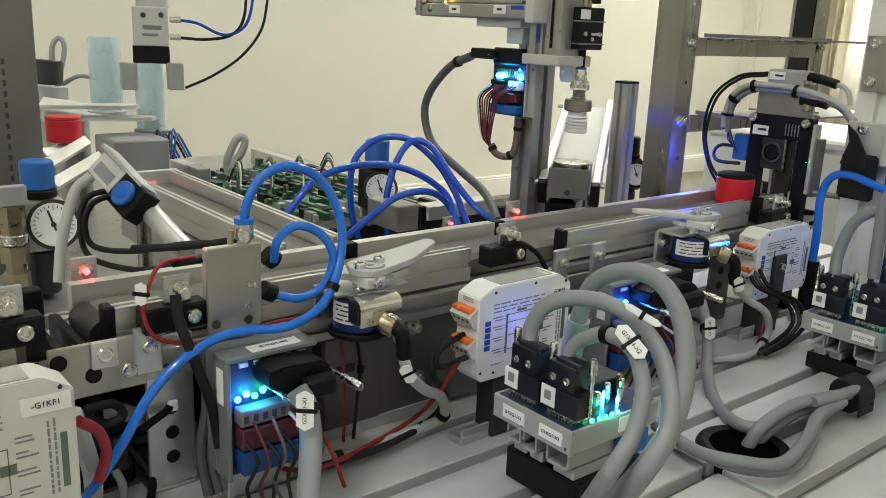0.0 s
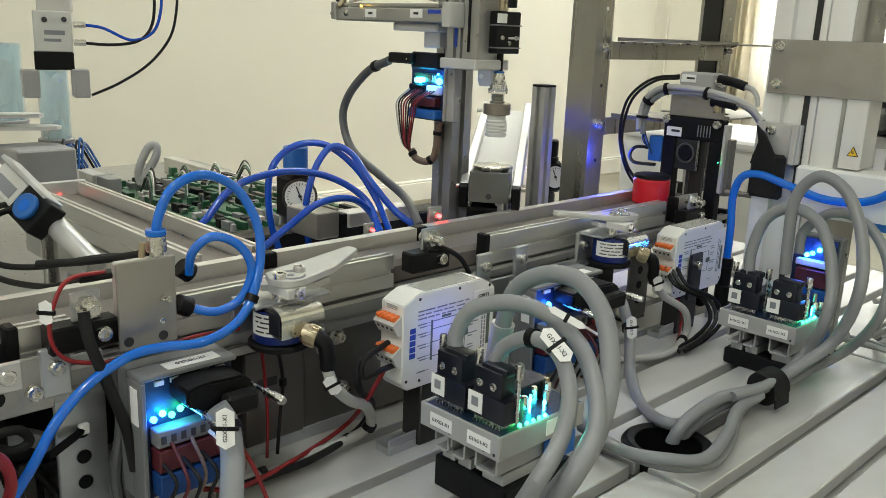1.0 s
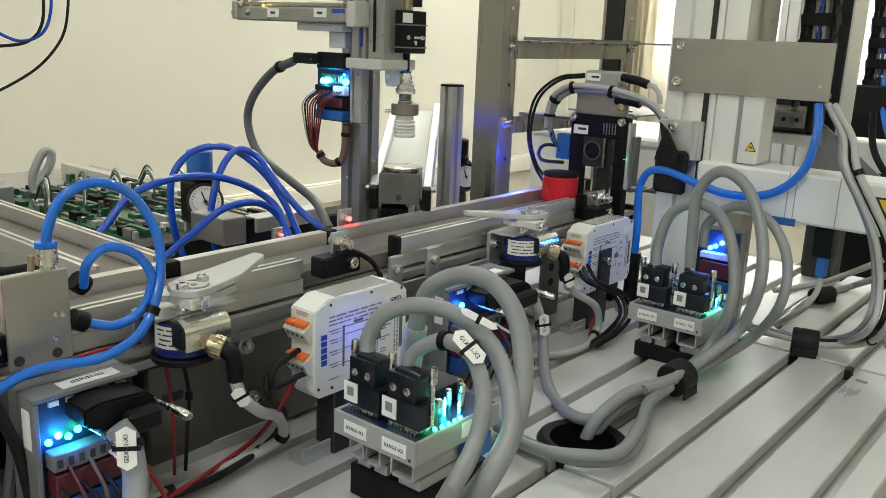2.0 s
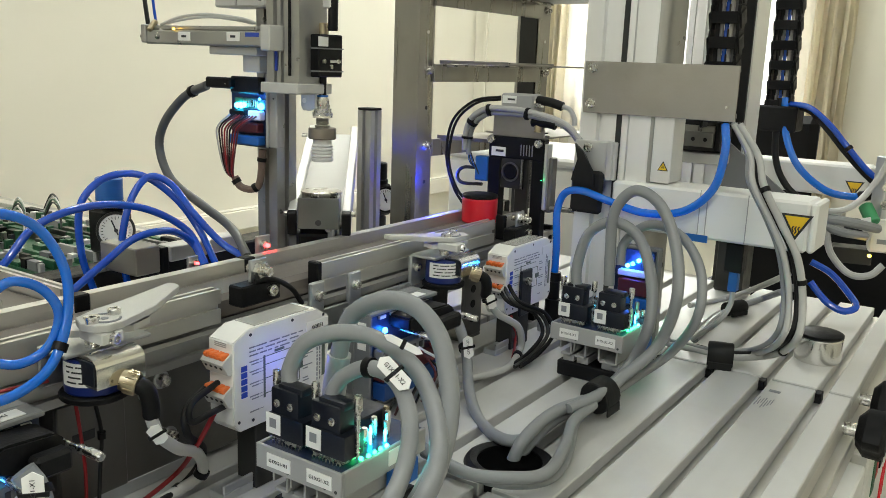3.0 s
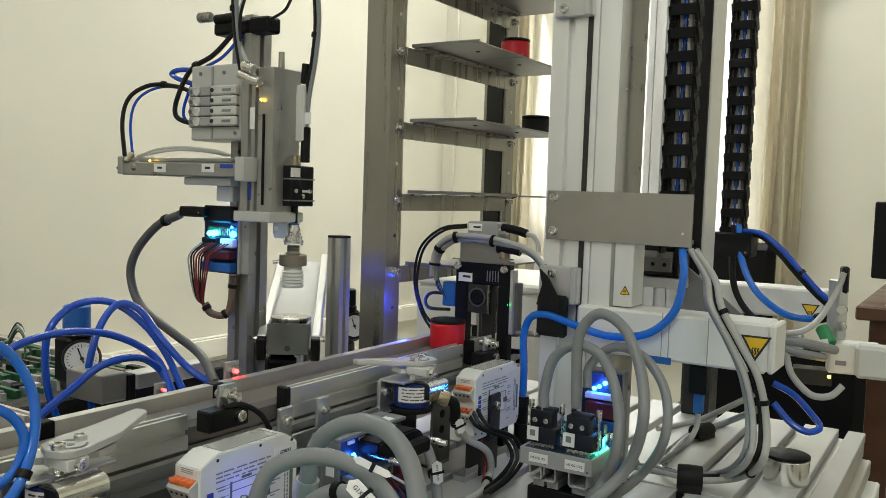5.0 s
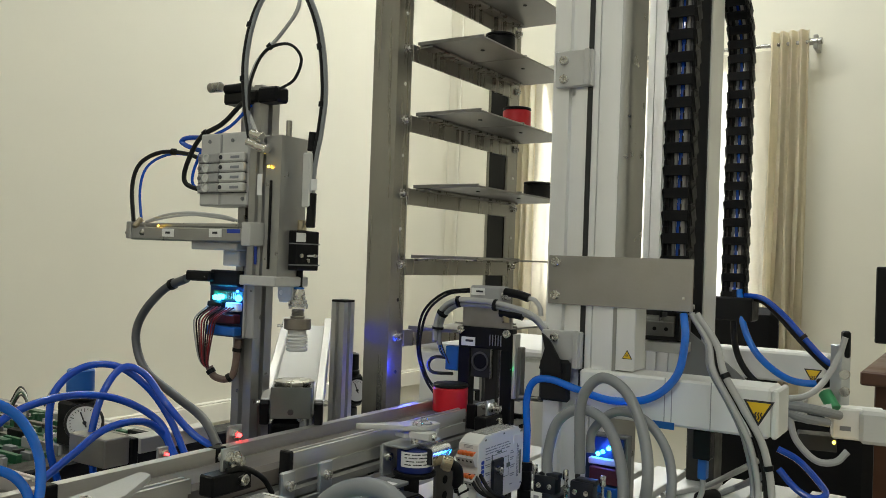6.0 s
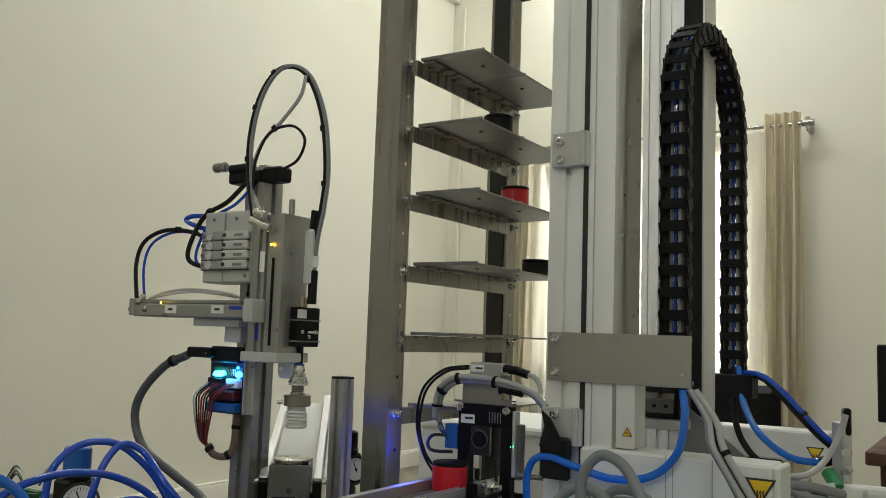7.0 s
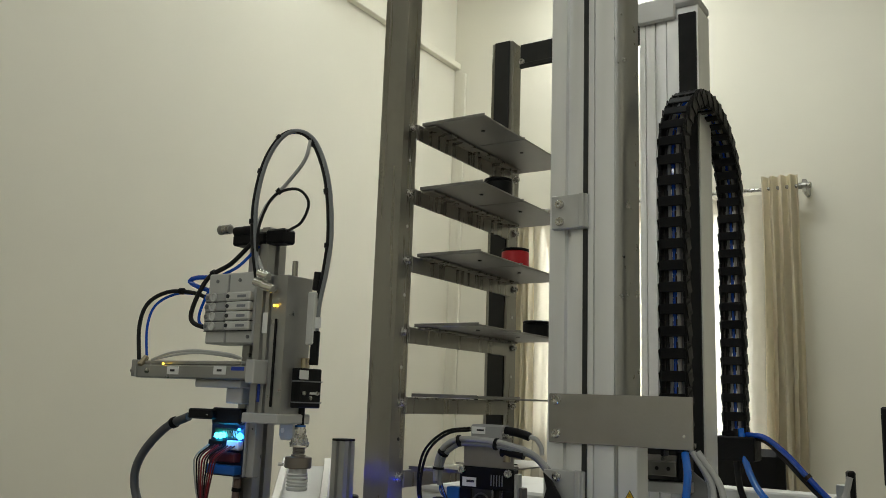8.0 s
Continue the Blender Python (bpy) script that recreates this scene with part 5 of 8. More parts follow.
def interface(x, y0, y1, hb, label, t1, t2, green):
    """A board on rail feet over a black block hb high, with two upright cable plugs."""
    t = thing("interface_block", label, "interface block", (x + 0.04, (y0 + y1) / 2, 0), group="cable interface blocks")
    part("base", boxes(((x + 0.010, y0 + 0.002, 0), (x + 0.075, y1 - 0.004, hb)), bev=0.0012), BLACK, t, "black base block")
    z = hb + 0.0225
    for y, side in ((y1 - 0.020, 1), (y1 - 0.034, 1), (y0 + 0.006, 0)):
        bm = B()
        d = 0.011 if side else 0.017
        abox(bm, (x + 0.006, y, z - 0.0135), (x + 0.066, y + 0.0016, z - 0.0002), 0.0004)
        abox(bm, (x + 0.006, y + d, z - 0.0095 if side else z - 0.0135), (x + 0.066, y + d + 0.0016, z - 0.0002), 0.0004)
        abox(bm, (x + 0.006, y + 0.0016, z - 0.0150), (x + 0.066, y + d, z - 0.0128), 0.0004)
        if not side:
            abox(bm, (x + 0.008, y + 0.0016, z - 0.0026), (x + 0.066, y + d, z - 0.0003), 0.0004)
        abox(bm, (x + 0.012, y, hb + 0.0002), (x + 0.060, y + d, z - 0.0150), 0.0004)
        part("rail_foot", bm, GREY, t, "open grey plastic rail foot")
    bm = boxes(((x, y0, z), (x + 0.0022, y1, z + 0.0155)), ((x + 0.0022, y0, z), (x + 0.08, y0 + 0.0022, z + 0.0155)), ((x + 0.0022, y1 - 0.0022, z), (x + 0.08, y1, z + 0.0155)),
               ((x + 0.0022, y0 + 0.0022, z), (x + 0.08, y1 - 0.0022, z + 0.0100)), bev=0.0006)
    part("tray", bm, GREY, t, "grey plastic board tray")
    part("board", boxes(((x + 0.0024, y0 + 0.0024, z + 0.0102), (x + 0.0798, y1 - 0.0024, z + 0.0145)), bev=0.0003), PCB, t)
    for yy in (y0 + 0.004, y0 + 0.012, y1 - 0.026):
        part("tray_hole", rod(B(), (x - 0.0003, yy, z + 0.0035), (x + 0.0005, yy, z + 0.0035), 0.0010, 8), INK, t)
    zb = z + 0.0145
    w = 0.0245
    for k, yc in enumerate((y1 - 0.0185, y0 + 0.0165)):
        bm = B()
        abox(bm, (x + 0.0065, yc - w / 2 + 0.003, zb + 0.0105), (x + 0.0195, yc + w / 2, zb + 0.0355), 0.0014, seg=2)
        abox(bm, (x + 0.0045, yc - w / 2 - 0.0025, zb + 0.0055), (x + 0.0215, yc + w / 2 + 0.001, zb + 0.0200), 0.0012, seg=2)
        abox(bm, (x + 0.0080, yc - w / 2 + 0.001, zb + 0.0330), (x + 0.0185, yc + w / 2 - 0.004, zb + 0.0380), 0.0016, seg=2)
        pl = part("plug", bm, NAVY, t, "dark navy plug hood")
        part("socket", boxes(((x + 0.0070, yc - w * 0.46, zb + 0.0016), (x + 0.0190, yc + w * 0.46, zb + 0.0054)), bev=0.0005), BOLT, pl)
        for j in range(9):
            part("pin", rod(B(), (x + 0.0060, yc - w * 0.42 + j * w * 0.105, zb), (x + 0.0060, yc - w * 0.42 + j * w * 0.105, zb + 0.0028), 0.0006, 6), CHROME, pl)
        part("sticker", card(B(), axes((x + 0.0044, yc + w * 0.33, zb + 0.0140), (0, -1, 0), (0, 0, 1)), 0.0112, 0.0125), PAPER, pl, "small white sticker with a dark print")
        bm = B()
        card(bm, axes((x + 0.0038, yc + w * 0.33, zb + 0.0145), (0, -1, 0), (0, 0, 1)), 0.0052, 0.0056, 0.0002)
        part("sticker_print", bm, INKG, pl)
        for dy in (0.30, -0.14):
            part("hood_screw", screw(B(), (x + 0.0065, yc + w * dy, zb + 0.0262), (-1, 0, 0), 0.0024, 0.0010), BOLT, pl)
        for dy in ((-0.64, 0.62) if k == 0 else (-0.64,)):
            p = Vector((x + 0.0145, yc + w * dy, zb))
            part("jack_screw", lathe(B(), p + Vector((0, 0, 0.006)), p + Vector((0, 0, 0.0425)), [(0, 0.0012), (0.74, 0.0014), (0.75, 0.0026), (0.97, 0.0026), (1, 0.0022)], 12), BOLT, pl, "long zinc jack screw")
        part("tag", abox(B(), (x - 0.0007, yc - w * 0.40, z + 0.0036), (x + 0.0001, yc + w * 0.36, z + 0.0118), 0), PAPER, t)
        part("tag_text", letters((t1, t2)[k], axes((x - 0.0009, yc - w * 0.02, z + 0.0077), (0, -1, 0), (0, 0, 1)), 0.0032), INK, t)
    part("side_tag", boxes(((x + 0.042, y0 - 0.0007, z + 0.004), (x + 0.060, y0, z + 0.0135)), bev=0), PAPER, t)
    rn = random.Random(int(x * 900))
    for k in range(9):
        p = Vector((x + 0.026 + 0.0056 * k, y0 + 0.009 + rn.uniform(0, 0.012), zb))
        h = rn.uniform(0.006, 0.017)
        part("component_can", lathe(B(), p, p + Vector((0, 0, h)), [(0, 0.0019), (0.15, 0.0022), (0.9, 0.0022), (1, 0.0017)], 10), (CHROME, BOLT, CHROME, BRASS)[k % 4], t)
    for k in range(4):
        p = Vector((x + 0.024, y0 + 0.024 + 0.008 * k, zb))
        part("post_terminal", lathe(B(), p, p + Vector((0, 0, 0.032)), [(0, 0.0016), (0.5, 0.0014), (0.52, 0.0026), (0.8, 0.0026), (0.82, 0.0018), (1, 0.0018)], 8), BOLT, t)
    part("terminal_strip", boxes(((x + 0.034, y0 + 0.024, zb + 0.0002), (x + 0.074, y1 - 0.006, zb + 0.011)), bev=0.0008), NAVY, t)
    for k in range(5):
        c = Vector((x + 0.022 + 0.0056 * k, y0 + 0.0034 + 0.0010 * (k == 0), zb))
        part("light_diode", lathe(B(), c, c + Vector((0, 0, 0.0022)), [(0, 0.0013), (0.6, 0.0013), (1, 0.0005)], 8), LED_G if k < 4 else LED_C, t, "lit green diode")
    for dx, dy, dz in ((0.030, 0.016, 0.004), (0.041, 0.013, 0.010), (0.050, 0.009, 0.006)):
        c = Vector((x + dx, y0 + dy, zb + dz))
        part("light_diode", lathe(B(), c - Vector((0, 0, dz)), c + Vector((0, 0, 0.002)), [(0, 0.0008), (0.6, 0.0008), (0.62, 0.0013), (1, 0.0005)], 8), LED_C if dz != 0.004 else LED_G, t, "lit cyan diode on a stalk")
    part("blue_terminal", boxes(((x + 0.046, y0 - 0.001, z - 0.0160), (x + 0.072, y0 + 0.005, z - 0.0004)), bev=0.001), BLUE, t)
    glow_lamp("diode_glow", (x + 0.036, y0 - 0.003, zb + 0.008), green, (0.04, 0.90, 0.50))
    return t


interface(0.320, 0.2680, 0.3345, 0.0215, "grey interface block with two black plugs and lit diodes", "G1XG1-X1", "G1XG1-X2", 0.005)
interface(0.6740, 0.2510, 0.3215, 0.0145, "grey interface block with two black plugs beside the tower", "H1XG1-X1", "H1XG1-X2", 0.005)


# ---- small boards below the conveyor ----


def terminal_unit(x0, x1, y, z0, z1, label, plug, tag, lamps=4, power=0.015):
    t = thing("terminal_unit", label, "terminal unit", ((x0 + x1) / 2, y, 0), group="terminal units")
    part("carrier", boxes(((x0, y, z0), (x1, y + 0.012, z1)), bev=0.0008), DGREY, t, "grey plastic carrier")
    part("side_wall", boxes(((x0, y - 0.016, z0), (x0 + 0.003, y - 0.0001, z1 - 0.0032)), bev=0.0006), DGREY, t)
    part("top_wall", boxes(((x0, y - 0.016, z1 - 0.003), (x1, y - 0.0001, z1)), bev=0.0006), DGREY, t)
    part("foot", boxes(((x0 + 0.008, y + 0.002, 0), (x1 - 0.008, y + 0.012, z0)), bev=0.0006), ZINC, t)
    part("board", boxes(((x0 + 0.0032, y - 0.012, z0 + 0.002), (x1 - 0.001, y - 0.0004, z1 - 0.0035)), bev=0.0005), PCB, t)
    H, W = z1 - z0, x1 - x0
    part("terminal_strip", boxes(((x0 + W * 0.1, y - 0.022, z0 + H * 0.47), (x0 + W * 0.72, y - 0.0122, z0 + H * 0.60)), bev=0.0006), DGREY, t)
    part("red_terminal", boxes(((x0 + W * 0.1, y - 0.023, z0 + H * 0.28), (x0 + W * 0.95, y - 0.0122, z0 + H * 0.45)), bev=0.0006), DKRED, t)
    part("blue_terminal", boxes(((x0 + W * 0.1, y - 0.024, z0 + H * 0.08), (x0 + W * 0.95, y - 0.0122, z0 + H * 0.26)), bev=0.0006), TBLUE, t)
    for k in range(6):
        part("strip_slot", boxes(((x0 + W * (0.13 + 0.1 * k), y - 0.0224, z0 + H * 0.50), (x0 + W * (0.18 + 0.1 * k), y - 0.0219, z0 + H * 0.56)), bev=0), INK, t)
    for k in range(5):
        part("chip", boxes(((x0 + W * (0.16 + 0.16 * k), y - 0.0138, z0 + H * 0.90), (x0 + W * (0.25 + 0.16 * k), y - 0.0122, z0 + H * 0.935)), bev=0), PAPER, t)
    for k in range(lamps):
        c = Vector((x0 + W * (0.12 + 0.09 * k), y - 0.0145, z0 + H * (0.665 + 0.03 * (k % 2))))
        part("light_diode", lathe(B(), c, c + Vector((0, -0.003, 0)), [(0, 0.0019), (0.5, 0.0019), (1, 0.0008)], 8), (LED_B, LED_C, LED_G, LED_G)[k], t, "lit diode")
    if plug:
        mp = Matrix(((1, 0, 0, x0), (0, 0, 1, y - 0.034), (0, 1, 0, z0), (0, 0, 0, 1)))
        outline = [(W * 0.30, H * 0.80), (W * 0.30, H * 0.92), (W * 0.46, H * 0.95), (W * 0.90, H * 0.93), (W * 1.00, H * 0.86), (W * 1.00, H * 0.70), (W * 0.78, H * 0.665), (W * 0.62, H * 0.70)]
        bm = hull2d(B(), outline, mp, 0.0215)
        bmesh.ops.bevel(bm, geom=bm.edges[:], offset=0.0014, segments=2, affect="EDGES")
        pl = part("plug", bm, BLACK, t, "black plug hood")
        part("hood_step", boxes(((x0 + W * 0.62, y - 0.044, z0 + H * 0.69), (x0 + W * 0.96, y - 0.0342, z0 + H * 0.85)), bev=0.002), BLACK, pl)
        for xx, zz in ((x0 + W * 0.42, 0.74), (x0 + W * 1.08, 0.78)):
            p = Vector((xx, y - 0.016, z0 + H * zz))
            d = Vector((0.0045, -0.034, -0.003))
            part("thumb_screw", lathe(B(), p, p + d, [(0, 0.0014), (0.55, 0.0014), (0.56, 0.0027), (0.96, 0.0027), (1, 0.0022)], 14), BOLT, pl, "zinc thumb screw")
    part("tag", boxes(((x0 + W * 0.3, y - 0.0135, z1 + 0.0001), (x0 + W * 0.85, y - 0.004, z1 + 0.0006)), bev=0), PAPER, t)
    part("tag_text", letters(tag, axes((x0 + W * 0.57, y - 0.0088, z1 + 0.0008), (1, 0, 0), (0, 1, 0)), 0.004), INK, t)
    part("side_sticker", boxes(((x0 - 0.0005, y - 0.012, z0 + H * 0.62), (x0, y - 0.004, z0 + H * 0.9)), bev=0), PAPER, t)
    glow_lamp("diode_glow", (x0 + W * 0.3, y - 0.022, z0 + H * 0.66), power, (0.03, 0.25, 1.0))
    for k in range(8):
        xx = x0 + W * (0.13 + 0.10 * k)
        zz = z0 + H * (0.50 if k % 2 else 0.36)
        part("wire", tube(B(), [(xx, y - 0.022, zz), (xx + 0.002, y - 0.034 - 0.002 * (k % 3), z0 + H * 0.25), (xx + 0.003 * (k % 3 - 1), y - 0.030, z0 + 0.002), (xx + 0.006, y - 0.022, 0.0035)], 0.0011, 6, 5), (BLACKR, DKRED, BLACKR, SLEEVE)[k % 4], t, "thin dark wire")
    part("white_wire", tube(B(), [(x0 + W * 0.62, y - 0.022, z0 + H * 0.5), (x0 + W * 0.75, y - 0.04, z0 + H * 0.3), (x0 + W * 0.76, y - 0.036, 0.004)], 0.0012, 6), PAPER, t)
    part("red_wire", tube(B(), [(x1 - W * 0.2, y - 0.022, z0 + H * 0.5), (x1 - W * 0.05, y - 0.036, z0 + H * 0.2), (x1 + W * 0.2, y - 0.03, 0.004)], 0.0014, 6), REDW, t)
    return t


terminal_unit(0.164, 0.222, 0.402, 0.022, 0.098, "blue terminal board with a black plug and bright cyan diodes", True, "G2XG1-X1")
t2 = terminal_unit(0.480, 0.570, 0.394, 0.014, 0.092, "small terminal board with bright blue diodes under the conveyor", True, "G1XG2", 0, 0.008)
for c in (Vector((0.4999, 0.3800, 0.0747)), Vector((0.5322, 0.3800, 0.0738))):
    part("light_diode", lathe(B(), c, c + Vector((0, -0.003, 0)), [(0, 0.0024), (0.5, 0.0024), (1, 0.001)], 10), LED_B, t2, "bright blue diode")
glow_lamp("diode_glow", Vector((0.5027, 0.3700, 0.0803)), 0.0025, (0.02, 0.10, 1.0))
u3 = thing("terminal_unit", "upright terminal board with cyan and blue diodes by the tower", "terminal unit", (0.78, 0.285, 0), group="terminal units")
part("carrier", boxes(((0.778, 0.262, 0.0), (0.790, 0.300, 0.112)), bev=0.0008), DGREY, u3)
part("board", boxes(((0.774, 0.264, 0.03), (0.7778, 0.304, 0.110)), bev=0.0005), PCB, u3)
part("red_terminal", boxes(((0.764, 0.262, 0.066), (0.7738, 0.296, 0.082)), bev=0.0008), DKRED, u3)
part("blue_terminal", boxes(((0.764, 0.262, 0.046), (0.7738, 0.296, 0.064)), bev=0.0008), BLUE, u3)
part("terminal_strip", boxes(((0.766, 0.264, 0.084), (0.7738, 0.298, 0.090)), bev=0.0008), LGREY, u3)
for c, mt in (((0.7720, 0.2900, 0.0935), LED_C), ((0.7720, 0.2790, 0.1000), LED_C), ((0.7720, 0.2850, 0.0960), LED_B)):
    c = Vector(c)
    part("light_diode", lathe(B(), c, c + Vector((-0.003, 0, 0)), [(0, 0.0022), (0.5, 0.0022), (1, 0.001)], 10), mt, u3, "lit diode")
for k in range(4):
    part("wire", tube(B(), [(0.764, 0.268 + 0.007 * k, 0.055), (0.757, 0.262 + 0.007 * k, 0.035), (0.762, 0.258 + 0.006 * k, 0.012), (0.77, 0.255 + 0.006 * k, 0.004)], 0.0009, 6, 5), BLACKR, u3)
glow_lamp("diode_glow", Vector((0.7620, 0.2842, 0.0984)), 0.030, (0.05, 0.12, 1.0))
# added blue lamp without a diode, imitates the blue reflection on the rack post
glow_lamp("diode_glow", (0.806, 0.548, 0.150), 0.14, (0.015, 0.04, 1.0))

# ---- solenoid deflectors ----


def solenoid(x, y, z0, dx):
    t = thing("solenoid_deflector", "blue and silver solenoid with a pivoting white deflector arm", "solenoid", (x, y, 0), group="deflector solenoids")
    c = Vector((x, y, z0))
    up = Vector((0, 0, 1))
    part("base_disc", rod(B(), c, c + up * 0.004, 0.0195, 32, 0.0008), BLACK, t)
    part("coil", rod(B(), c + up * 0.004, c + up * 0.025, 0.0165, 32, 0.001), COIL, t, "blue labelled coil body")
    bm = B()
    prev = None
    for k in range(27):
        a = radians(165 + k * 4.6)
        row = [bm.verts.new(c + Vector((r * math.cos(a), r * math.sin(a), z))) for r, z in ((0.0164, 0.0100), (0.0168, 0.0100), (0.0168, 0.0235), (0.0164, 0.0235))]
        if prev:
            for q in range(4):
                bm.faces.new((prev[q], prev[(q + 1) % 4], row[(q + 1) % 4], row[q]))
        prev = row
    part("label", bm, PAPER, t, "white type label")
    for j in range(4):
        bm = B()
        for k in range(3, 23):
            a = radians(168 + k * 4.6)
            if (k * 5 + j * 3) % 7:
                card(bm, axes(c + Vector((0.0170 * math.cos(a), 0.0170 * math.sin(a), 0.0215 - 0.0030 * j)), (-math.sin(a), math.cos(a), 0), (0, 0, 1)), 0.0012, 0.0009, 0.0002)
        part("print", bm, INK, t)["kind"] = "stuff"
    m = Matrix(((0, 0, 1, x - 0.013 if dx > 0 else x - 0.004), (1, 0, 0, y - 0.012), (0, 1, 0, z0 + 0.0195), (0, 0, 0, 1)))
    prof = [(0.0095, -0.0085), (0.0095, 0.003)] + [(0.0095 * math.cos(a), 0.003 + 0.0065 * math.sin(a)) for a in (0.45, 0.9, 1.35, 1.8, 2.25, 2.7)] + [(-0.0095, 0.003), (-0.0095, -0.0085)]
    part("yoke", hull2d(B(), prof, m, 0.031), CHROME, t, "bright bent metal coil yoke")
    hx = x - 0.013 if dx > 0 else x - 0.004
    part("end_face", boxes(((hx - 0.0010, y - 0.0205, z0 + 0.0125), (hx - 0.0001, y - 0.0040, z0 + 0.0265)), bev=0.0004), NAVY, t)
    q = Vector((hx + 0.0155, y - 0.0215, z0 + 0.0130))
    e = Vector((0.5, -0.82, -0.25)).normalized()
    part("plug_nut", lathe(B(), q, q + e * 0.0095, [(0, 0.0058), (0.25, 0.0058), (0.26, 0.0066), (0.9, 0.0066), (1, 0.0060)], 18), BRASS, t, "knurled brass coupling nut")
    for k in range(12):
        a = 2 * math.pi * k / 12
        u = e.orthogonal().normalized()
        v = e.cross(u)
        d = (u * math.cos(a) + v * math.sin(a)) * 0.0066
        part("knurl", rod(B(), q + d + e * 0.003, q + d + e * 0.0085, 0.0005, 5), BRASS, t)
    r0 = q + e * 0.0092
    part("cable_plug", tube(B(), [r0, r0 + e * 0.005 + Vector((0, 0, -0.002)), r0 + e * 0.006 + Vector((0.001, 0, -0.010)), r0 + e * 0.004 + Vector((0.0035, 0, -0.018))], 0.0050, 12), BLACK, t, "black angled cable plug")
    r1 = r0 + e * 0.004 + Vector((0.0035, 0, -0.018))
    for k in range(4):
        c2 = r1 + Vector((0.0004 * k, 0, -0.0018 * k))
        part("strain_rib", rod(B(), c2, c2 + Vector((0.0002, 0, -0.0010)), 0.0044 - 0.0003 * k, 12), BLACK, t)
    part("shaft", rod(B(), c + up * 0.024, c + up * 0.046, 0.0045, 14), BOLT, t)
    part("mount_plate", boxes(((x - 0.020, y - 0.004, z0 + 0.0262), (x + 0.036, y + 0.0235, z0 + 0.0285)), bev=0.0006), ZINC, t, "galvanised mounting plate")
    part("mount_fold", boxes(((x - 0.020, y + 0.0205, z0 + 0.004), (x + 0.036, y + 0.0232, z0 + 0.0262)), bev=0.0006), ZINC, t)
    m = Matrix.Translation((x, y, z0 + 0.0335))
    arm2 = [(-0.0045, 0.0199), (-0.008, 0.008), (0.0037, 0.0005), (0.0216, -0.0072), (0.0375, -0.0011), (0.0323, 0.0118), (0.012, 0.019)]
    part("lower_plate", hull2d(B(), arm2, m, 0.0040), LGREY, t)
    m = Matrix.Translation((x, y, z0 + 0.0405))
    paddle = [(-0.0054, 0.0073), (-0.0104, -0.0047), (-0.0075, -0.0135), (-0.0013, -0.0175), (0.0075, -0.0169), (0.038, -0.0054), (0.077, 0.0206), (0.0785, 0.0262), (0.0766, 0.0316), (0.032, 0.0177), (0.0104, 0.0142)] if dx > 0 else \
             [(0.022, -0.012), (0.028, -0.002), (0.022, 0.010), (0.0, 0.018), (-0.022, 0.040), (-0.030, 0.046), (-0.030, 0.040), (-0.010, 0.006), (0.0, -0.010)]
    bm = hull2d(B(), paddle, m, 0.0045)
    bmesh.ops.bevel(bm, geom=bm.edges[:], offset=0.0005, segments=1, affect="EDGES")
    part("deflector", bm, PADDLE, t, "pale grey deflector paddle")
    px, py = (0.0, -0.006) if dx > 0 else (0.006, 0.0)
    for dx2, dy2 in ((-0.005, -0.002), (0.013, 0.004)):
        part("screw_head", screw(B(), (x + px + dx2, y + py + dy2, z0 + 0.0450), (0, 0, 1), 0.0038, 0.0035), BOLT, t)
    for k in range(2):
        pts = [(x + px + 0.004 + 0.0085 * math.cos(a), y + py + 0.0085 * math.sin(a), z0 + 0.0451) for a in [math.pi * (k + 0.18 + 0.16 * j) for j in range(5)]]
        part("slot", tube(B(), pts, 0.0008, 6, 3), INKG, t)
    part("pivot", rod(B(), (x + px + 0.004, y + py, z0 + 0.0440), (x + px + 0.004, y + py, z0 + 0.0454), 0.0022, 10), INKG, t)
    part("cross_screw", screw(B(), (x + 0.001, y - 0.0175, z0 + 0.0365), (0.3, -1, 0), 0.0036, 0.003), BOLT, t)
    part("cross_block", boxes(((x - 0.006, y - 0.0175, z0 + 0.0335), (x + 0.008, y + 0.004, z0 + 0.0402)), bev=0.0008), LGREY, t)
    return t


solenoid(0.262, 0.402, 0.0905, 1)
solenoid(0.617, 0.404, 0.084, -1)


# ---- compressed air valve on the conveyor ----
vl = thing("air_valve", "square steel valve plate with blue hose fittings", "valve", (0.184, 0.42, 0.10))
part("plate", boxes(((0.1665, 0.4135, 0.104), (0.2005, 0.416, 0.1545)), bev=0.0006), PLATE, vl, "dull steel plate")
part("body", boxes(((0.168, 0.4162, 0.106), (0.199, 0.424, 0.1535)), bev=0.001), ALU, vl)
for p in ((0.1920, 0.4135, 0.1305), (0.1911, 0.4135, 0.1174), (0.1956, 0.4135, 0.1292)):
    part("screw_head", screw(B(), p, (0, -1, 0), 0.0018, 0.0012), BOLT, vl)
for p in ((0.1714, 0.4135, 0.1092), (0.1916, 0.4135, 0.1088)):
    part("hole", rod(B(), Vector(p) + Vector((0, -0.0004, 0)), Vector(p) + Vector((0, 0.001, 0)), 0.0028, 14), INK, vl)
c = Vector((0.1923, 0.4190, 0.1518))
part("fitting", lathe(B(), c, c + Vector((0, 0, 0.014)), [(0, 0.0040), (0.35, 0.0040), (0.36, 0.0056), (1, 0.0054)], 12), BOLT, vl)
part("collar", rod(B(), c + Vector((0, 0, 0.014)), c + Vector((0, 0, 0.0175)), 0.0058, 14, 0.0006), HOSE_L, vl)
part("silencer", rod(B(), (0.1835, 0.4190, 0.1546), (0.1843, 0.4190, 0.1626), 0.0018, 10), BRASS, vl)
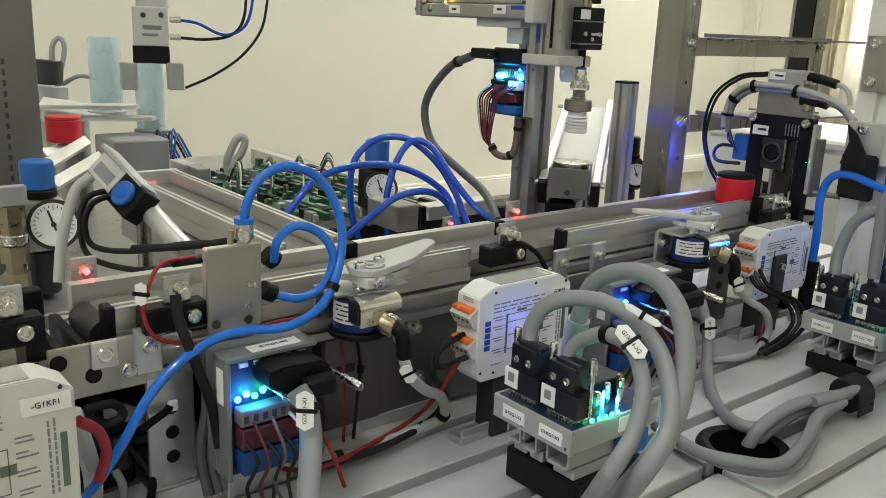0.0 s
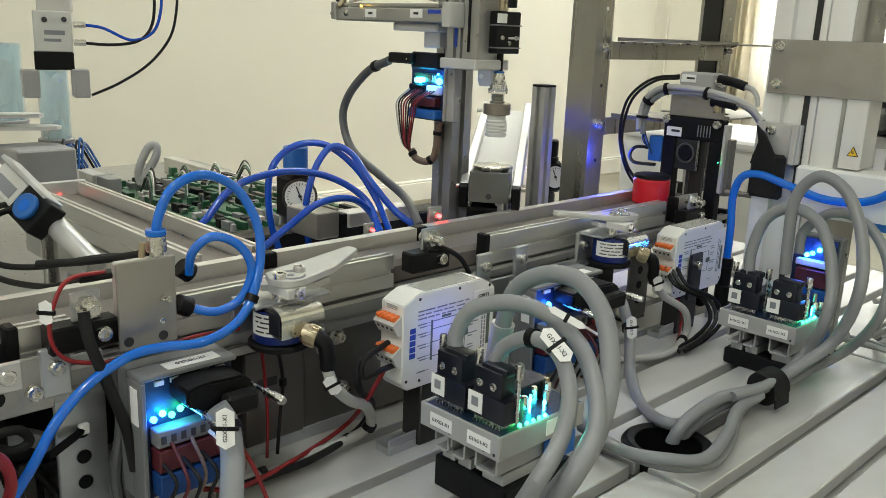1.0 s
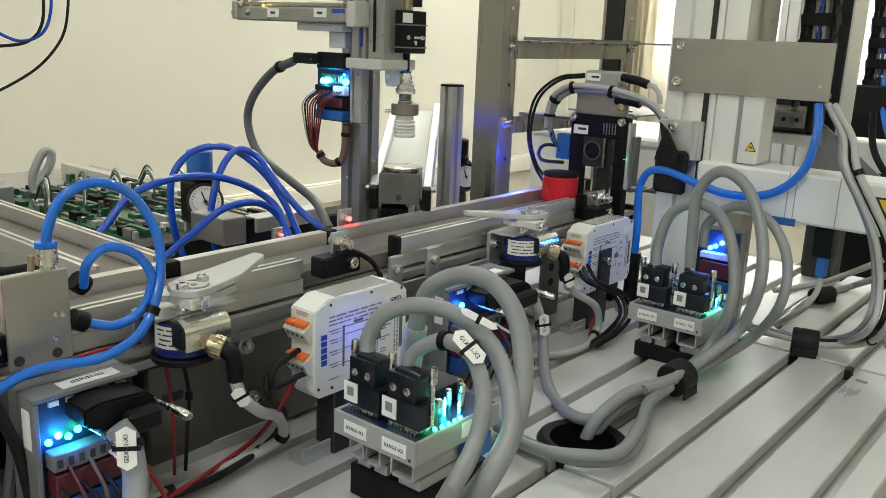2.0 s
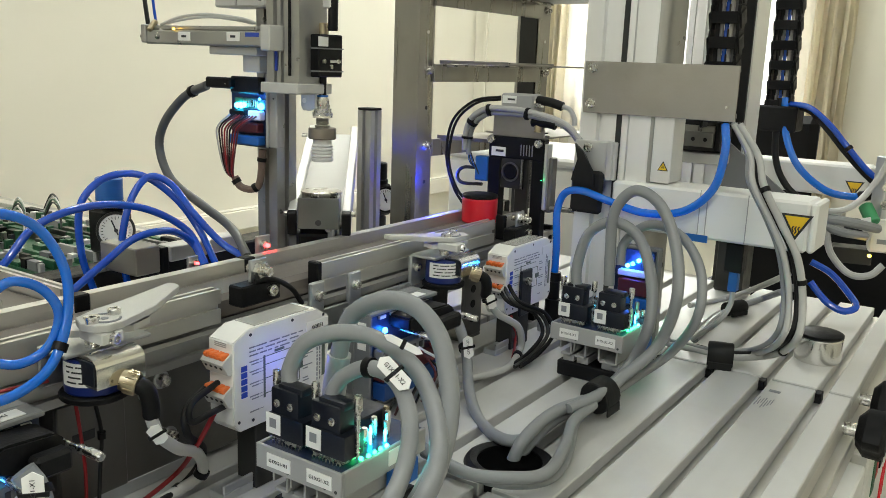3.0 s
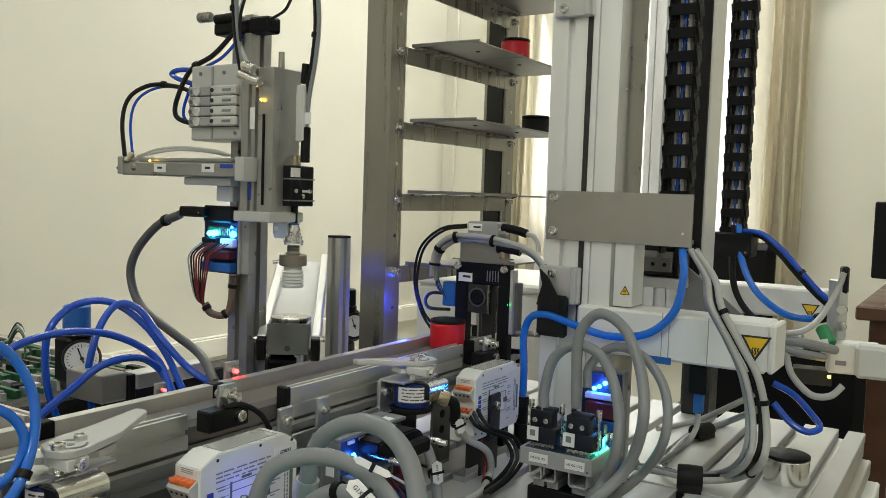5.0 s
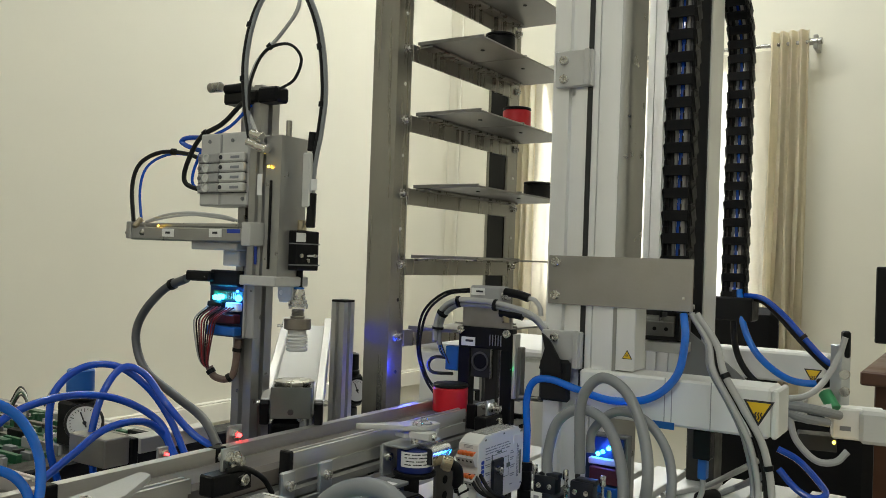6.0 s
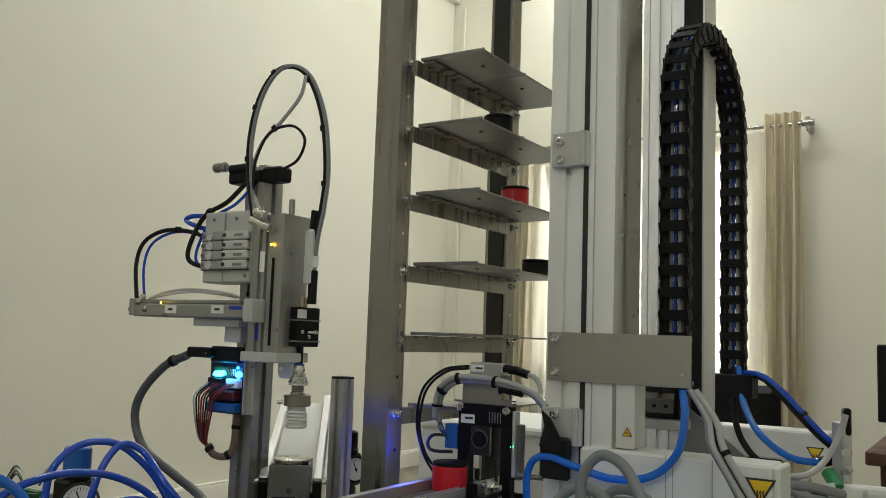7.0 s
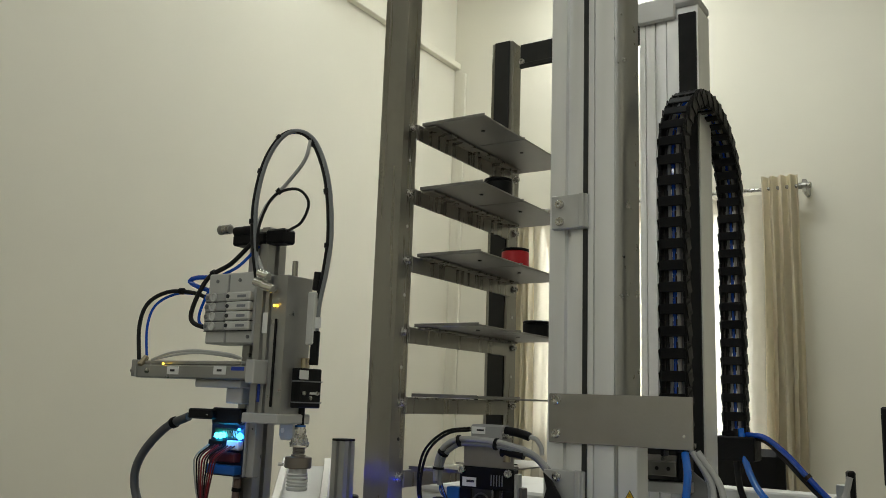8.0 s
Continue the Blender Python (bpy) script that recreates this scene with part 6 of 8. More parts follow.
part("side_fitting", rod(B(), (0.2023, 0.4180, 0.1244), (0.2109, 0.4180, 0.1201), 0.0058, 12, 0.0006), BLACK, vl)
part("side_fitting", rod(B(), (0.2091, 0.4250, 0.1436), (0.2159, 0.4250, 0.1383), 0.006, 12, 0.0006), BLACK, vl)
part("plug", boxes(((0.1500, 0.4220, 0.1442), (0.1735, 0.4320, 0.1475)), bev=0.001), BLACK, vl, "black cable plug")

# ---- fibre sensors on brackets ----


def fibre(px, label, lit=False, led=None):
    c = Vector(px)
    t = thing("light_sensor", label, "sensor", c, group="conveyor light sensors")
    part("holder", boxes(((c.x - 0.022, c.y - 0.010, c.z - 0.019), (c.x + 0.016, c.y + 0.004, c.z - 0.004)), bev=0.0012), BLACK, t, "black sensor holder")
    part("bracket", boxes(((c.x - 0.008, c.y - 0.004, c.z - 0.004), (c.x + 0.008, c.y - 0.0015, c.z + 0.012)), bev=0.0005), ZINC, t)
    part("nut", lathe(B(), c + Vector((0, -0.004, 0.004)), c + Vector((0, -0.0095, 0.004)), [(0, 0.0065), (1, 0.0065)], 6), BOLT, t)
    part("barrel", rod(B(), c + Vector((0, 0.006, 0.004)), c + Vector((0, -0.016, 0.004)), 0.0035, 12, 0.0004), BOLT, t)
    part("screw_head", screw(B(), c + Vector((0.006, -0.010, -0.011)), (0, -1, 0), 0.0042), BOLT, t)
    return t


fibre((0.1534, 0.4280, 0.1271), "threaded light sensor in a black holder on the conveyor")
fibre((0.4095, 0.4280, 0.1286), "threaded light sensor in a black holder beside the guide")
fibre((0.0643, 0.4250, 0.1355), "threaded light sensor in a black holder at the conveyor end")
fibre((0.7875, 0.4250, 0.1166), "threaded light sensor in a black holder near the portal")


def eye_sensor(px, label, d=0.008):
    c = Vector(px)
    t = thing("light_barrier", label, "sensor", c, group="red light barriers")
    part("bracket", boxes(((c.x - d, c.y - 0.001, 0.088), (c.x + d, c.y + 0.002, c.z + d)), bev=0.0006), ZINC, t)
    part("nut", lathe(B(), c + Vector((0, -0.001, 0)), c + Vector((0, -0.005, 0)), [(0, d * 0.62), (1, d * 0.62)], 6), BOLT, t)
    part("lens", lathe(B(), c + Vector((0, -0.005, 0)), c + Vector((0, -0.008, 0)), [(0, d * 0.24), (0.6, d * 0.24), (1, d * 0.1)], 12), LED_R, t, "glowing red lens")
    glow_lamp("red_glow", c + Vector((0, -0.014, 0)), 0.0004, (1, 0.05, 0.03), 0.002)
    return t


eye_sensor((0.4997, 0.5130, 0.1236), "light barrier with a glowing red lens behind the guide")
eye_sensor((0.1284, 0.5130, 0.1238), "light barrier with a glowing red lens behind the conveyor")
eye_sensor((0.4631, 0.5600, 0.1066), "small light barrier with a red lens on a steel bracket", 0.0055)

# ---- hoses and cables ----


def line(name, label, category, pts, r, material, ties=(), seg=12, group=""):
    pts = [Vector(p) for p in pts]
    t = thing(name, label, category, pts[0], group=group)
    part("sheath", tube(B(), pts, r, seg, 8), material, t)
    path = spline(pts, 8)
    for s in ties:
        i = min(len(path) - 2, max(1, int(s * len(path))))
        p, d = path[i], (path[i + 1] - path[i - 1]).normalized()
        part("cable_tie", rod(B(), p - d * 0.0022, p + d * 0.0022, r + 0.0013, 12), BLACK, t)
    return t


def flag(parent_label, p, d, w, h, text, normal):
    """A white cable flag; d is the direction of its writing."""
    d, nrm = Vector(d).normalized(), Vector(normal).normalized()
    p = Vector(p) + nrm * 0.0055
    up = nrm.cross(d)
    t = thing("cable_flag", parent_label, "cable label", p, group="white cable flags")
    m = axes(p, d, up)
    part("card", hull2d(B(), [(-w / 2, 0), (-w * 0.38, -h / 2), (w * 0.38, -h / 2), (w / 2, 0), (w * 0.38, h / 2), (-w * 0.38, h / 2)], m, 0.0008), PAPER, t)
    part("tie", abox(B(), (-0.0012, -h * 0.72, -0.001), (0.0012, h * 0.72, 0.0011), 0.0003, m), BLACK, t)
    if text:
        part("text", letters(text, axes(Vector(p) + nrm * 0.0011, d, up), min(h * 0.6, w * 1.15 / len(text))), INK, t)
    return t


GC = "thick grey control cables"
cam_n = Vector((-0.66, -0.62, 0.42))
line("control_cable", "thick grey control cable arching from a plug down to the table", "cable",
     [(0.3355, 0.3212, 0.0920), (0.3382, 0.3240, 0.1025), (0.3442, 0.3177, 0.1181), (0.3559, 0.3003, 0.1253), (0.3624, 0.2749, 0.1237), (0.3591, 0.2463, 0.1124), (0.3388, 0.2198, 0.0998), (0.3129, 0.2007, 0.0890), (0.2833, 0.1933, 0.0771), (0.3291, 0.2496, 0.0060)], 0.0051, CABLE, (), group=GC)
line("control_cable", "thick grey control cable with a white flag arching to the table", "cable",
     [(0.3349, 0.2885, 0.0894), (0.3372, 0.2900, 0.0962), (0.3404, 0.2842, 0.1067), (0.3434, 0.2684, 0.1147), (0.3394, 0.2466, 0.1132), (0.3229, 0.2251, 0.1018), (0.2989, 0.2108, 0.0888), (0.2695, 0.2024, 0.0773), (0.3156, 0.2591, 0.0060)], 0.0046, CABLE, (0.38,), group=GC)
line("control_cable", "thickest grey control cable bent into a tall loop", "cable",
     [(0.3840, 0.3303, 0.0755), (0.3836, 0.3262, 0.0968), (0.3869, 0.3194, 0.1234), (0.3901, 0.2973, 0.1381), (0.3902, 0.2715, 0.1386), (0.3825, 0.2477, 0.1245), (0.3575, 0.2238, 0.1037), (0.3274, 0.2080, 0.0881), (0.2938, 0.1983, 0.0774), (0.3283, 0.2534, 0.0080)], 0.0058, CABLE, (), group=GC)
line("clear_sleeve", "translucent grey sleeve over a cable end", "cable", [(0.3832, 0.3297, 0.0678), (0.3849, 0.3290, 0.0838), (0.3845, 0.3262, 0.0986)], 0.0078, CABLE_L)
flag("white cable flag with printed code on a grey cable", Vector((0.3371, 0.2472, 0.1178)), Vector((0.3359, 0.2392, 0.1138)) - Vector((0.3382, 0.2554, 0.1222)), 0.025, 0.0085, "G1XG1-X2", cam_n)
flag("white cable flag seen edge-on on a grey cable", Vector((0.3575, 0.2568, 0.1265)), Vector((0.3627, 0.2472, 0.1223)) - Vector((0.3522, 0.2667, 0.1320)), 0.024, 0.004, "", cam_n)
line("control_cable", "grey control cable hanging from a conveyor sensor to the cable hole", "cable",
     [(0.6110, 0.4000, 0.0601), (0.6193, 0.3900, 0.0534), (0.5991, 0.3650, 0.0331), (0.5667, 0.3400, 0.0128), (0.5450, 0.3150, 0.0003), (0.5128, 0.2745, 0.0080), (0.5325, 0.2612, 0.0080), (0.5891, 0.2595, 0.0120), (0.6207, 0.2491, 0.0160)], 0.0048, CABLE, (0.24,), group=GC)
flag("white cable flag with printed code on a hanging cable", Vector((0.5871, 0.3570, 0.0422)), Vector((0.5895, 0.3600, 0.0520)) - Vector((0.5945, 0.3600, 0.0279)), 0.022, 0.0085, "G1XG1-X1", cam_n)
# cables from the far plugs come down to the black wrap and on into the grommet
line("control_cable", "thick grey control cable looping from the far plugs through the wrap", "cable",
     [(0.6871, 0.2731, 0.0933), (0.6877, 0.2746, 0.1213), (0.6897, 0.2744, 0.1592), (0.6888, 0.2565, 0.1799), (0.6852, 0.2316, 0.1700), (0.6748, 0.2117, 0.1381), (0.6577, 0.2016, 0.1000), (0.6680, 0.2169, 0.0550), (0.6433, 0.2350, 0.0300), (0.6036, 0.2422, 0.0220), (0.5560, 0.2538, 0.0220), (0.5134, 0.2563, 0.0160), (0.5018, 0.2601, 0.0000), (0.5075, 0.2660, -0.0200)], 0.0049, CABLE, (), group=GC)
line("control_cable", "thick grey control cable looping from the far plugs through the wrap", "cable",
     [(0.6863, 0.3042, 0.0853), (0.6906, 0.3067, 0.1053), (0.6946, 0.2996, 0.1347), (0.6950, 0.2774, 0.1490), (0.6917, 0.2516, 0.1395), (0.6800, 0.2330, 0.1094), (0.6619, 0.2240, 0.0752), (0.6730, 0.2421, 0.0300), (0.6140, 0.2488, 0.0140), (0.5613, 0.2559, 0.0140), (0.5242, 0.2578, 0.0080), (0.5116, 0.2607, -0.0040), (0.5115, 0.2610, -0.0200)], 0.0049, CABLE, (), group=GC)
line("control_cable", "grey control cable making a wide loop behind the others", "cable",
     [(0.7014, 0.2697, 0.1094), (0.7060, 0.2696, 0.1294), (0.7069, 0.2479, 0.1487), (0.7049, 0.2186, 0.1432), (0.6955, 0.1959, 0.1176), (0.6775, 0.1890, 0.0834), (0.7027, 0.2154, 0.0400), (0.6768, 0.2373, 0.0180), (0.6218, 0.2469, 0.0100), (0.5791, 0.2470, 0.0080), (0.5242, 0.2275, 0.0080), (0.4813, 0.2192, 0.0080), (0.4568, 0.2363, 0.0080), (0.4513, 0.2665, 0.0080), (0.4588, 0.3098, 0.0080)], 0.0042, CABLE, (), group=GC)
line("control_cable", "grey control cable lying along the table to the cable hole", "cable",
     [(0.4767, 0.3490, 0.0080), (0.4476, 0.2973, 0.0160), (0.4369, 0.2621, 0.0160), (0.4460, 0.2328, 0.0180), (0.4661, 0.2163, 0.0180), (0.5118, 0.2244, 0.0180), (0.5563, 0.2392, 0.0180), (0.5914, 0.2389, 0.0200)], 0.0042, CABLE, (), group=GC)
line("control_cable", "grey control cable from the sensor cable into the wrap", "cable",
     [(0.5619, 0.2468, 0.0240), (0.5966, 0.2388, 0.0260), (0.6549, 0.2401, 0.0260), (0.6610, 0.2346, 0.0300), (0.7339, 0.2319, 0.0400)], 0.0040, CABLE, (), group=GC)


def wrap(c, axis, r, L, label):
    c, a = Vector(c), Vector(axis).normalized()
    t = thing("cable_wrap", label, "cable wrap", c, group="black cable wraps")
    part("band", lathe(B(), c - a * L / 2, c + a * L / 2, [(0, r * 0.93), (0.06, r), (0.5, r * 1.03), (0.94, r), (1, r * 0.93)], 18), BLACKR, t)
    s = a.cross(Vector((0, 0, 1))).normalized()
    part("tab", abox(B(), (-L * 0.46, -0.0009, -r * 0.1), (L * 0.46, 0.0009, r * 0.5), 0.0006, axes(c + s * r * 0.93 - Vector((0, 0, r * 0.45)), a, s)), BLACKR, t)


wrap(Vector((0.6165, 0.2440, 0.0190)), Vector((0.0400, -0.0060, 0.0050)), 0.0138, 0.020, "black hook-and-loop wrap round grey cables")
wrap(Vector((0.8063, 0.2011, 0.0120)), Vector((0.8198, 0.1749, 0.0120)) - Vector((0.8030, 0.2309, 0.0120)), 0.0125, 0.024, "black hook-and-loop wrap on the cable bundle")
wrap(Vector((0.9960, 0.2406, 0.0100)), Vector((1.0229, 0.2281, 0.0100)) - Vector((0.9605, 0.2566, 0.0100)), 0.0085, 0.030, "black hook-and-loop wrap on cables behind the tower")
RB = "lines to the tower"
for k, (mt, r) in enumerate(((CABLE_L, 0.0032), (BLACKR, 0.0024), (CABLE_L, 0.0027), (CABLE, 0.0024))):
    o = Vector((0.004 * (k % 2) - 0.002, 0.0055 * (k - 1.5), 0.002 * (k % 2)))
    line("tower_cable", ("light grey", "black", "light grey", "grey")[k] + " cable rising from the table to the tower plate", "cable",
         [Vector((0.8174, 0.2590, 0.0080)) + o, Vector((0.8144, 0.2316, 0.0100)) + o, Vector((0.8069, 0.2005, 0.0120)) + o, Vector((0.8301, 0.1693, 0.0140)) + o,
          Vector((0.7289, 0.1286, 0.0632)) + o, Vector((0.7467, 0.1296, 0.0909)) + o, Vector((0.7484, 0.1384, 0.1294)) + o, Vector((0.7453, 0.1537, 0.1599)) + o * 0.8, Vector((0.7453, 0.1708, 0.1891)) + o * 0.8, Vector((0.7648, 0.1816, 0.2119)) + o * 0.6, Vector((0.7673, 0.1992, 0.2377)) + o * 0.4], r, mt,
         (0.35, 0.55, 0.78) if k == 0 else (), group=RB)
line("air_hose", "blue air hose curving below the tower plate", "hose",
     [(0.8150, 0.2221, 0.2332), (0.8000, 0.2157, 0.2091), (0.7950, 0.2217, 0.1744), (0.7950, 0.2475, 0.1501), (0.7950, 0.2868, 0.1434), (0.7970, 0.3274, 0.1507), (0.7980, 0.3566, 0.1572), (0.8000, 0.3766, 0.1523), (0.8000, 0.3844, 0.1314), (0.8000, 0.3826, 0.0980), (0.8000, 0.3826, 0.0600)], 0.0040, HOSE_L, group="blue air hoses")
hf = thing("hose_fitting", "black elbow fitting taking the blue hose to the table", "fitting", (0.80, 0.3826, 0))
part("body", lathe(B(), (0.80, 0.3826, 0.0), (0.80, 0.3826, 0.066), [(0, 0.0085), (0.55, 0.0085), (0.56, 0.0065), (0.85, 0.0065), (0.86, 0.0074), (1, 0.0068)], 16), BLACK, hf)
part("base", boxes(((0.788, 0.371, 0.0), (0.812, 0.394, 0.010)), bev=0.001), ZINC, hf)
sv = thing("cable_strap", "black hook-and-loop strap round the tower", "strap", (0.806, 0.36, 0.15))
part("band", boxes(((0.8060, 0.3703, 0.1343), (0.7980, 0.3357, 0.1786)), bev=0.003), BLACKR, sv)
part("loose_end", hull2d(B(), [(0, 0), (0.026, -0.004), (0.024, 0.010), (0.012, 0.030), (0.002, 0.038), (0.006, 0.022)], axes((0.7970, 0.3685, 0.1678), (0, -1, 0), (0, 0, 1)), 0.003), BLACKR, sv)
dt = thing("sensor_plug", "black and blue sensor plug hanging under the white slide", "plug", (0.8300, 0.2033, 0.0974))
part("head", boxes(((0.8320, 0.1925, 0.0931), (0.8150, 0.2097, 0.1214)), bev=0.001), BLACK, dt)
part("blue_body", boxes(((0.8280, 0.1963, 0.0732), (0.8180, 0.2050, 0.0947)), bev=0.001), BLUE, dt)
part("tail", tube(B(), [(0.8220, 0.2004, 0.0765), (0.8220, 0.2013, 0.0591), (0.8200, 0.2109, 0.0402), (0.8562, 0.2451, 0.0060)], 0.0028, 8), CABLE_L, dt)
line("chain_hose", "blue hose hanging from the cable chain", "hose", [(1.0800, 0.2308, 0.2545), (1.0700, 0.2229, 0.2133), (1.0600, 0.2028, 0.1773), (1.0500, 0.1668, 0.1529), (1.0500, 0.1322, 0.1499), (1.0500, 0.1086, 0.1570)], 0.0042, HOSE_L, group="blue air hoses")
line("chain_hose", "blue and black lines bending from the cable chain", "hose", [(1.0800, 0.2235, 0.2479), (1.0700, 0.1998, 0.2452), (1.0600, 0.1739, 0.2273), (1.0500, 0.1518, 0.2059), (1.0500, 0.1285, 0.1814), (1.0500, 0.1125, 0.1698)], 0.0034, HOSE, (0.62,), group="blue air hoses")
line("chain_cable", "black cable bending from the cable chain", "cable", [(1.0850, 0.2244, 0.2449), (1.0750, 0.2005, 0.2409), (1.0650, 0.1777, 0.2221), (1.0550, 0.1553, 0.2000), (1.0550, 0.1319, 0.1767), (1.0550, 0.1158, 0.1637)], 0.0030, BLACKR)
line("chain_cable", "black cable hanging behind the tower", "cable", [(1.0800, 0.2362, 0.2543), (1.0800, 0.2363, 0.2048), (1.0800, 0.2307, 0.1732), (1.0800, 0.2167, 0.1496), (1.0800, 0.1973, 0.1340)], 0.0040, BLACKR)

# blue hoses in front of the conveyor
BH = "blue air hoses"
line("air_hose", "bright blue hose looping from the valve to the table", "hose",
     [(0.1923, 0.4180, 0.1639), (0.1931, 0.4170, 0.1764), (0.2016, 0.4150, 0.1925), (0.2194, 0.4120, 0.1986), (0.2393, 0.4100, 0.1880), (0.2496, 0.4050, 0.1642), (0.2456, 0.4000, 0.1374), (0.2307, 0.3950, 0.1160), (0.2050, 0.3900, 0.1089), (0.1829, 0.3960, 0.1089), (0.1654, 0.3990, 0.1071), (0.1441, 0.4000, 0.0973), (0.1261, 0.4000, 0.0816), (0.1113, 0.4000, 0.0591), (0.0963, 0.3980, 0.0413), (0.0717, 0.3550, 0.0535)], 0.0028, HOSE_L, (0.43,), group=BH)
line("air_hose", "bright blue hose making a small loop at the valve plate", "hose",
     [(0.2117, 0.4200, 0.1402), (0.2122, 0.4150, 0.1542), (0.2220, 0.4100, 0.1628), (0.2363, 0.4060, 0.1567), (0.2433, 0.4030, 0.1423), (0.2375, 0.4050, 0.1247), (0.2238, 0.4100, 0.1173), (0.2094, 0.4160, 0.1209)], 0.0027, HOSE_L, (), group=BH)
for pts in (
    [(0.3021, 0.6200, 0.0994), (0.3321, 0.6200, 0.1185), (0.3603, 0.6200, 0.1447), (0.4078, 0.6200, 0.1545), (0.4596, 0.6200, 0.1466), (0.4979, 0.6100, 0.1230), (0.4940, 0.5800, 0.0956)],
    [(0.4363, 0.6600, 0.0622), (0.4236, 0.6600, 0.1039), (0.4248, 0.6600, 0.1484), (0.4505, 0.6600, 0.1700), (0.4808, 0.6500, 0.1709), (0.5017, 0.6300, 0.1505), (0.5123, 0.6100, 0.1217), (0.5055, 0.5800, 0.0943)],
    [(0.4549, 0.6400, 0.0731), (0.4504, 0.6400, 0.1107), (0.4606, 0.6400, 0.1489), (0.4803, 0.6400, 0.1700), (0.4975, 0.6300, 0.1637), (0.4995, 0.6000, 0.1386), (0.5129, 0.5800, 0.1131), (0.5198, 0.5500, 0.1000)],
    [(0.3718, 0.6000, 0.0900), (0.4047, 0.6000, 0.1096), (0.4358, 0.6000, 0.1261), (0.4723, 0.6000, 0.1271), (0.4976, 0.6000, 0.1108), (0.4912, 0.5800, 0.0948)]):
    line("air_hose", "deep blue air hose arching behind the conveyor", "hose", pts, 0.0033, HOSE, (), group=BH)
line("control_cable", "grey cable curving from the arm's board down behind the conveyor", "cable",
     [(0.5300, 0.6153, 0.2533), (0.5300, 0.6468, 0.2413), (0.5300, 0.6773, 0.2149), (0.5300, 0.6859, 0.1893), (0.5300, 0.6692, 0.1600), (0.5300, 0.6243, 0.1401), (0.5300, 0.5855, 0.1233), (0.4978, 0.5300, 0.1103)], 0.0042, CABLE_D, (0.1,), group=GC)
# lines arching over the arm
for k, (mt, r) in enumerate(((BLACKR, 0.0021), (HOSE, 0.0012), (CABLE, 0.0020))):
    o = Vector((0.0035 * (k == 1), (0, 0.0020, -0.0036)[k], 0))
    line("arm_line", ("black lead", "blue hose", "grey lead")[k] + " arching over the pick-and-place arm", "cable",
         [Vector(p) + o for p in ((0.5300, 0.5390, 0.3816), (0.5300, 0.5476, 0.4199), (0.5300, 0.5497, 0.4584), (0.5350, 0.5455, 0.4981), (0.5400, 0.5318, 0.5230), (0.5450, 0.5150, 0.5283), (0.5480, 0.4953, 0.5147), (0.5500, 0.4791, 0.4776), (0.5500, 0.4715, 0.4286), (0.5500, 0.4743, 0.3919), (0.5500, 0.4811, 0.3557), (0.5500, 0.4827, 0.3042))], r, mt,
         (0.14, 0.25, 0.36, 0.55, 0.66, 0.76) if k == 0 else (), 8, group="lines over the arm")
line("arm_line", "grey and blue line looping back under the arch", "cable", [(0.5450, 0.4963, 0.5168), (0.5420, 0.4992, 0.4970), (0.5400, 0.5171, 0.4766), (0.5350, 0.5393, 0.4530), (0.5320, 0.5459, 0.4201), (0.5300, 0.5327, 0.3920), (0.5280, 0.5111, 0.3697)], 0.0018, CABLE_L, (0.4,), 8)
line("arm_line", "thin black lead looping above the arm", "cable", [(0.5300, 0.5414, 0.4086), (0.5300, 0.5402, 0.4356), (0.5350, 0.5293, 0.4630), (0.5400, 0.5058, 0.4689), (0.5450, 0.4939, 0.4563), (0.5450, 0.5008, 0.4380), (0.5450, 0.5179, 0.4302)], 0.0014, BLACKR, (), 8)
for k, mt in ((0, BLACKR), (1, HOSE)):
    o = Vector((0.004 * k, -0.007 * k, -0.002 * k))
    line("arm_hose", ("black", "blue")[k] + " hose bending to the arm's end fitting", "hose", [Vector(p) + o for p in ((0.5450, 0.6141, 0.3672), (0.5400, 0.6337, 0.3746), (0.5350, 0.6658, 0.3764), (0.5300, 0.6903, 0.3650), (0.5250, 0.6942, 0.3413), (0.5180, 0.6804, 0.3037))], 0.0021 - 0.0007 * k, mt, (0.3,) if k == 0 else (), 8, group="arm hoses")
    line("arm_hose", ("black", "blue")[k] + " hose bending round the valve terminal", "hose", [Vector(p) + o for p in ((0.5450, 0.5649, 0.4209), (0.5400, 0.5848, 0.4018), (0.5350, 0.6094, 0.3883), (0.5300, 0.6212, 0.3628), (0.5300, 0.6233, 0.3462), (0.5350, 0.6122, 0.3398), (0.5400, 0.5996, 0.3411))], 0.0023 - 0.0008 * k, mt, (0.3,) if k == 0 else (), 8, group="arm hoses")
line("arm_hose", "blue hose curling at the valve terminal", "hose", [(0.5400, 0.6046, 0.3887), (0.5400, 0.6313, 0.3900), (0.5400, 0.6417, 0.3864), (0.5400, 0.6262, 0.3800), (0.5400, 0.6031, 0.3746)], 0.0024, HOSE, (), 8)
sp2 = thing("inline_sensor", "slim grey inline sensor with black plugs beside the arm", "sensor", (0.5500, 0.4829, 0.3247))
part("body", boxes(((0.5530, 0.4786, 0.3223), (0.5450, 0.4881, 0.3709)), bev=0.0012), LGREY, sp2)
part("upper_plug", rod(B(), (0.5500, 0.4824, 0.3724), (0.5500, 0.4809, 0.3896), 0.0038, 12, 0.0006), BLACK, sp2)
part("lower_plug", rod(B(), (0.5500, 0.4800, 0.3042), (0.5500, 0.4796, 0.3349), 0.0042, 12, 0.0006), BLACK, sp2)
part("tag", card(B(), axes((0.5445, 0.4727, 0.3420), (0, -1, 0), (0, 0, 1)), 0.007, 0.010), PAPER, sp2)

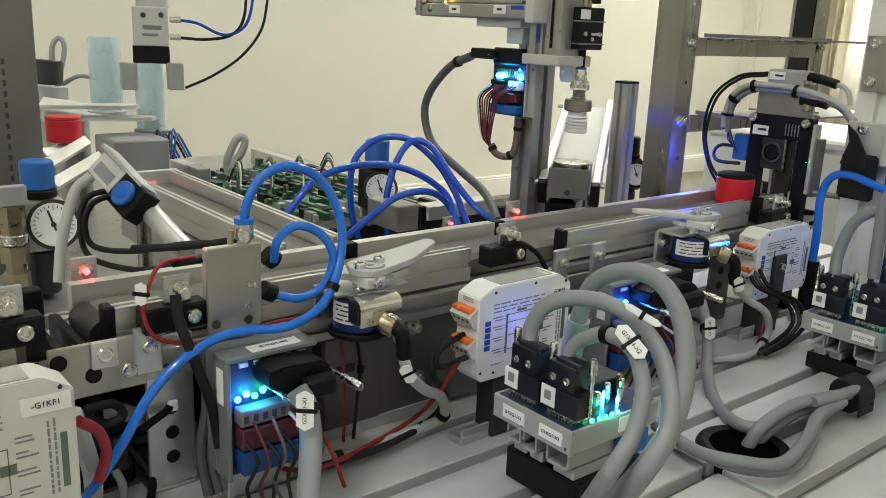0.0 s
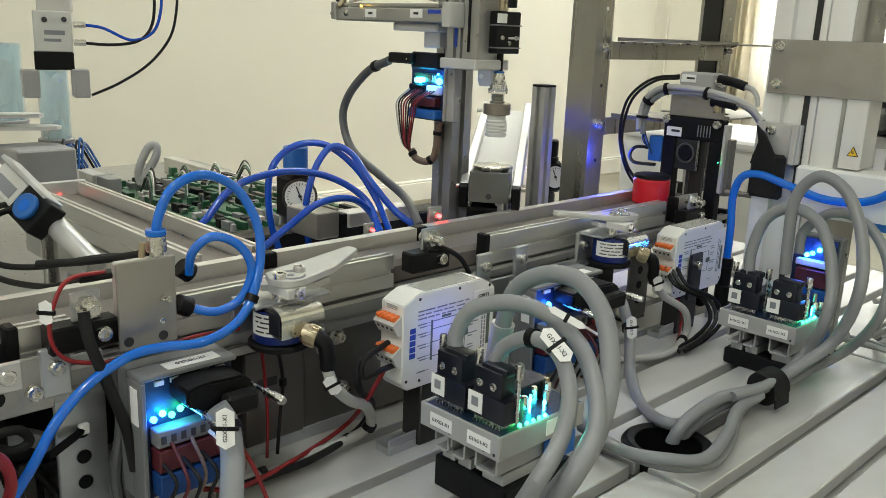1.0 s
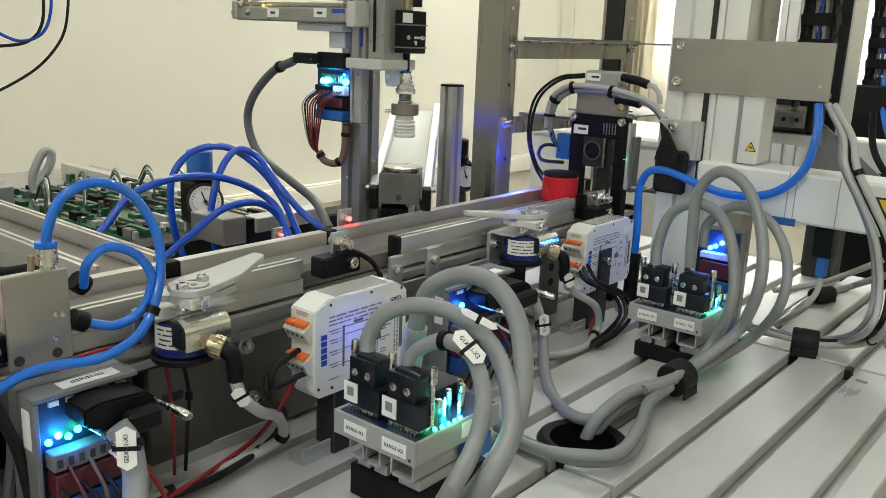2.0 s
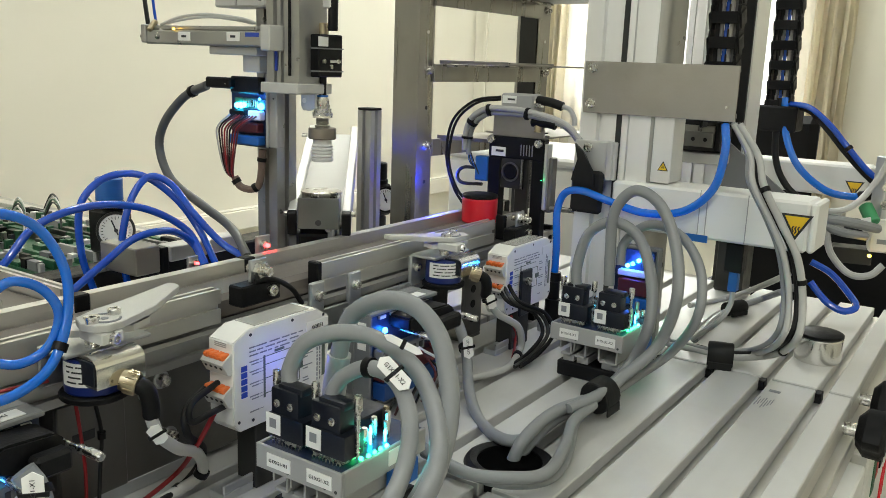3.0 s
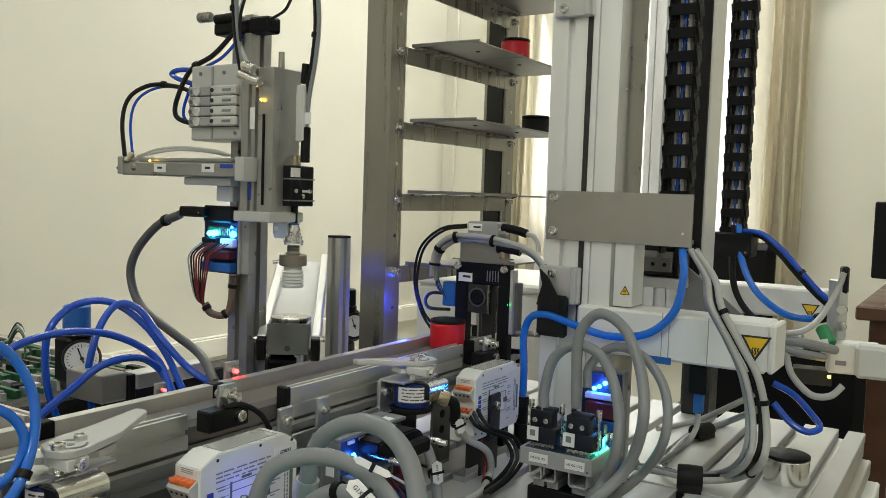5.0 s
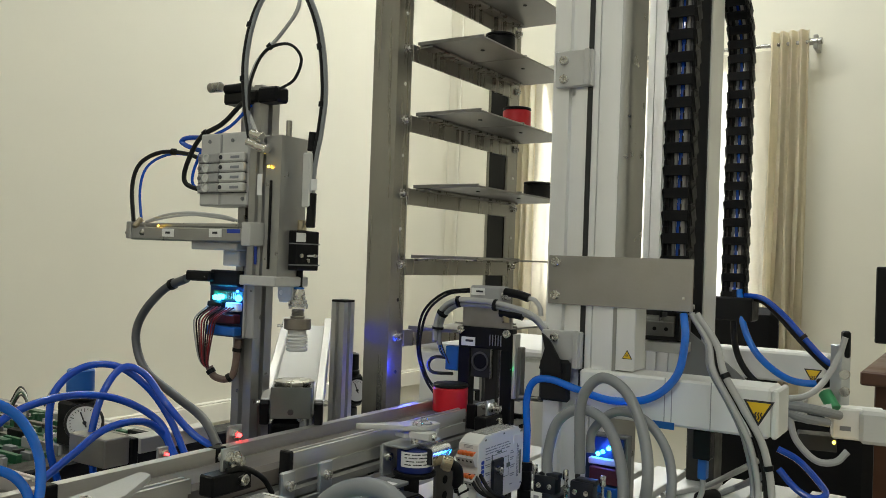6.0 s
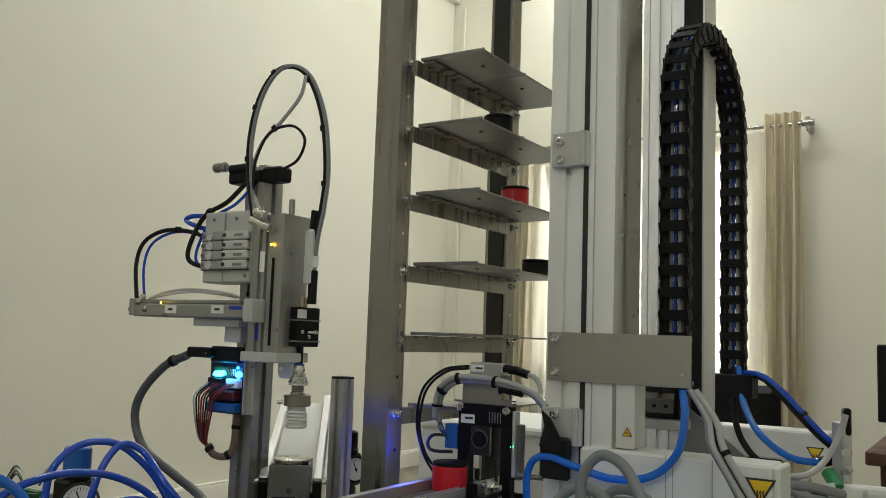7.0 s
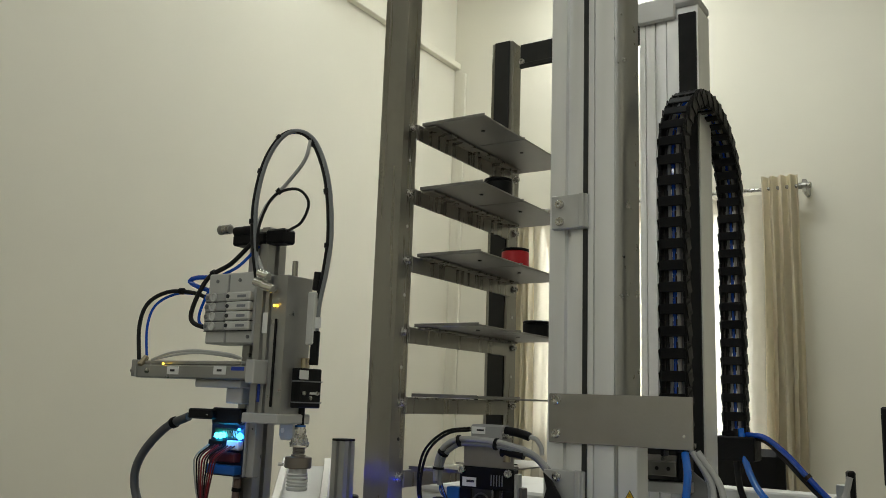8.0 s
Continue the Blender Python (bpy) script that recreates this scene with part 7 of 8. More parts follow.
# leads of the solenoids and modules
line("sensor_lead", "light grey lead with a white flag running to the cable run", "cable", [(0.2735, 0.3685, 0.0810), (0.2780, 0.3675, 0.0690), (0.2950, 0.3730, 0.0530), (0.3190, 0.3850, 0.0370), (0.3278, 0.3951, 0.0150), (0.2924, 0.3999, 0.0080), (0.2482, 0.4015, 0.0060), (0.2008, 0.4122, 0.0060)], 0.0036, CABLE_L, (0.55, 0.85))
flag("white cable flag on a solenoid lead", Vector((0.2775, 0.3675, 0.0700)), Vector((0.0080, 0.0, -0.0125)), 0.015, 0.0075, "", cam_n)
line("sensor_lead", "black lead tied to the cable run", "cable", [(0.3261, 0.3850, 0.0778), (0.3070, 0.3800, 0.0715), (0.3037, 0.3750, 0.0581), (0.3336, 0.3970, 0.0300), (0.3223, 0.4008, 0.0120), (0.2769, 0.3913, 0.0100), (0.2297, 0.3921, 0.0100)], 0.0024, BLACKR, (0.7,))
line("sensor_lead", "red lead running along the cable run", "cable", [(0.3332, 0.3850, 0.0599), (0.3141, 0.3800, 0.0456), (0.3237, 0.4156, 0.0100), (0.2655, 0.3945, 0.0120), (0.2232, 0.3880, 0.0120), (0.2060, 0.3999, 0.0120)], 0.0016, REDW)
line("sensor_lead", "black lead bending from the relay module terminals", "cable", [(0.3463, 0.3850, 0.0619), (0.3167, 0.3700, 0.0688), (0.3025, 0.3700, 0.0681), (0.3050, 0.3720, 0.0786), (0.3360, 0.3850, 0.0790)], 0.0020, BLACKR)
line("control_cable", "grey control cable with a white flag hanging from the black plug", "cable", [(0.1936, 0.3600, 0.0832), (0.1971, 0.3550, 0.0740), (0.1938, 0.3450, 0.0620), (0.1844, 0.3300, 0.0513), (0.1747, 0.3150, 0.0387)], 0.0062, CABLE, (0.3,), group=GC)
flag("white cable flag with printed code below the black plug", Vector((0.1897, 0.3410, 0.0792)), Vector((0.1903, 0.3420, 0.0869)) - Vector((0.1891, 0.3400, 0.0715)), 0.022, 0.0095, "G2XG1-X1", cam_n)
line("sensor_lead", "dark grey lead hanging from the conveyor sensor", "cable", [(0.1464, 0.4100, 0.1326), (0.1463, 0.4050, 0.1184), (0.1522, 0.4000, 0.0955), (0.1613, 0.4000, 0.0657), (0.1651, 0.4000, 0.0396)], 0.0031, BLACKR)
line("sensor_lead", "red and black thin lead with a white sleeve", "cable", [(0.1647, 0.4250, 0.1480), (0.1446, 0.4200, 0.1488), (0.1345, 0.4150, 0.1403), (0.1305, 0.4150, 0.1216), (0.1377, 0.4150, 0.1070), (0.1571, 0.4150, 0.0996)], 0.0012, REDW)
flag("white sleeve on a thin lead", Vector((0.1313, 0.4130, 0.1340)), Vector((0.02, 0, 1)), 0.013, 0.0065, "", cam_n)
line("sensor_lead", "black lead running from the light barrier along the guide", "cable", [(0.4023, 0.4200, 0.1260), (0.4167, 0.4180, 0.1255), (0.4358, 0.4180, 0.1150), (0.4492, 0.4200, 0.1002)], 0.0020, BLACKR)
for k in range(3):
    o = Vector((0.004 * k, -0.004 * k, 0))
    line("sensor_lead", "black lead bending from the far relay module to the table", "cable", [Vector(p) + o for p in ((0.6910, 0.3900, 0.0715), (0.6885, 0.3750, 0.0578), (0.7140, 0.3600, 0.0436), (0.7152, 0.3500, 0.0250), (0.6876, 0.3498, 0.0120), (0.6557, 0.3530, 0.0060))], 0.0020, BLACKR if k != 1 else DARKSTEEL, (), 8)
line("sensor_lead", "light grey lead from the far solenoid to the table", "cable", [(0.6392, 0.3710, 0.0740), (0.6470, 0.3690, 0.0640), (0.6600, 0.3690, 0.0530), (0.6842, 0.3600, 0.0362), (0.6895, 0.3602, 0.0120), (0.6457, 0.3533, 0.0060), (0.6062, 0.3713, 0.0050), (0.5890, 0.3964, 0.0050)], 0.0034, CABLE_L, (0.6,))
flag("white cable flag on the far solenoid lead", Vector((0.6440, 0.3695, 0.0680)), Vector((0.5, 0, -1)), 0.016, 0.008, "", cam_n)
line("sensor_lead", "red lead beside the far relay module", "cable", [(0.7047, 0.3800, 0.0388), (0.7224, 0.3838, 0.0100), (0.6641, 0.3547, 0.0060)], 0.0014, REDW)
line("sensor_lead", "red lead hanging at the relay module end", "cable", [(0.0806, 0.3700, 0.0915), (0.0913, 0.3750, 0.0804), (0.0956, 0.3800, 0.0645), (0.0926, 0.3850, 0.0487)], 0.0028, REDW)
line("sensor_lead", "black lead coiled under the conveyor end", "cable", [(0.0977, 0.4200, 0.0729), (0.1127, 0.4200, 0.0723), (0.1178, 0.4200, 0.0641), (0.1090, 0.4200, 0.0614), (0.0973, 0.4200, 0.0664), (0.1082, 0.4200, 0.0479), (0.1075, 0.4100, 0.0388)], 0.0026, BLACKR)

# added blue lamp with no diode of its own, tints the near relay module
glow_lamp("diode_glow", (0.372, 0.356, 0.088), 0.006, (0.10, 0.14, 1.0))


# ---- neighbouring station ----
back = thing("rear_table", "aluminium table of the neighbouring station full of electronics", "table", (0.1, 1.2, -0.75))
part("top", boxes(((-0.6, 0.80, -0.03), (0.86, 1.62, 0.0)), bev=0.002), ALU_D, back)
for x in (-0.56, 0.82):
    for y in (0.84, 1.58):
        part("leg", boxes(((x - 0.02, y - 0.02, -0.75), (x + 0.02, y + 0.02, -0.0302)), bev=0.002), ALU, back)
br = thing("branch_conveyor", "aluminium branch conveyor meeting the main belt", "conveyor", (0.29, 0.67, 0))
part("bed", boxes(((0.2715, 0.514, 0.095), (0.3105, 0.83, 0.1105)), bev=0.001), BELT, br, "worn brown-grey belt")
for x in (0.262, 0.311):
    part("guide", hull2d(B(), slotted(0.009, 0.026, 1, 1, 0.003, 0.002), axes((x + 0.009, 0.512, 0.0965), (-1, 0, 0), (0, 0, 1)), 0.32), ALU_X, br)
    part("beam", boxes(((x - 0.004, 0.512, 0.06), (x + 0.013, 0.832, 0.0945)), bev=0.001), ALU_X, br)
part("end_stop", boxes(((0.262, 0.8325, 0.09), (0.32, 0.838, 0.124)), bev=0.001), ALU, br)
for y in (0.55, 0.78):
    part("leg", boxes(((0.275, y, 0), (0.307, y + 0.02, 0.0598)), bev=0.001), ALU, br)
eye_sensor((0.2941, 0.8450, 0.1113), "small light barrier with a red lens at the branch end", 0.006)

# tall slotted column close to the picture's first corner
# the column's backlit shade is put into its dark steel colours
cl = thing("slotted_column", "tall steel column with slots, coloured dark as backlit", "post", (0.19, 0.95, 0))
a0, a1 = Vector((0.1650, 0.9550, 0.2310)), Vector((0.2170, 0.9435, 0.2320))
m = axes((a0.x, a0.y, 0), Vector((a1.x - a0.x, a1.y - a0.y, 0)), (0, 0, 1))
wd = math.hypot(a1.x - a0.x, a1.y - a0.y)
part("web", abox(B(), (0, 0, -0.003), (wd, 0.78, 0), 0.0005, m), MIDSTEEL, cl)
part("flange", abox(B(), (wd - 0.003, 0, -0.030), (wd, 0.78, -0.003), 0.0005, m), DARKSTEEL, cl)
for k in range(14):
    part("slot", abox(B(), (0.0205, 0.08 + 0.011 * k, 0.0001), (0.0235, 0.086 + 0.011 * k, 0.0006), 0, m), INK, cl)


def gauge(p, r, parent, n):
    """A round pressure gauge facing n."""
    p, n = Vector(p), Vector(n).normalized()
    g = part("gauge", lathe(B(), p - n * 0.012, p, [(0, r * 0.95), (0.8, r), (1, r), (1, r * 0.88), (0.9, r * 0.86)], 32), BLACK if r < 0.02 else DARKSTEEL, parent, "round pressure gauge")
    part("dial", rod(B(), p - n * 0.002, p - n * 0.0008, r * 0.86, 28), PAPER, g, "white dial")
    s = n.cross(Vector((0, 0, 1))).normalized()
    u = s.cross(n)
    bm = B()
    for k in range(21):
        a = radians(-130 + 13 * k)
        d = s * math.sin(a) + u * math.cos(a)
        rod(bm, p + d * r * (0.66 if k % 5 else 0.58) - n * 0.0006, p + d * r * 0.76 - n * 0.0006, r * 0.018, 5)
    part("scale", bm, INK, g)["kind"] = "stuff"
    a = radians(20)
    d = s * math.sin(a) + u * math.cos(a)
    part("needle", rod(B(), p - d * r * 0.25, p + d * r * 0.6, r * 0.04, 6), INK, g)
    part("hub", rod(B(), p - n * 0.0008, p + n * 0.001, r * 0.1, 10), INK, g)


cam_to = Vector((-0.45, -0.85, 0.1))


def air_unit(p, r, scale, label, knob=BLUE, body=LGREY, off=(0.012, 0.022)):
    """A filter regulator: knob, collar, body and gauge round the gauge's place p."""
    p = Vector(p)
    t = thing("air_regulator", label, "regulator", (p.x, p.y, 0), group="air regulators")
    s = scale
    b = p + Vector((*off, 0)) * s
    part("body", boxes(((b.x - 0.020 * s, b.y - 0.010 * s, p.z - 0.03 * s), (b.x + 0.020 * s, b.y + 0.020 * s, p.z + 0.022 * s)), bev=0.003), body, t)
    part("bowl", rod(B(), (b.x, b.y + 0.005 * s, p.z - 0.075 * s), (b.x, b.y + 0.005 * s, p.z - 0.0302 * s), 0.015 * s, 20, 0.002), DARKSTEEL, t)
    part("collar", rod(B(), (b.x, b.y + 0.005 * s, p.z + 0.0222 * s), (b.x, b.y + 0.005 * s, p.z + 0.030 * s), 0.017 * s, 24, 0.001), BLACK, t)
    part("knob", rod(B(), (b.x, b.y + 0.005 * s, p.z + 0.0302 * s), (b.x, b.y + 0.005 * s, p.z + 0.058 * s), 0.0155 * s, 28, 0.0015), knob, t, "blue adjusting knob")
    part("mount", boxes(((b.x - 0.012 * s, b.y + 0.0202 * s, 0), (b.x + 0.012 * s, b.y + 0.026 * s, p.z + 0.01 * s)), bev=0.001), ALU, t)
    gauge(p, r, t, cam_to)
    return t


air_unit((0.1916, 0.8239, 0.0803), 0.0245, 1.0, "air regulator with a blue knob and a round gauge", off=(-0.004, 0.026))
air_unit((0.5517, 0.7934, 0.0890), 0.0205, 0.95, "black air regulator with a blue knob behind the hoses", BLUE, BLACK)
air_unit((0.8618, 0.6619, 0.1041), 0.0165, 0.8, "small air regulator with a gauge behind the short post", BLACK, BLACK)

# inclined sensor with a blue button
sn = thing("inclined_sensor", "inclined silver cylinder with a blue push button", "sensor", (0.2347, 0.6434, 0.1026))
b0, b1 = Vector((0.2218, 0.6538, 0.1248)), Vector((0.2317, 0.5994, 0.0999))
part("tube", rod(B(), b0, b1, 0.0085, 24, 0.0008), ALU, sn, "satin aluminium tube")
hd = Vector((0.2082, 0.6557, 0.1361))
ax = (b1 - b0).normalized()
sd = ax.cross(Vector((-0.5, -0.8, 0.2))).normalized()
fr = ax.cross(sd)
fr = -fr if fr.dot(Vector((-0.5, -0.8, 0.2))) < 0 else fr
m = axes(hd, ax, fr.cross(ax))
part("head", abox(B(), (-0.016, -0.014, -0.012), (0.016, 0.014, 0.006), 0.001, m), BLACK, sn)
part("button", rod(B(), hd + fr * 0.006, hd + fr * 0.011, 0.0105, 28, 0.001), BLUE, sn, "round blue button")
part("button_ring", rod(B(), hd + fr * 0.011, hd + fr * 0.0114, 0.005, 20), HOSE_L, sn)
part("name_plate", abox(B(), (-0.052, -0.010, -0.012), (-0.0165, 0.012, 0.005), 0.001, m), ALU, sn)
part("plate_print", abox(B(), (-0.046, -0.006, 0.0051), (-0.022, 0.004, 0.0055), 0, m), INKG, sn)
part("clamp_bar", abox(B(), (-0.058, 0.012, -0.014), (0.006, 0.016, 0.006), 0.0008, m), ZINC, sn)
part("stand", rod(B(), b0 + Vector((0, 0.012, -0.01)), (b0.x, b0.y + 0.012, 0.0), 0.006, 14), STEEL, sn)
line("sensor_lead", "grey lead hanging beside the regulator", "cable", [(0.1786, 0.6532, 0.1564), (0.1670, 0.6547, 0.1468), (0.1590, 0.6529, 0.1279), (0.1511, 0.6487, 0.1028), (0.1461, 0.6429, 0.0778)], 0.0042, CABLE_L)
line("sensor_lead", "black lead looping from the blue button sensor", "cable", [(0.1979, 0.6648, 0.1377), (0.1830, 0.6681, 0.1316), (0.1752, 0.6670, 0.1164), (0.1789, 0.6613, 0.0985), (0.1984, 0.6333, 0.0978), (0.2245, 0.5834, 0.1118), (0.2433, 0.5541, 0.1169)], 0.0024, BLACKR)
line("sensor_lead", "second black lead looping from the blue button sensor", "cable", [(0.2035, 0.6743, 0.1402), (0.1823, 0.6795, 0.1342), (0.1744, 0.6768, 0.1121), (0.1784, 0.6691, 0.0873), (0.1941, 0.6102, 0.0889), (0.2077, 0.5648, 0.1018)], 0.0024, BLACKR)
line("sensor_lead", "black lead running beside the far guide", "cable", [(0.1944, 0.6148, 0.1049), (0.2128, 0.5874, 0.1097), (0.2320, 0.5590, 0.1164), (0.2427, 0.5336, 0.1238)], 0.0030, BLACKR)

# gripper arm
gr = thing("gripper", "grey parallel gripper with black jaws above the tubes", "gripper", (0.35, 1.0, 0))


def facing(a, b, dist, th, name, mt, par, bev=0.001, label=""):
    """A block whose front spans the two corners a and b, turned to the aisle."""
    a, b = Vector(a), Vector(b)
    e = Vector((b.x - a.x, b.y - a.y, 0))
    w, h = e.length, b.z - a.z
    return part(name, abox(B(), (0, 0, -th), (w, h, 0), bev, axes(a, e, (0, 0, 1))), mt, par, label)


facing((0.3357, 0.9915, 0.2418), (0.3734, 0.9782, 0.2873), 0, 0.03, "body", LGREY, gr, 0.0015, "grey gripper body")
facing((0.3346, 0.9909, 0.2226), (0.3733, 0.9775, 0.2425), 0, 0.03, "jaw_guide", BLACK, gr)
facing((0.3187, 0.9836, 0.1922), (0.3353, 0.9801, 0.2226), 0, 0.024, "jaw", GREY, gr)
facing((0.3667, 0.9660, 0.1930), (0.3833, 0.9617, 0.2240), 0, 0.024, "jaw", GREY, gr)
facing((0.3420, 0.9954, 0.2863), (0.3730, 0.9795, 0.3758), 0, 0.03, "column", ALU, gr)
facing((0.3413, 0.9896, 0.2611), (0.3660, 0.9805, 0.2660), 0, 0.0005, "maker_mark", INKG, gr, 0)
facing((0.3455, 0.9879, 0.2537), (0.3620, 0.9818, 0.2569), 0, 0.0005, "print_line", INKG, gr, 0)
for p in ((0.3471, 0.9872, 0.2772), (0.3657, 0.9802, 0.2781)):
    part("bore", rod(B(), p, Vector(p) + cam_to * 0.001, 0.003, 12), INK, gr)
for p in ((0.3746, 0.9777, 0.2733), (0.3738, 0.9776, 0.2534)):
    e = (Vector((0.3981, 0.9681, 0.2738)) - Vector((0.3746, 0.9777, 0.2733))).normalized()
    part("fitting", rod(B(), p, Vector(p) + e * 0.013, 0.0035, 12, 0.0004), CHROME, gr)
line("gripper_hose", "blue hose curving up from the gripper", "hose", [(0.3852, 0.9734, 0.2732), (0.4039, 0.9656, 0.2702), (0.4300, 0.9536, 0.2583), (0.4510, 0.9438, 0.2670), (0.4602, 0.9394, 0.2903), (0.4620, 0.9375, 0.3257)], 0.0018, HOSE, (), 8)
line("gripper_hose", "black hose curving up from the gripper", "hose", [(0.3844, 0.9734, 0.2532), (0.4121, 0.9616, 0.2523), (0.4389, 0.9495, 0.2587), (0.4524, 0.9432, 0.2802), (0.4551, 0.9410, 0.3253)], 0.0018, BLACKR, (), 8)
line("gripper_lead", "thin black lead running from the jaw upwards", "cable", [(0.3834, 0.9596, 0.1960), (0.4121, 0.9484, 0.2104), (0.4426, 0.9356, 0.2331), (0.4640, 0.9260, 0.2628), (0.4714, 0.9223, 0.2942), (0.4725, 0.9209, 0.3262)], 0.0016, BLACKR, (), 8)
part("gantry_beam", boxes(((0.30, 0.99, 0.42), (0.42, 1.0308, 0.46)), bev=0.002), ALU, gr)
gp0 = Vector((0.2180, 1.0607, 0.1612))
part("gantry_post", boxes(((gp0.x - 0.012, gp0.y - 0.015, 0.0), (gp0.x + 0.012, gp0.y + 0.015, 0.461)), bev=0.002), ALU, gr)
part("gantry_arm", rod(B(), (gp0.x, gp0.y, 0.44), (0.36, 1.01, 0.44), 0.018, 4), ALU, gr)

# feed tubes and turret plates
for k, (a, b, c) in enumerate((((0.4068, 1.3187, 0.1326), (0.4147, 1.3239, 0.2410), 0.0235), ((0.4236, 1.1835, 0.1195), (0.4303, 1.1899, 0.2109), 0.0195))):
    a, b = Vector(a), Vector(b)
    b = Vector((a.x, a.y, b.z))
    ft = thing("feed_tube", "clear bluish acrylic workpiece tube standing upright", "tube", a, group="acrylic tubes")
    part("wall", lathe(B(), a, b, [(0, c), (1, c), (1, c * 0.9), (0, c * 0.9)], 32, cap=False), ACRYL, ft)
    part("foot", rod(B(), a - Vector((0, 0, 0.006)), a, c * 1.2, 28, 0.001), GREY, ft)
tp = thing("turret_plates", "stacked grey turret plates with rounded ends", "plate", (0.40, 1.25, 0.15))
ba, bb = Vector((0.2741, 1.1790, 0.1360)), Vector((0.4142, 1.1354, 0.1358))
for dz, l in ((0.0, 1.0), (0.016, 0.86)):
    e = Vector((bb.x - ba.x, bb.y - ba.y, 0))
    w = e.length * l
    z = min(ba.z, bb.z) + dz
    poly = [(0, 0), (w - 0.02, 0), (w - 0.006, 0.005), (w, 0.014), (w - 0.006, 0.024), (w - 0.02, 0.03), (w - 0.07, 0.034), (w - 0.09, 0.07), (0, 0.12)]
    part("plate", hull2d(B(), poly, axes((ba.x, ba.y, z), e, Vector((-e.y, e.x, 0))), 0.005), LGREY, tp)
part("hub", rod(B(), (ba.x + 0.05, ba.y + 0.06, 0.0), (ba.x + 0.05, ba.y + 0.06, min(ba.z, bb.z)), 0.03, 24), STEEL, tp)
part("housing", boxes(((0.3434, 1.1820, 0.0731), (0.4166, 1.0994, 0.1161)), bev=0.002), GREY, tp)
puck((0.2745, 1.0731, 0.1238), RED, RED, "red plastic puck waiting on the feed rails", r=0.0205, h=0.030)
fr2 = thing("feed_rails", "short sloping aluminium feed rails", "rail", (0.2637, 1.0228, 0.1177))
for a, b in (((0.2046, 0.9128, 0.1191), (0.2825, 1.0192, 0.1291)), ((0.2057, 0.8789, 0.1070), (0.2810, 0.9651, 0.1183)), ((0.2419, 1.0484, 0.1120), (0.2990, 1.0758, 0.1180))):
    part("rail", rod(B(), a, b, 0.008, 4), ALU_X, fr2)
mt2 = thing("motor_unit", "small dark motor unit with a grey hose", "motor", (0.3476, 1.4230, 0.1719))
part("motor", rod(B(), (0.3468, 1.4225, 0.1633), (0.3500, 1.4243, 0.2013), 0.026, 24, 0.002), DARKSTEEL, mt2)
part("flange", rod(B(), (0.3456, 1.4200, 0.1328), (0.3482, 1.4220, 0.1615), 0.032, 24, 0.002), GREY, mt2)
part("hose", tube(B(), [(0.3593, 1.4200, 0.1721), (0.3608, 1.4224, 0.2197), (0.3721, 1.4200, 0.2346), (0.3777, 1.4176, 0.2158), (0.3617, 1.4179, 0.1547)], 0.004, 8), GREY, mt2)
st = Vector((0.3456, 1.4200, 0.1328))
part("stand", boxes(((st.x - 0.02, st.y - 0.02, 0.0), (st.x + 0.02, st.y + 0.02, st.z)), bev=0.002), ALU, mt2)
line("sensor_lead", "grey lead bending behind the feed tubes", "cable", [(0.3704, 1.4163, 0.1635), (0.3952, 1.4103, 0.1770), (0.4229, 1.4017, 0.1731)], 0.0035, CABLE)

# control boards on the rear table
rng = random.Random(4)
pb = thing("control_board", "green circuit boards with connectors and wiring", "circuit board", (0.6, 1.1, 0))
for x0, y0, x1, y1, z in ((0.50, 0.86, 0.62, 1.02, 0.035), (0.50, 1.04, 0.62, 1.26, 0.03), (0.42, 0.84, 0.49, 1.2, 0.02), (0.64, 0.88, 0.72, 1.3, 0.03)):
    bd = part("board", boxes(((x0, y0, z), (x1, y1, z + 0.003)), bev=0.0004), GREEN, pb)
    part("tray", boxes(((x0 - 0.004, y0 - 0.004, 0.0), (x1 + 0.004, y1 + 0.004, z - 0.0002)), bev=0.001), GREY, pb)
    nrow = max(3, int((x1 - x0) / 0.016))
    for r_ in range(nrow):
        xa = x0 + (x1 - x0) * (r_ + 0.15) / nrow
        y = y0 + rng.uniform(0, 0.01)
        while y < y1 - 0.012:
            ln, h = rng.choice((0.006, 0.010, 0.018, 0.034)), rng.uniform(0.003, 0.013)
            ln = min(ln, y1 - y - 0.001)
            if rng.random() < 0.82:
                mt = rng.choice((BLACK, GREY, GREEN, DGREY, LGREY, DARKSTEEL, STEEL, GREEN, GREY, MIDSTEEL, GREEN))
                part("component", boxes(((xa, y, z + 0.0031), (xa + rng.uniform(0.005, 0.012), y + ln, z + 0.003 + h)), bev=0.0003), mt, bd)
            y += ln + rng.uniform(0.001, 0.006)
rl = thing("rail_strip", "aluminium edge strip beside the circuit boards", "rail", (0.75, 1.05, 0))
part("strip", boxes(((0.735, 0.80, 0.0), (0.755, 1.5, 0.030)), bev=0.001), ALU_X, rl)
for k, (px, ln) in enumerate((((0.4714, 1.1886, 0.0633), 0.05), ((0.5170, 1.3567, 0.0695), 0.06), ((0.4778, 1.1526, 0.0617), 0.05))):
    p = Vector(px)
    bx = thing("relay_box", "small pale relay box among the boards", "relay", (p.x, p.y, 0), group="small relays")
    part("case", boxes(((p.x, p.y, 0), (p.x + 0.02, p.y + ln, p.z)), bev=0.001), (LGREY, WHITE, GREY)[k], bx)
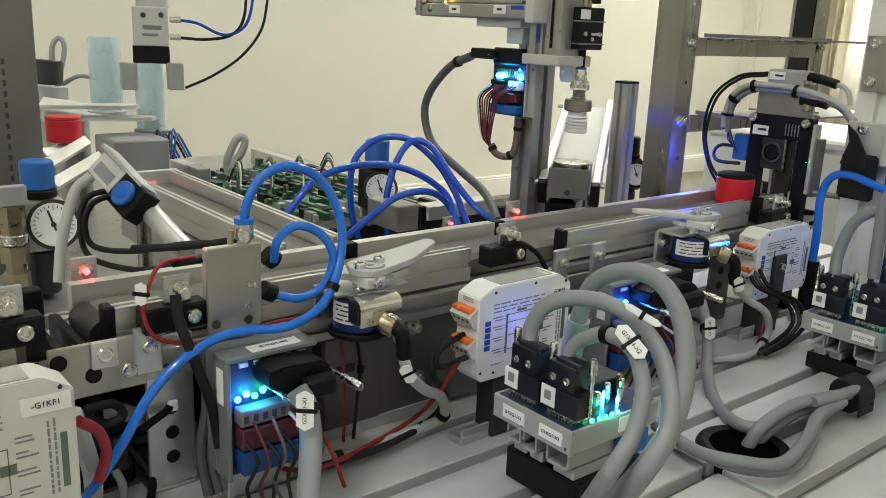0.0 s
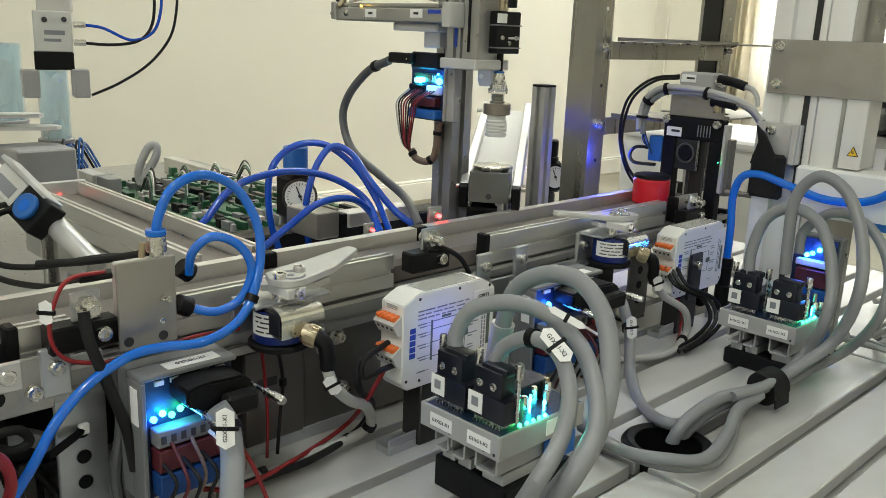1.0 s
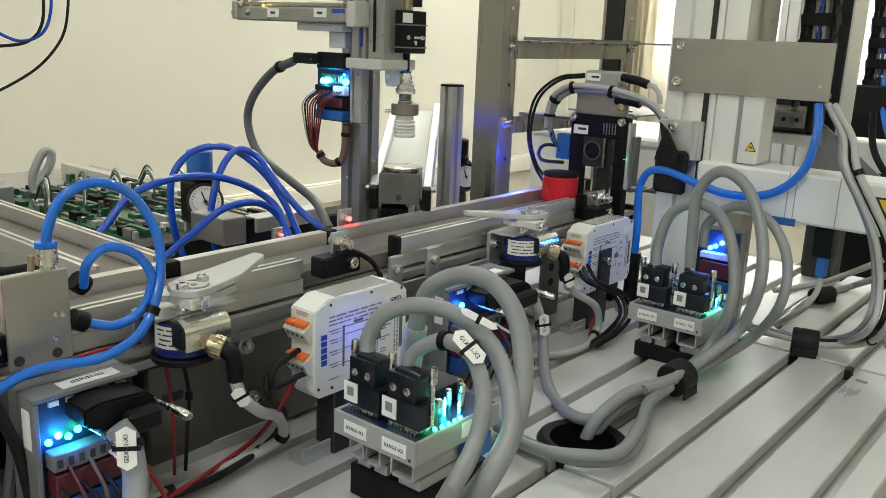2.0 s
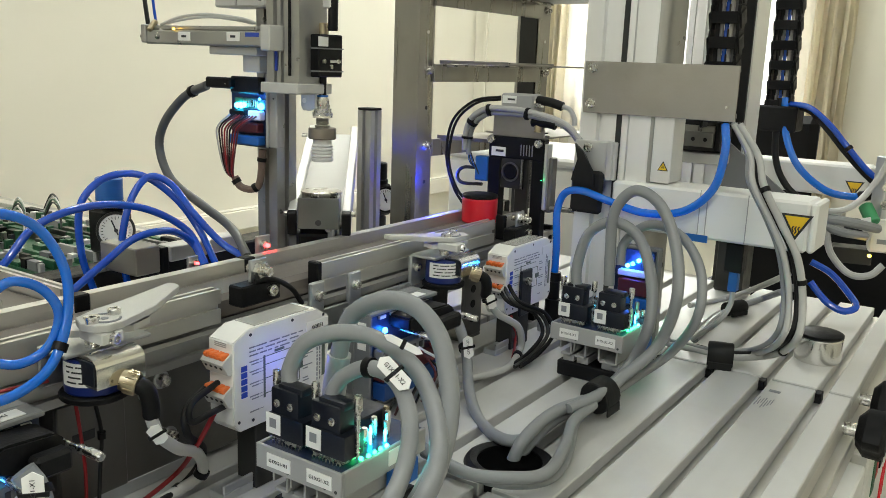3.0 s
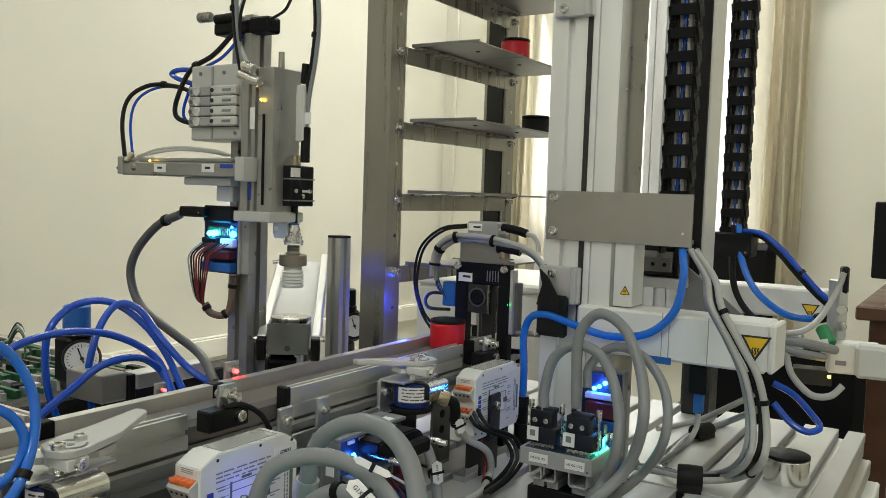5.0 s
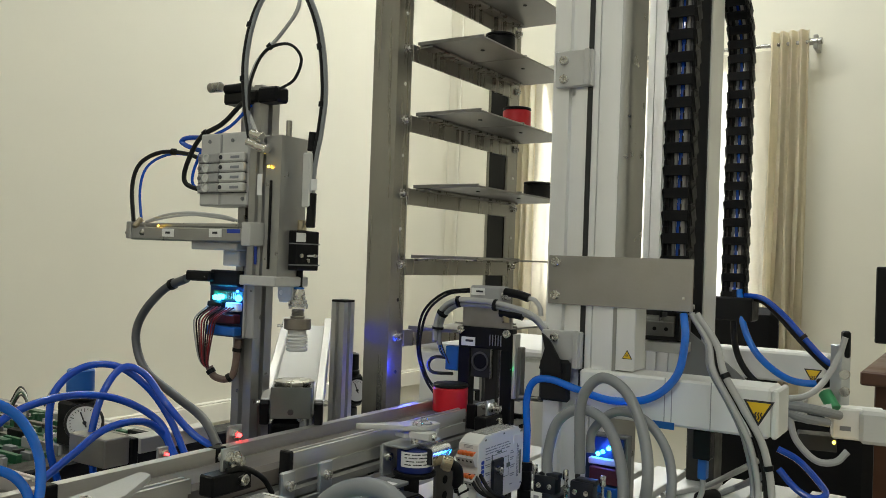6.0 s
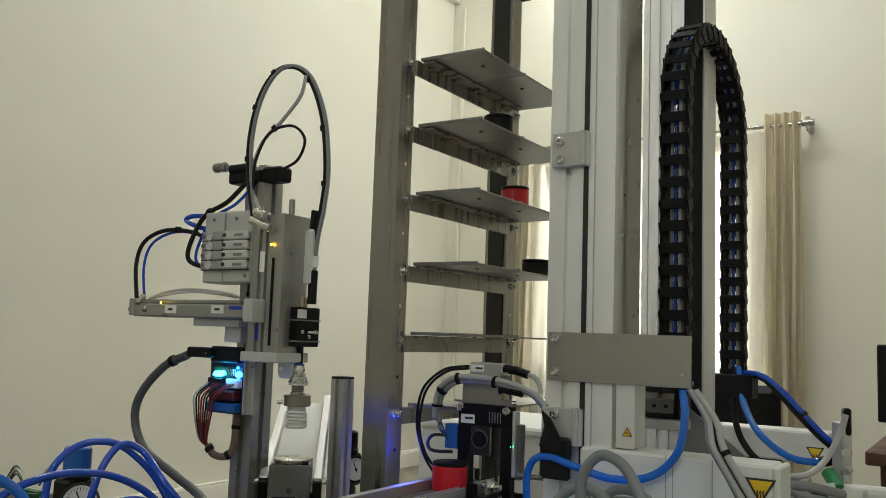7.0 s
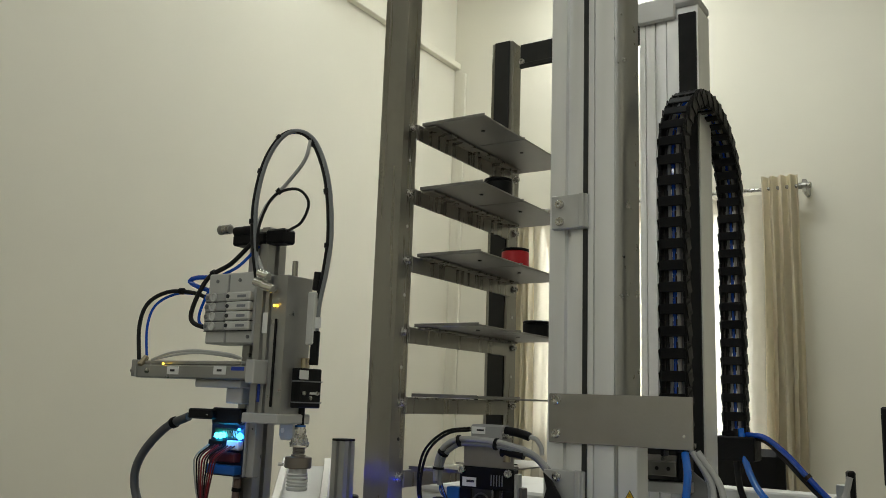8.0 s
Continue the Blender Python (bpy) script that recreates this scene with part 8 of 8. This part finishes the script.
for k in range(9):
    a = Vector((0.3914, 1.1358, 0.0824)) + Vector((0.006 * k, 0.004 * (k % 3), 0))
    line("board_wire", "dark blue wire arching between the boards", "wire", [a, a + Vector((0.012, 0.02, 0.028 + 0.003 * (k % 4))), a + Vector((0.03, 0.05, 0.022)), a + Vector((0.05, 0.06, -0.01))], 0.0017, BLUE if k % 3 else BLACKR, (), 6, group="board wires")
for k in range(18):
    a = Vector((0.4496, 0.9650, 0.0641)) + Vector((0.012 * k, 0.02 * (k % 4), -0.002))
    line("board_wire", "thin wire arching over the green boards", "wire", [a, a + Vector((0.006, 0.012, 0.02)), a + Vector((0.02, 0.05, 0.024)), a + Vector((0.026, 0.08, 0.0))], 0.0013, (DARKSTEEL, GREEN, LGREY)[k % 3], (), 6, group="board wires")
line("board_cable", "grey cable looping up between the boards", "cable", [(0.4964, 1.0889, 0.0622), (0.4961, 1.0927, 0.0819), (0.5097, 1.0912, 0.1110), (0.5198, 1.0868, 0.1142), (0.5171, 1.0855, 0.0977), (0.4992, 1.0891, 0.0701)], 0.0055, CABLE_L)
ub = thing("steel_unit", "low steel sensor unit behind the conveyor", "bracket", (0.4532, 0.6000, 0.1016))
facing((0.4351, 0.6000, 0.0917), (0.4606, 0.6000, 0.1162), 0, 0.05, "case", PLATE, ub)
facing((0.4625, 0.6000, 0.0884), (0.4702, 0.6000, 0.1130), 0, 0.05, "end", BLACK, ub)
facing((0.5033, 0.6400, 0.0867), (0.5940, 0.6400, 0.1016), 0, 0.02, "back_strip", ALU, ub)
dk = thing("black_long_box", "black cable duct lying behind the conveyor", "cable duct", (0.6, 0.60, 0))
part("duct", boxes(((0.33, 0.70, 0.0), (0.80, 0.735, 0.075)), bev=0.002), BLACK, dk)
lb = thing("air_fitting", "stacked brass and steel air fittings beside the regulator", "fitting", (0.158, 0.83, 0))
part("bracket", boxes(((0.140, 0.826, 0.1010), (0.171, 0.836, 0.1200)), bev=0.001), GREY, lb)
part("fitting_stack", lathe(B(), (0.1575, 0.832, 0.0), (0.1575, 0.832, 0.1008), [(0, 0.010), (0.18, 0.010), (0.19, 0.0125), (0.36, 0.0125), (0.37, 0.009), (0.45, 0.009), (0.46, 0.013), (0.62, 0.013), (0.63, 0.0105), (0.78, 0.0105), (0.79, 0.012), (1, 0.012)], 6), BRASS, lb, "hexagonal brass fittings")
part("collar", rod(B(), (0.1575, 0.832, 0.064), (0.1575, 0.832, 0.074), 0.0132, 18, 0.001), BOLT, lb)

# ---- far side of the tower ----
gp = thing("transfer_gripper", "silver gripper head with valves, green knob and leads", "gripper", (1.06, 0.12, 0.1))
facing((1.0260, 0.1047, 0.1310), (1.0345, 0.0958, 0.1984), 0, 0.02, "bracket", ZINC, gp)
facing((1.0274, 0.1031, 0.1843), (1.0307, 0.0954, 0.2146), 0, 0.012, "plug", BLACK, gp, 0.002)
for p in ((1.0260, 0.1004, 0.1668), (1.0238, 0.0999, 0.1479)):
    part("knob", rod(B(), p, Vector(p) + Vector((-0.008, 0, 0)), 0.0055, 16, 0.0005), CHROME, gp)
part("green_knob", rod(B(), (1.0257, 0.1210, 0.1440), (1.0148, 0.1088, 0.1275), 0.0075, 16, 0.001), mat("green_plastic", (0.05, 0.30, 0.12), 0.4), gp, "green adjusting knob")
part("white_tag", abox(B(), (-0.005, -0.009, 0), (0.005, 0.009, 0.002), 0, axes((1.0086, 0.1141, 0.1244), (0.1, -1, 0.3), (0.1, 0.3, 1))), PAPER, gp)
facing((1.0290, 0.1128, 0.0924), (1.0401, 0.0589, 0.1277), 0, 0.03, "body", WHITE, gp, 0.002, "white gripper housing")
facing((1.0218, 0.0838, 0.0913), (1.0324, 0.0146, 0.1282), 0, 0.03, "jaw", LGREY, gp, 0.004)
facing((1.0406, 0.1498, 0.0731), (1.0496, 0.1095, 0.0909), 0, 0.03, "slide", DARKSTEEL, gp)
facing((1.0297, 0.1048, 0.1026), (1.0318, 0.0937, 0.1077), 0, 0.001, "print_line", INKG, gp, 0)
part("strut", boxes(((1.07, 0.15, 0.10), (1.10, 0.262, 0.125)), bev=0.001), ALU, gp)
part("amber_lamp", rod(B(), (1.0090, 0.1077, 0.0919), (1.0061, 0.1073, 0.0924), 0.002, 8), LED_Y, gp, "tiny amber light")
part("hose_end", rod(B(), (1.0500, 0.1322, 0.1499), (1.0500, 0.1074, 0.1572), 0.0062, 12, 0.001), BLACK, gp)
for pts, r, mt in (([(0.9589, 0.1487, 0.1343), (0.9611, 0.1347, 0.1339), (0.9836, 0.1149, 0.1284), (1.0145, 0.1043, 0.1217)], 0.0052, CABLE), ([(0.9578, 0.1480, 0.1265), (0.9599, 0.1307, 0.1222), (0.9921, 0.1123, 0.1156)], 0.0048, CABLE),
                   ([(0.9598, 0.1494, 0.1416), (0.9636, 0.1303, 0.1465), (0.9973, 0.1191, 0.1582), (1.0220, 0.1072, 0.1856), (1.0246, 0.1011, 0.2082)], 0.0034, CABLE_L),
                   ([(0.9575, 0.1459, 0.1224), (0.9547, 0.1379, 0.0990), (0.9540, 0.1182, 0.0805), (0.9567, 0.0991, 0.0811), (0.9604, 0.0879, 0.0932)], 0.0036, CABLE_L),
                   ([(0.9496, 0.1554, 0.0880), (0.9511, 0.1347, 0.0784), (0.9501, 0.1150, 0.0602), (0.9291, 0.1035, 0.0526), (0.9166, 0.1128, 0.0489), (0.9157, 0.1296, 0.0557), (0.9167, 0.1479, 0.0736)], 0.0036, HOSE),
                   ([(0.9431, 0.1737, 0.0738), (0.9353, 0.1950, 0.0592), (1.0566, 0.2627, 0.0060), (0.9840, 0.2903, 0.0060)], 0.0034, CABLE_L),
                   ([(0.9414, 0.1664, 0.0595), (1.0774, 0.2257, 0.0080), (0.9712, 0.2488, 0.0060), (0.8558, 0.2424, 0.0060)], 0.0040, CABLE)):
    line("gripper_lead", "lead or hose drooping from the transfer gripper", "cable", pts, r, mt, (), 10, group="leads of the transfer gripper")

# ---- furniture at the window end ----
dsk = thing("desk", "dark brown wooden desk with papers near the window", "desk", (2.75, -0.2, -0.75))
part("top", boxes(((2.30, -0.75, 0.005), (3.1, 0.2196, 0.04)), bev=0.004), WOOD, dsk)
part("apron", boxes(((2.34, -0.7, -0.09), (2.36, 0.2196 - 0.04, 0.0048)), bev=0.002), WOOD, dsk)
for x in (2.36, 3.04):
    for y in (-0.70, 0.2196 - 0.06):
        part("leg", boxes(((x - 0.03, y - 0.03, -0.75), (x + 0.03, y + 0.03, 0.0048)), bev=0.003), WOOD, dsk)
solo("paper_sheet", boxes(((2.36, 0.02, 0.0405), (2.56, 0.16, 0.0412)), bev=0), PAPER, "white paper sheets lying on the brown desk", "paper")
mo = thing("monitor", "black flat computer monitor on the desk", "monitor", (2.6, 0.1, 0.04))
part("foot", boxes(((2.55, -0.02, 0.041), (2.70, 0.16, 0.052)), bev=0.003), BLACK, mo)
part("neck", boxes(((2.62, 0.04, 0.052), (2.65, 0.08, 0.16)), bev=0.003), BLACK, mo)
part("screen", boxes(((2.58, -0.22, 0.09), (2.615, 0.2166, 0.30)), bev=0.004), BLACK, mo)
part("bezel", boxes(((2.615, -0.19, 0.11), (2.64, 0.2166 - 0.03, 0.28)), bev=0.004), DARKSTEEL, mo)
kb2 = thing("keyboard", "dark keyboard on the brown desk", "keyboard", (2.4, 0.05, 0.04))
part("case", boxes(((2.33, -0.3, 0.0405), (2.36 + 0.1, 0.0, 0.055)), bev=0.003), DARKSTEEL, kb2)


def chair(x, y, zt, w, label):
    t = thing("office_chair", label, "chair", (x, y, -0.75), group="black chairs")
    part("backrest", boxes(((x, y - w / 2, zt - 0.36), (x + 0.05, y + w / 2, zt)), bev=0.02), BLACK, t)
    part("seat", boxes(((x - 0.42, y - w / 2, -0.34), (x + 0.02, y + w / 2, -0.27)), bev=0.02), BLACK, t)
    part("back_stem", boxes(((x + 0.04, y - 0.03, -0.33), (x + 0.065, y + 0.03, zt - 0.2)), bev=0.004), DARKSTEEL, t)
    part("column", rod(B(), (x - 0.2, y, -0.66), (x - 0.2, y, -0.34), 0.025, 14), DARKSTEEL, t)
    for k in range(5):
        a = 2 * math.pi * k / 5
        p = Vector((x - 0.2 + 0.26 * math.cos(a), y + 0.26 * math.sin(a), -0.70))
        lg = part("base_arm", rod(B(), (x - 0.2, y, -0.66), p, 0.016, 10), BLACK, t)
        part("castor", rod(B(), p + Vector((0, -0.015, -0.022)), p + Vector((0, 0.015, -0.022)), 0.028, 14), BLACK, lg)
    return t


chair(2.45, 0.5554, 0.1747, 0.22, "black office chair with its back to the desk")
chair(2.0, 0.36, -0.02, 0.40, "black mesh chair pushed behind the table")
chair(1.9, -0.25, -0.10, 0.42, "black mesh chair standing beside the table")


# ---- dark filler box and leads below the conveyors ----
# made-up black box that deepens the dark under the conveyor end
pw = thing("dark_filler_box", "plain black box added to darken the space under the conveyor end", "power unit", (0.11, 0.47, 0))
part("case", boxes(((0.085, 0.455, 0.0), (0.135, 0.508, 0.046)), bev=0.002), BLACK, pw)
part("terminal_face", boxes(((0.09, 0.451, 0.012), (0.13, 0.4548, 0.036)), bev=0.001), DARKSTEEL, pw)
for k in range(5):
    x = 0.02 + 0.017 * k
    line("floor_lead", "dark lead lying in a heap under the conveyor", "cable", [(x, 0.41, 0.004), (x + 0.012, 0.43, 0.020 + 0.004 * (k % 3)), (x + 0.035, 0.455, 0.034), (x + 0.05, 0.44, 0.012), (x + 0.04, 0.415, 0.004)], 0.0026, BLACKR if k % 3 else CABLE, (), 8, group="heap of leads")
line("floor_lead", "white thin lead on the table below the terminal board", "cable", [(0.1818, 0.4628, 0.0030), (0.1816, 0.4322, 0.0040), (0.1898, 0.4136, 0.0030), (0.2086, 0.4047, 0.0030)], 0.0013, PAPER, (), 8)
line("floor_lead", "grey lead on the table below the terminal board", "cable", [(0.1812, 0.4703, 0.0040), (0.1846, 0.4428, 0.0050), (0.1967, 0.4196, 0.0050), (0.2159, 0.4034, 0.0040)], 0.0028, CABLE_L, (), 8)
for x, z in ((0.178, 0.062), (0.184, 0.058)):
    line("rear_lead", "dark lead dropping behind the terminal board", "cable", [(x - 0.01, 0.426, 0.095), (x - 0.012, 0.418, z), (x - 0.018, 0.415, 0.03), (x - 0.016, 0.41, 0.004)], 0.0030, CABLE_D, (), 8)
line("floor_lead", "thick grey cable lying behind the relay module", "cable", [(0.060, 0.440, 0.030), (0.085, 0.436, 0.052), (0.110, 0.440, 0.060), (0.132, 0.446, 0.050), (0.150, 0.452, 0.030), (0.160, 0.455, 0.008)], 0.0052, CABLE, (), 10)
line("floor_lead", "thick light cable dropping beside the relay module", "cable", [(0.086, 0.400, 0.082), (0.092, 0.405, 0.060), (0.098, 0.415, 0.035), (0.100, 0.425, 0.006)], 0.0050, CABLE_L, (), 10)
tie = thing("cable_tie", "black cable tie pulled through a bracket hole", "cable tie", (0.145, 0.428, 0.054))
part("strap", tube(B(), [(0.128, 0.424, 0.050), (0.136, 0.427, 0.052), (0.146, 0.430, 0.055), (0.151, 0.434, 0.056)], 0.0024, 8), BLACK, tie)
part("head", boxes(((0.148, 0.4305, 0.0530), (0.154, 0.4345, 0.0595)), bev=0.0008), PAPER, tie, "pale tie head")
line("sensor_lead", "red and black thin lead running along the conveyor", "cable", [(0.158, 0.418, 0.0990), (0.185, 0.419, 0.0985), (0.215, 0.420, 0.1010), (0.245, 0.421, 0.0985)], 0.0011, REDW, (), 8)
line("sensor_lead", "dark thin lead hanging below the solenoid", "cable", [(0.268, 0.4180, 0.0900), (0.272, 0.4180, 0.0750), (0.276, 0.4200, 0.0550), (0.275, 0.4220, 0.0300), (0.270, 0.4180, 0.0060)], 0.0012, BLACKR, (0.5,), 8)
line("sensor_lead", "thin red lead hanging below the solenoid", "cable", [(0.258, 0.4180, 0.0900), (0.262, 0.4200, 0.0650), (0.266, 0.4230, 0.0350), (0.262, 0.4180, 0.0060)], 0.0011, REDW, (), 8)
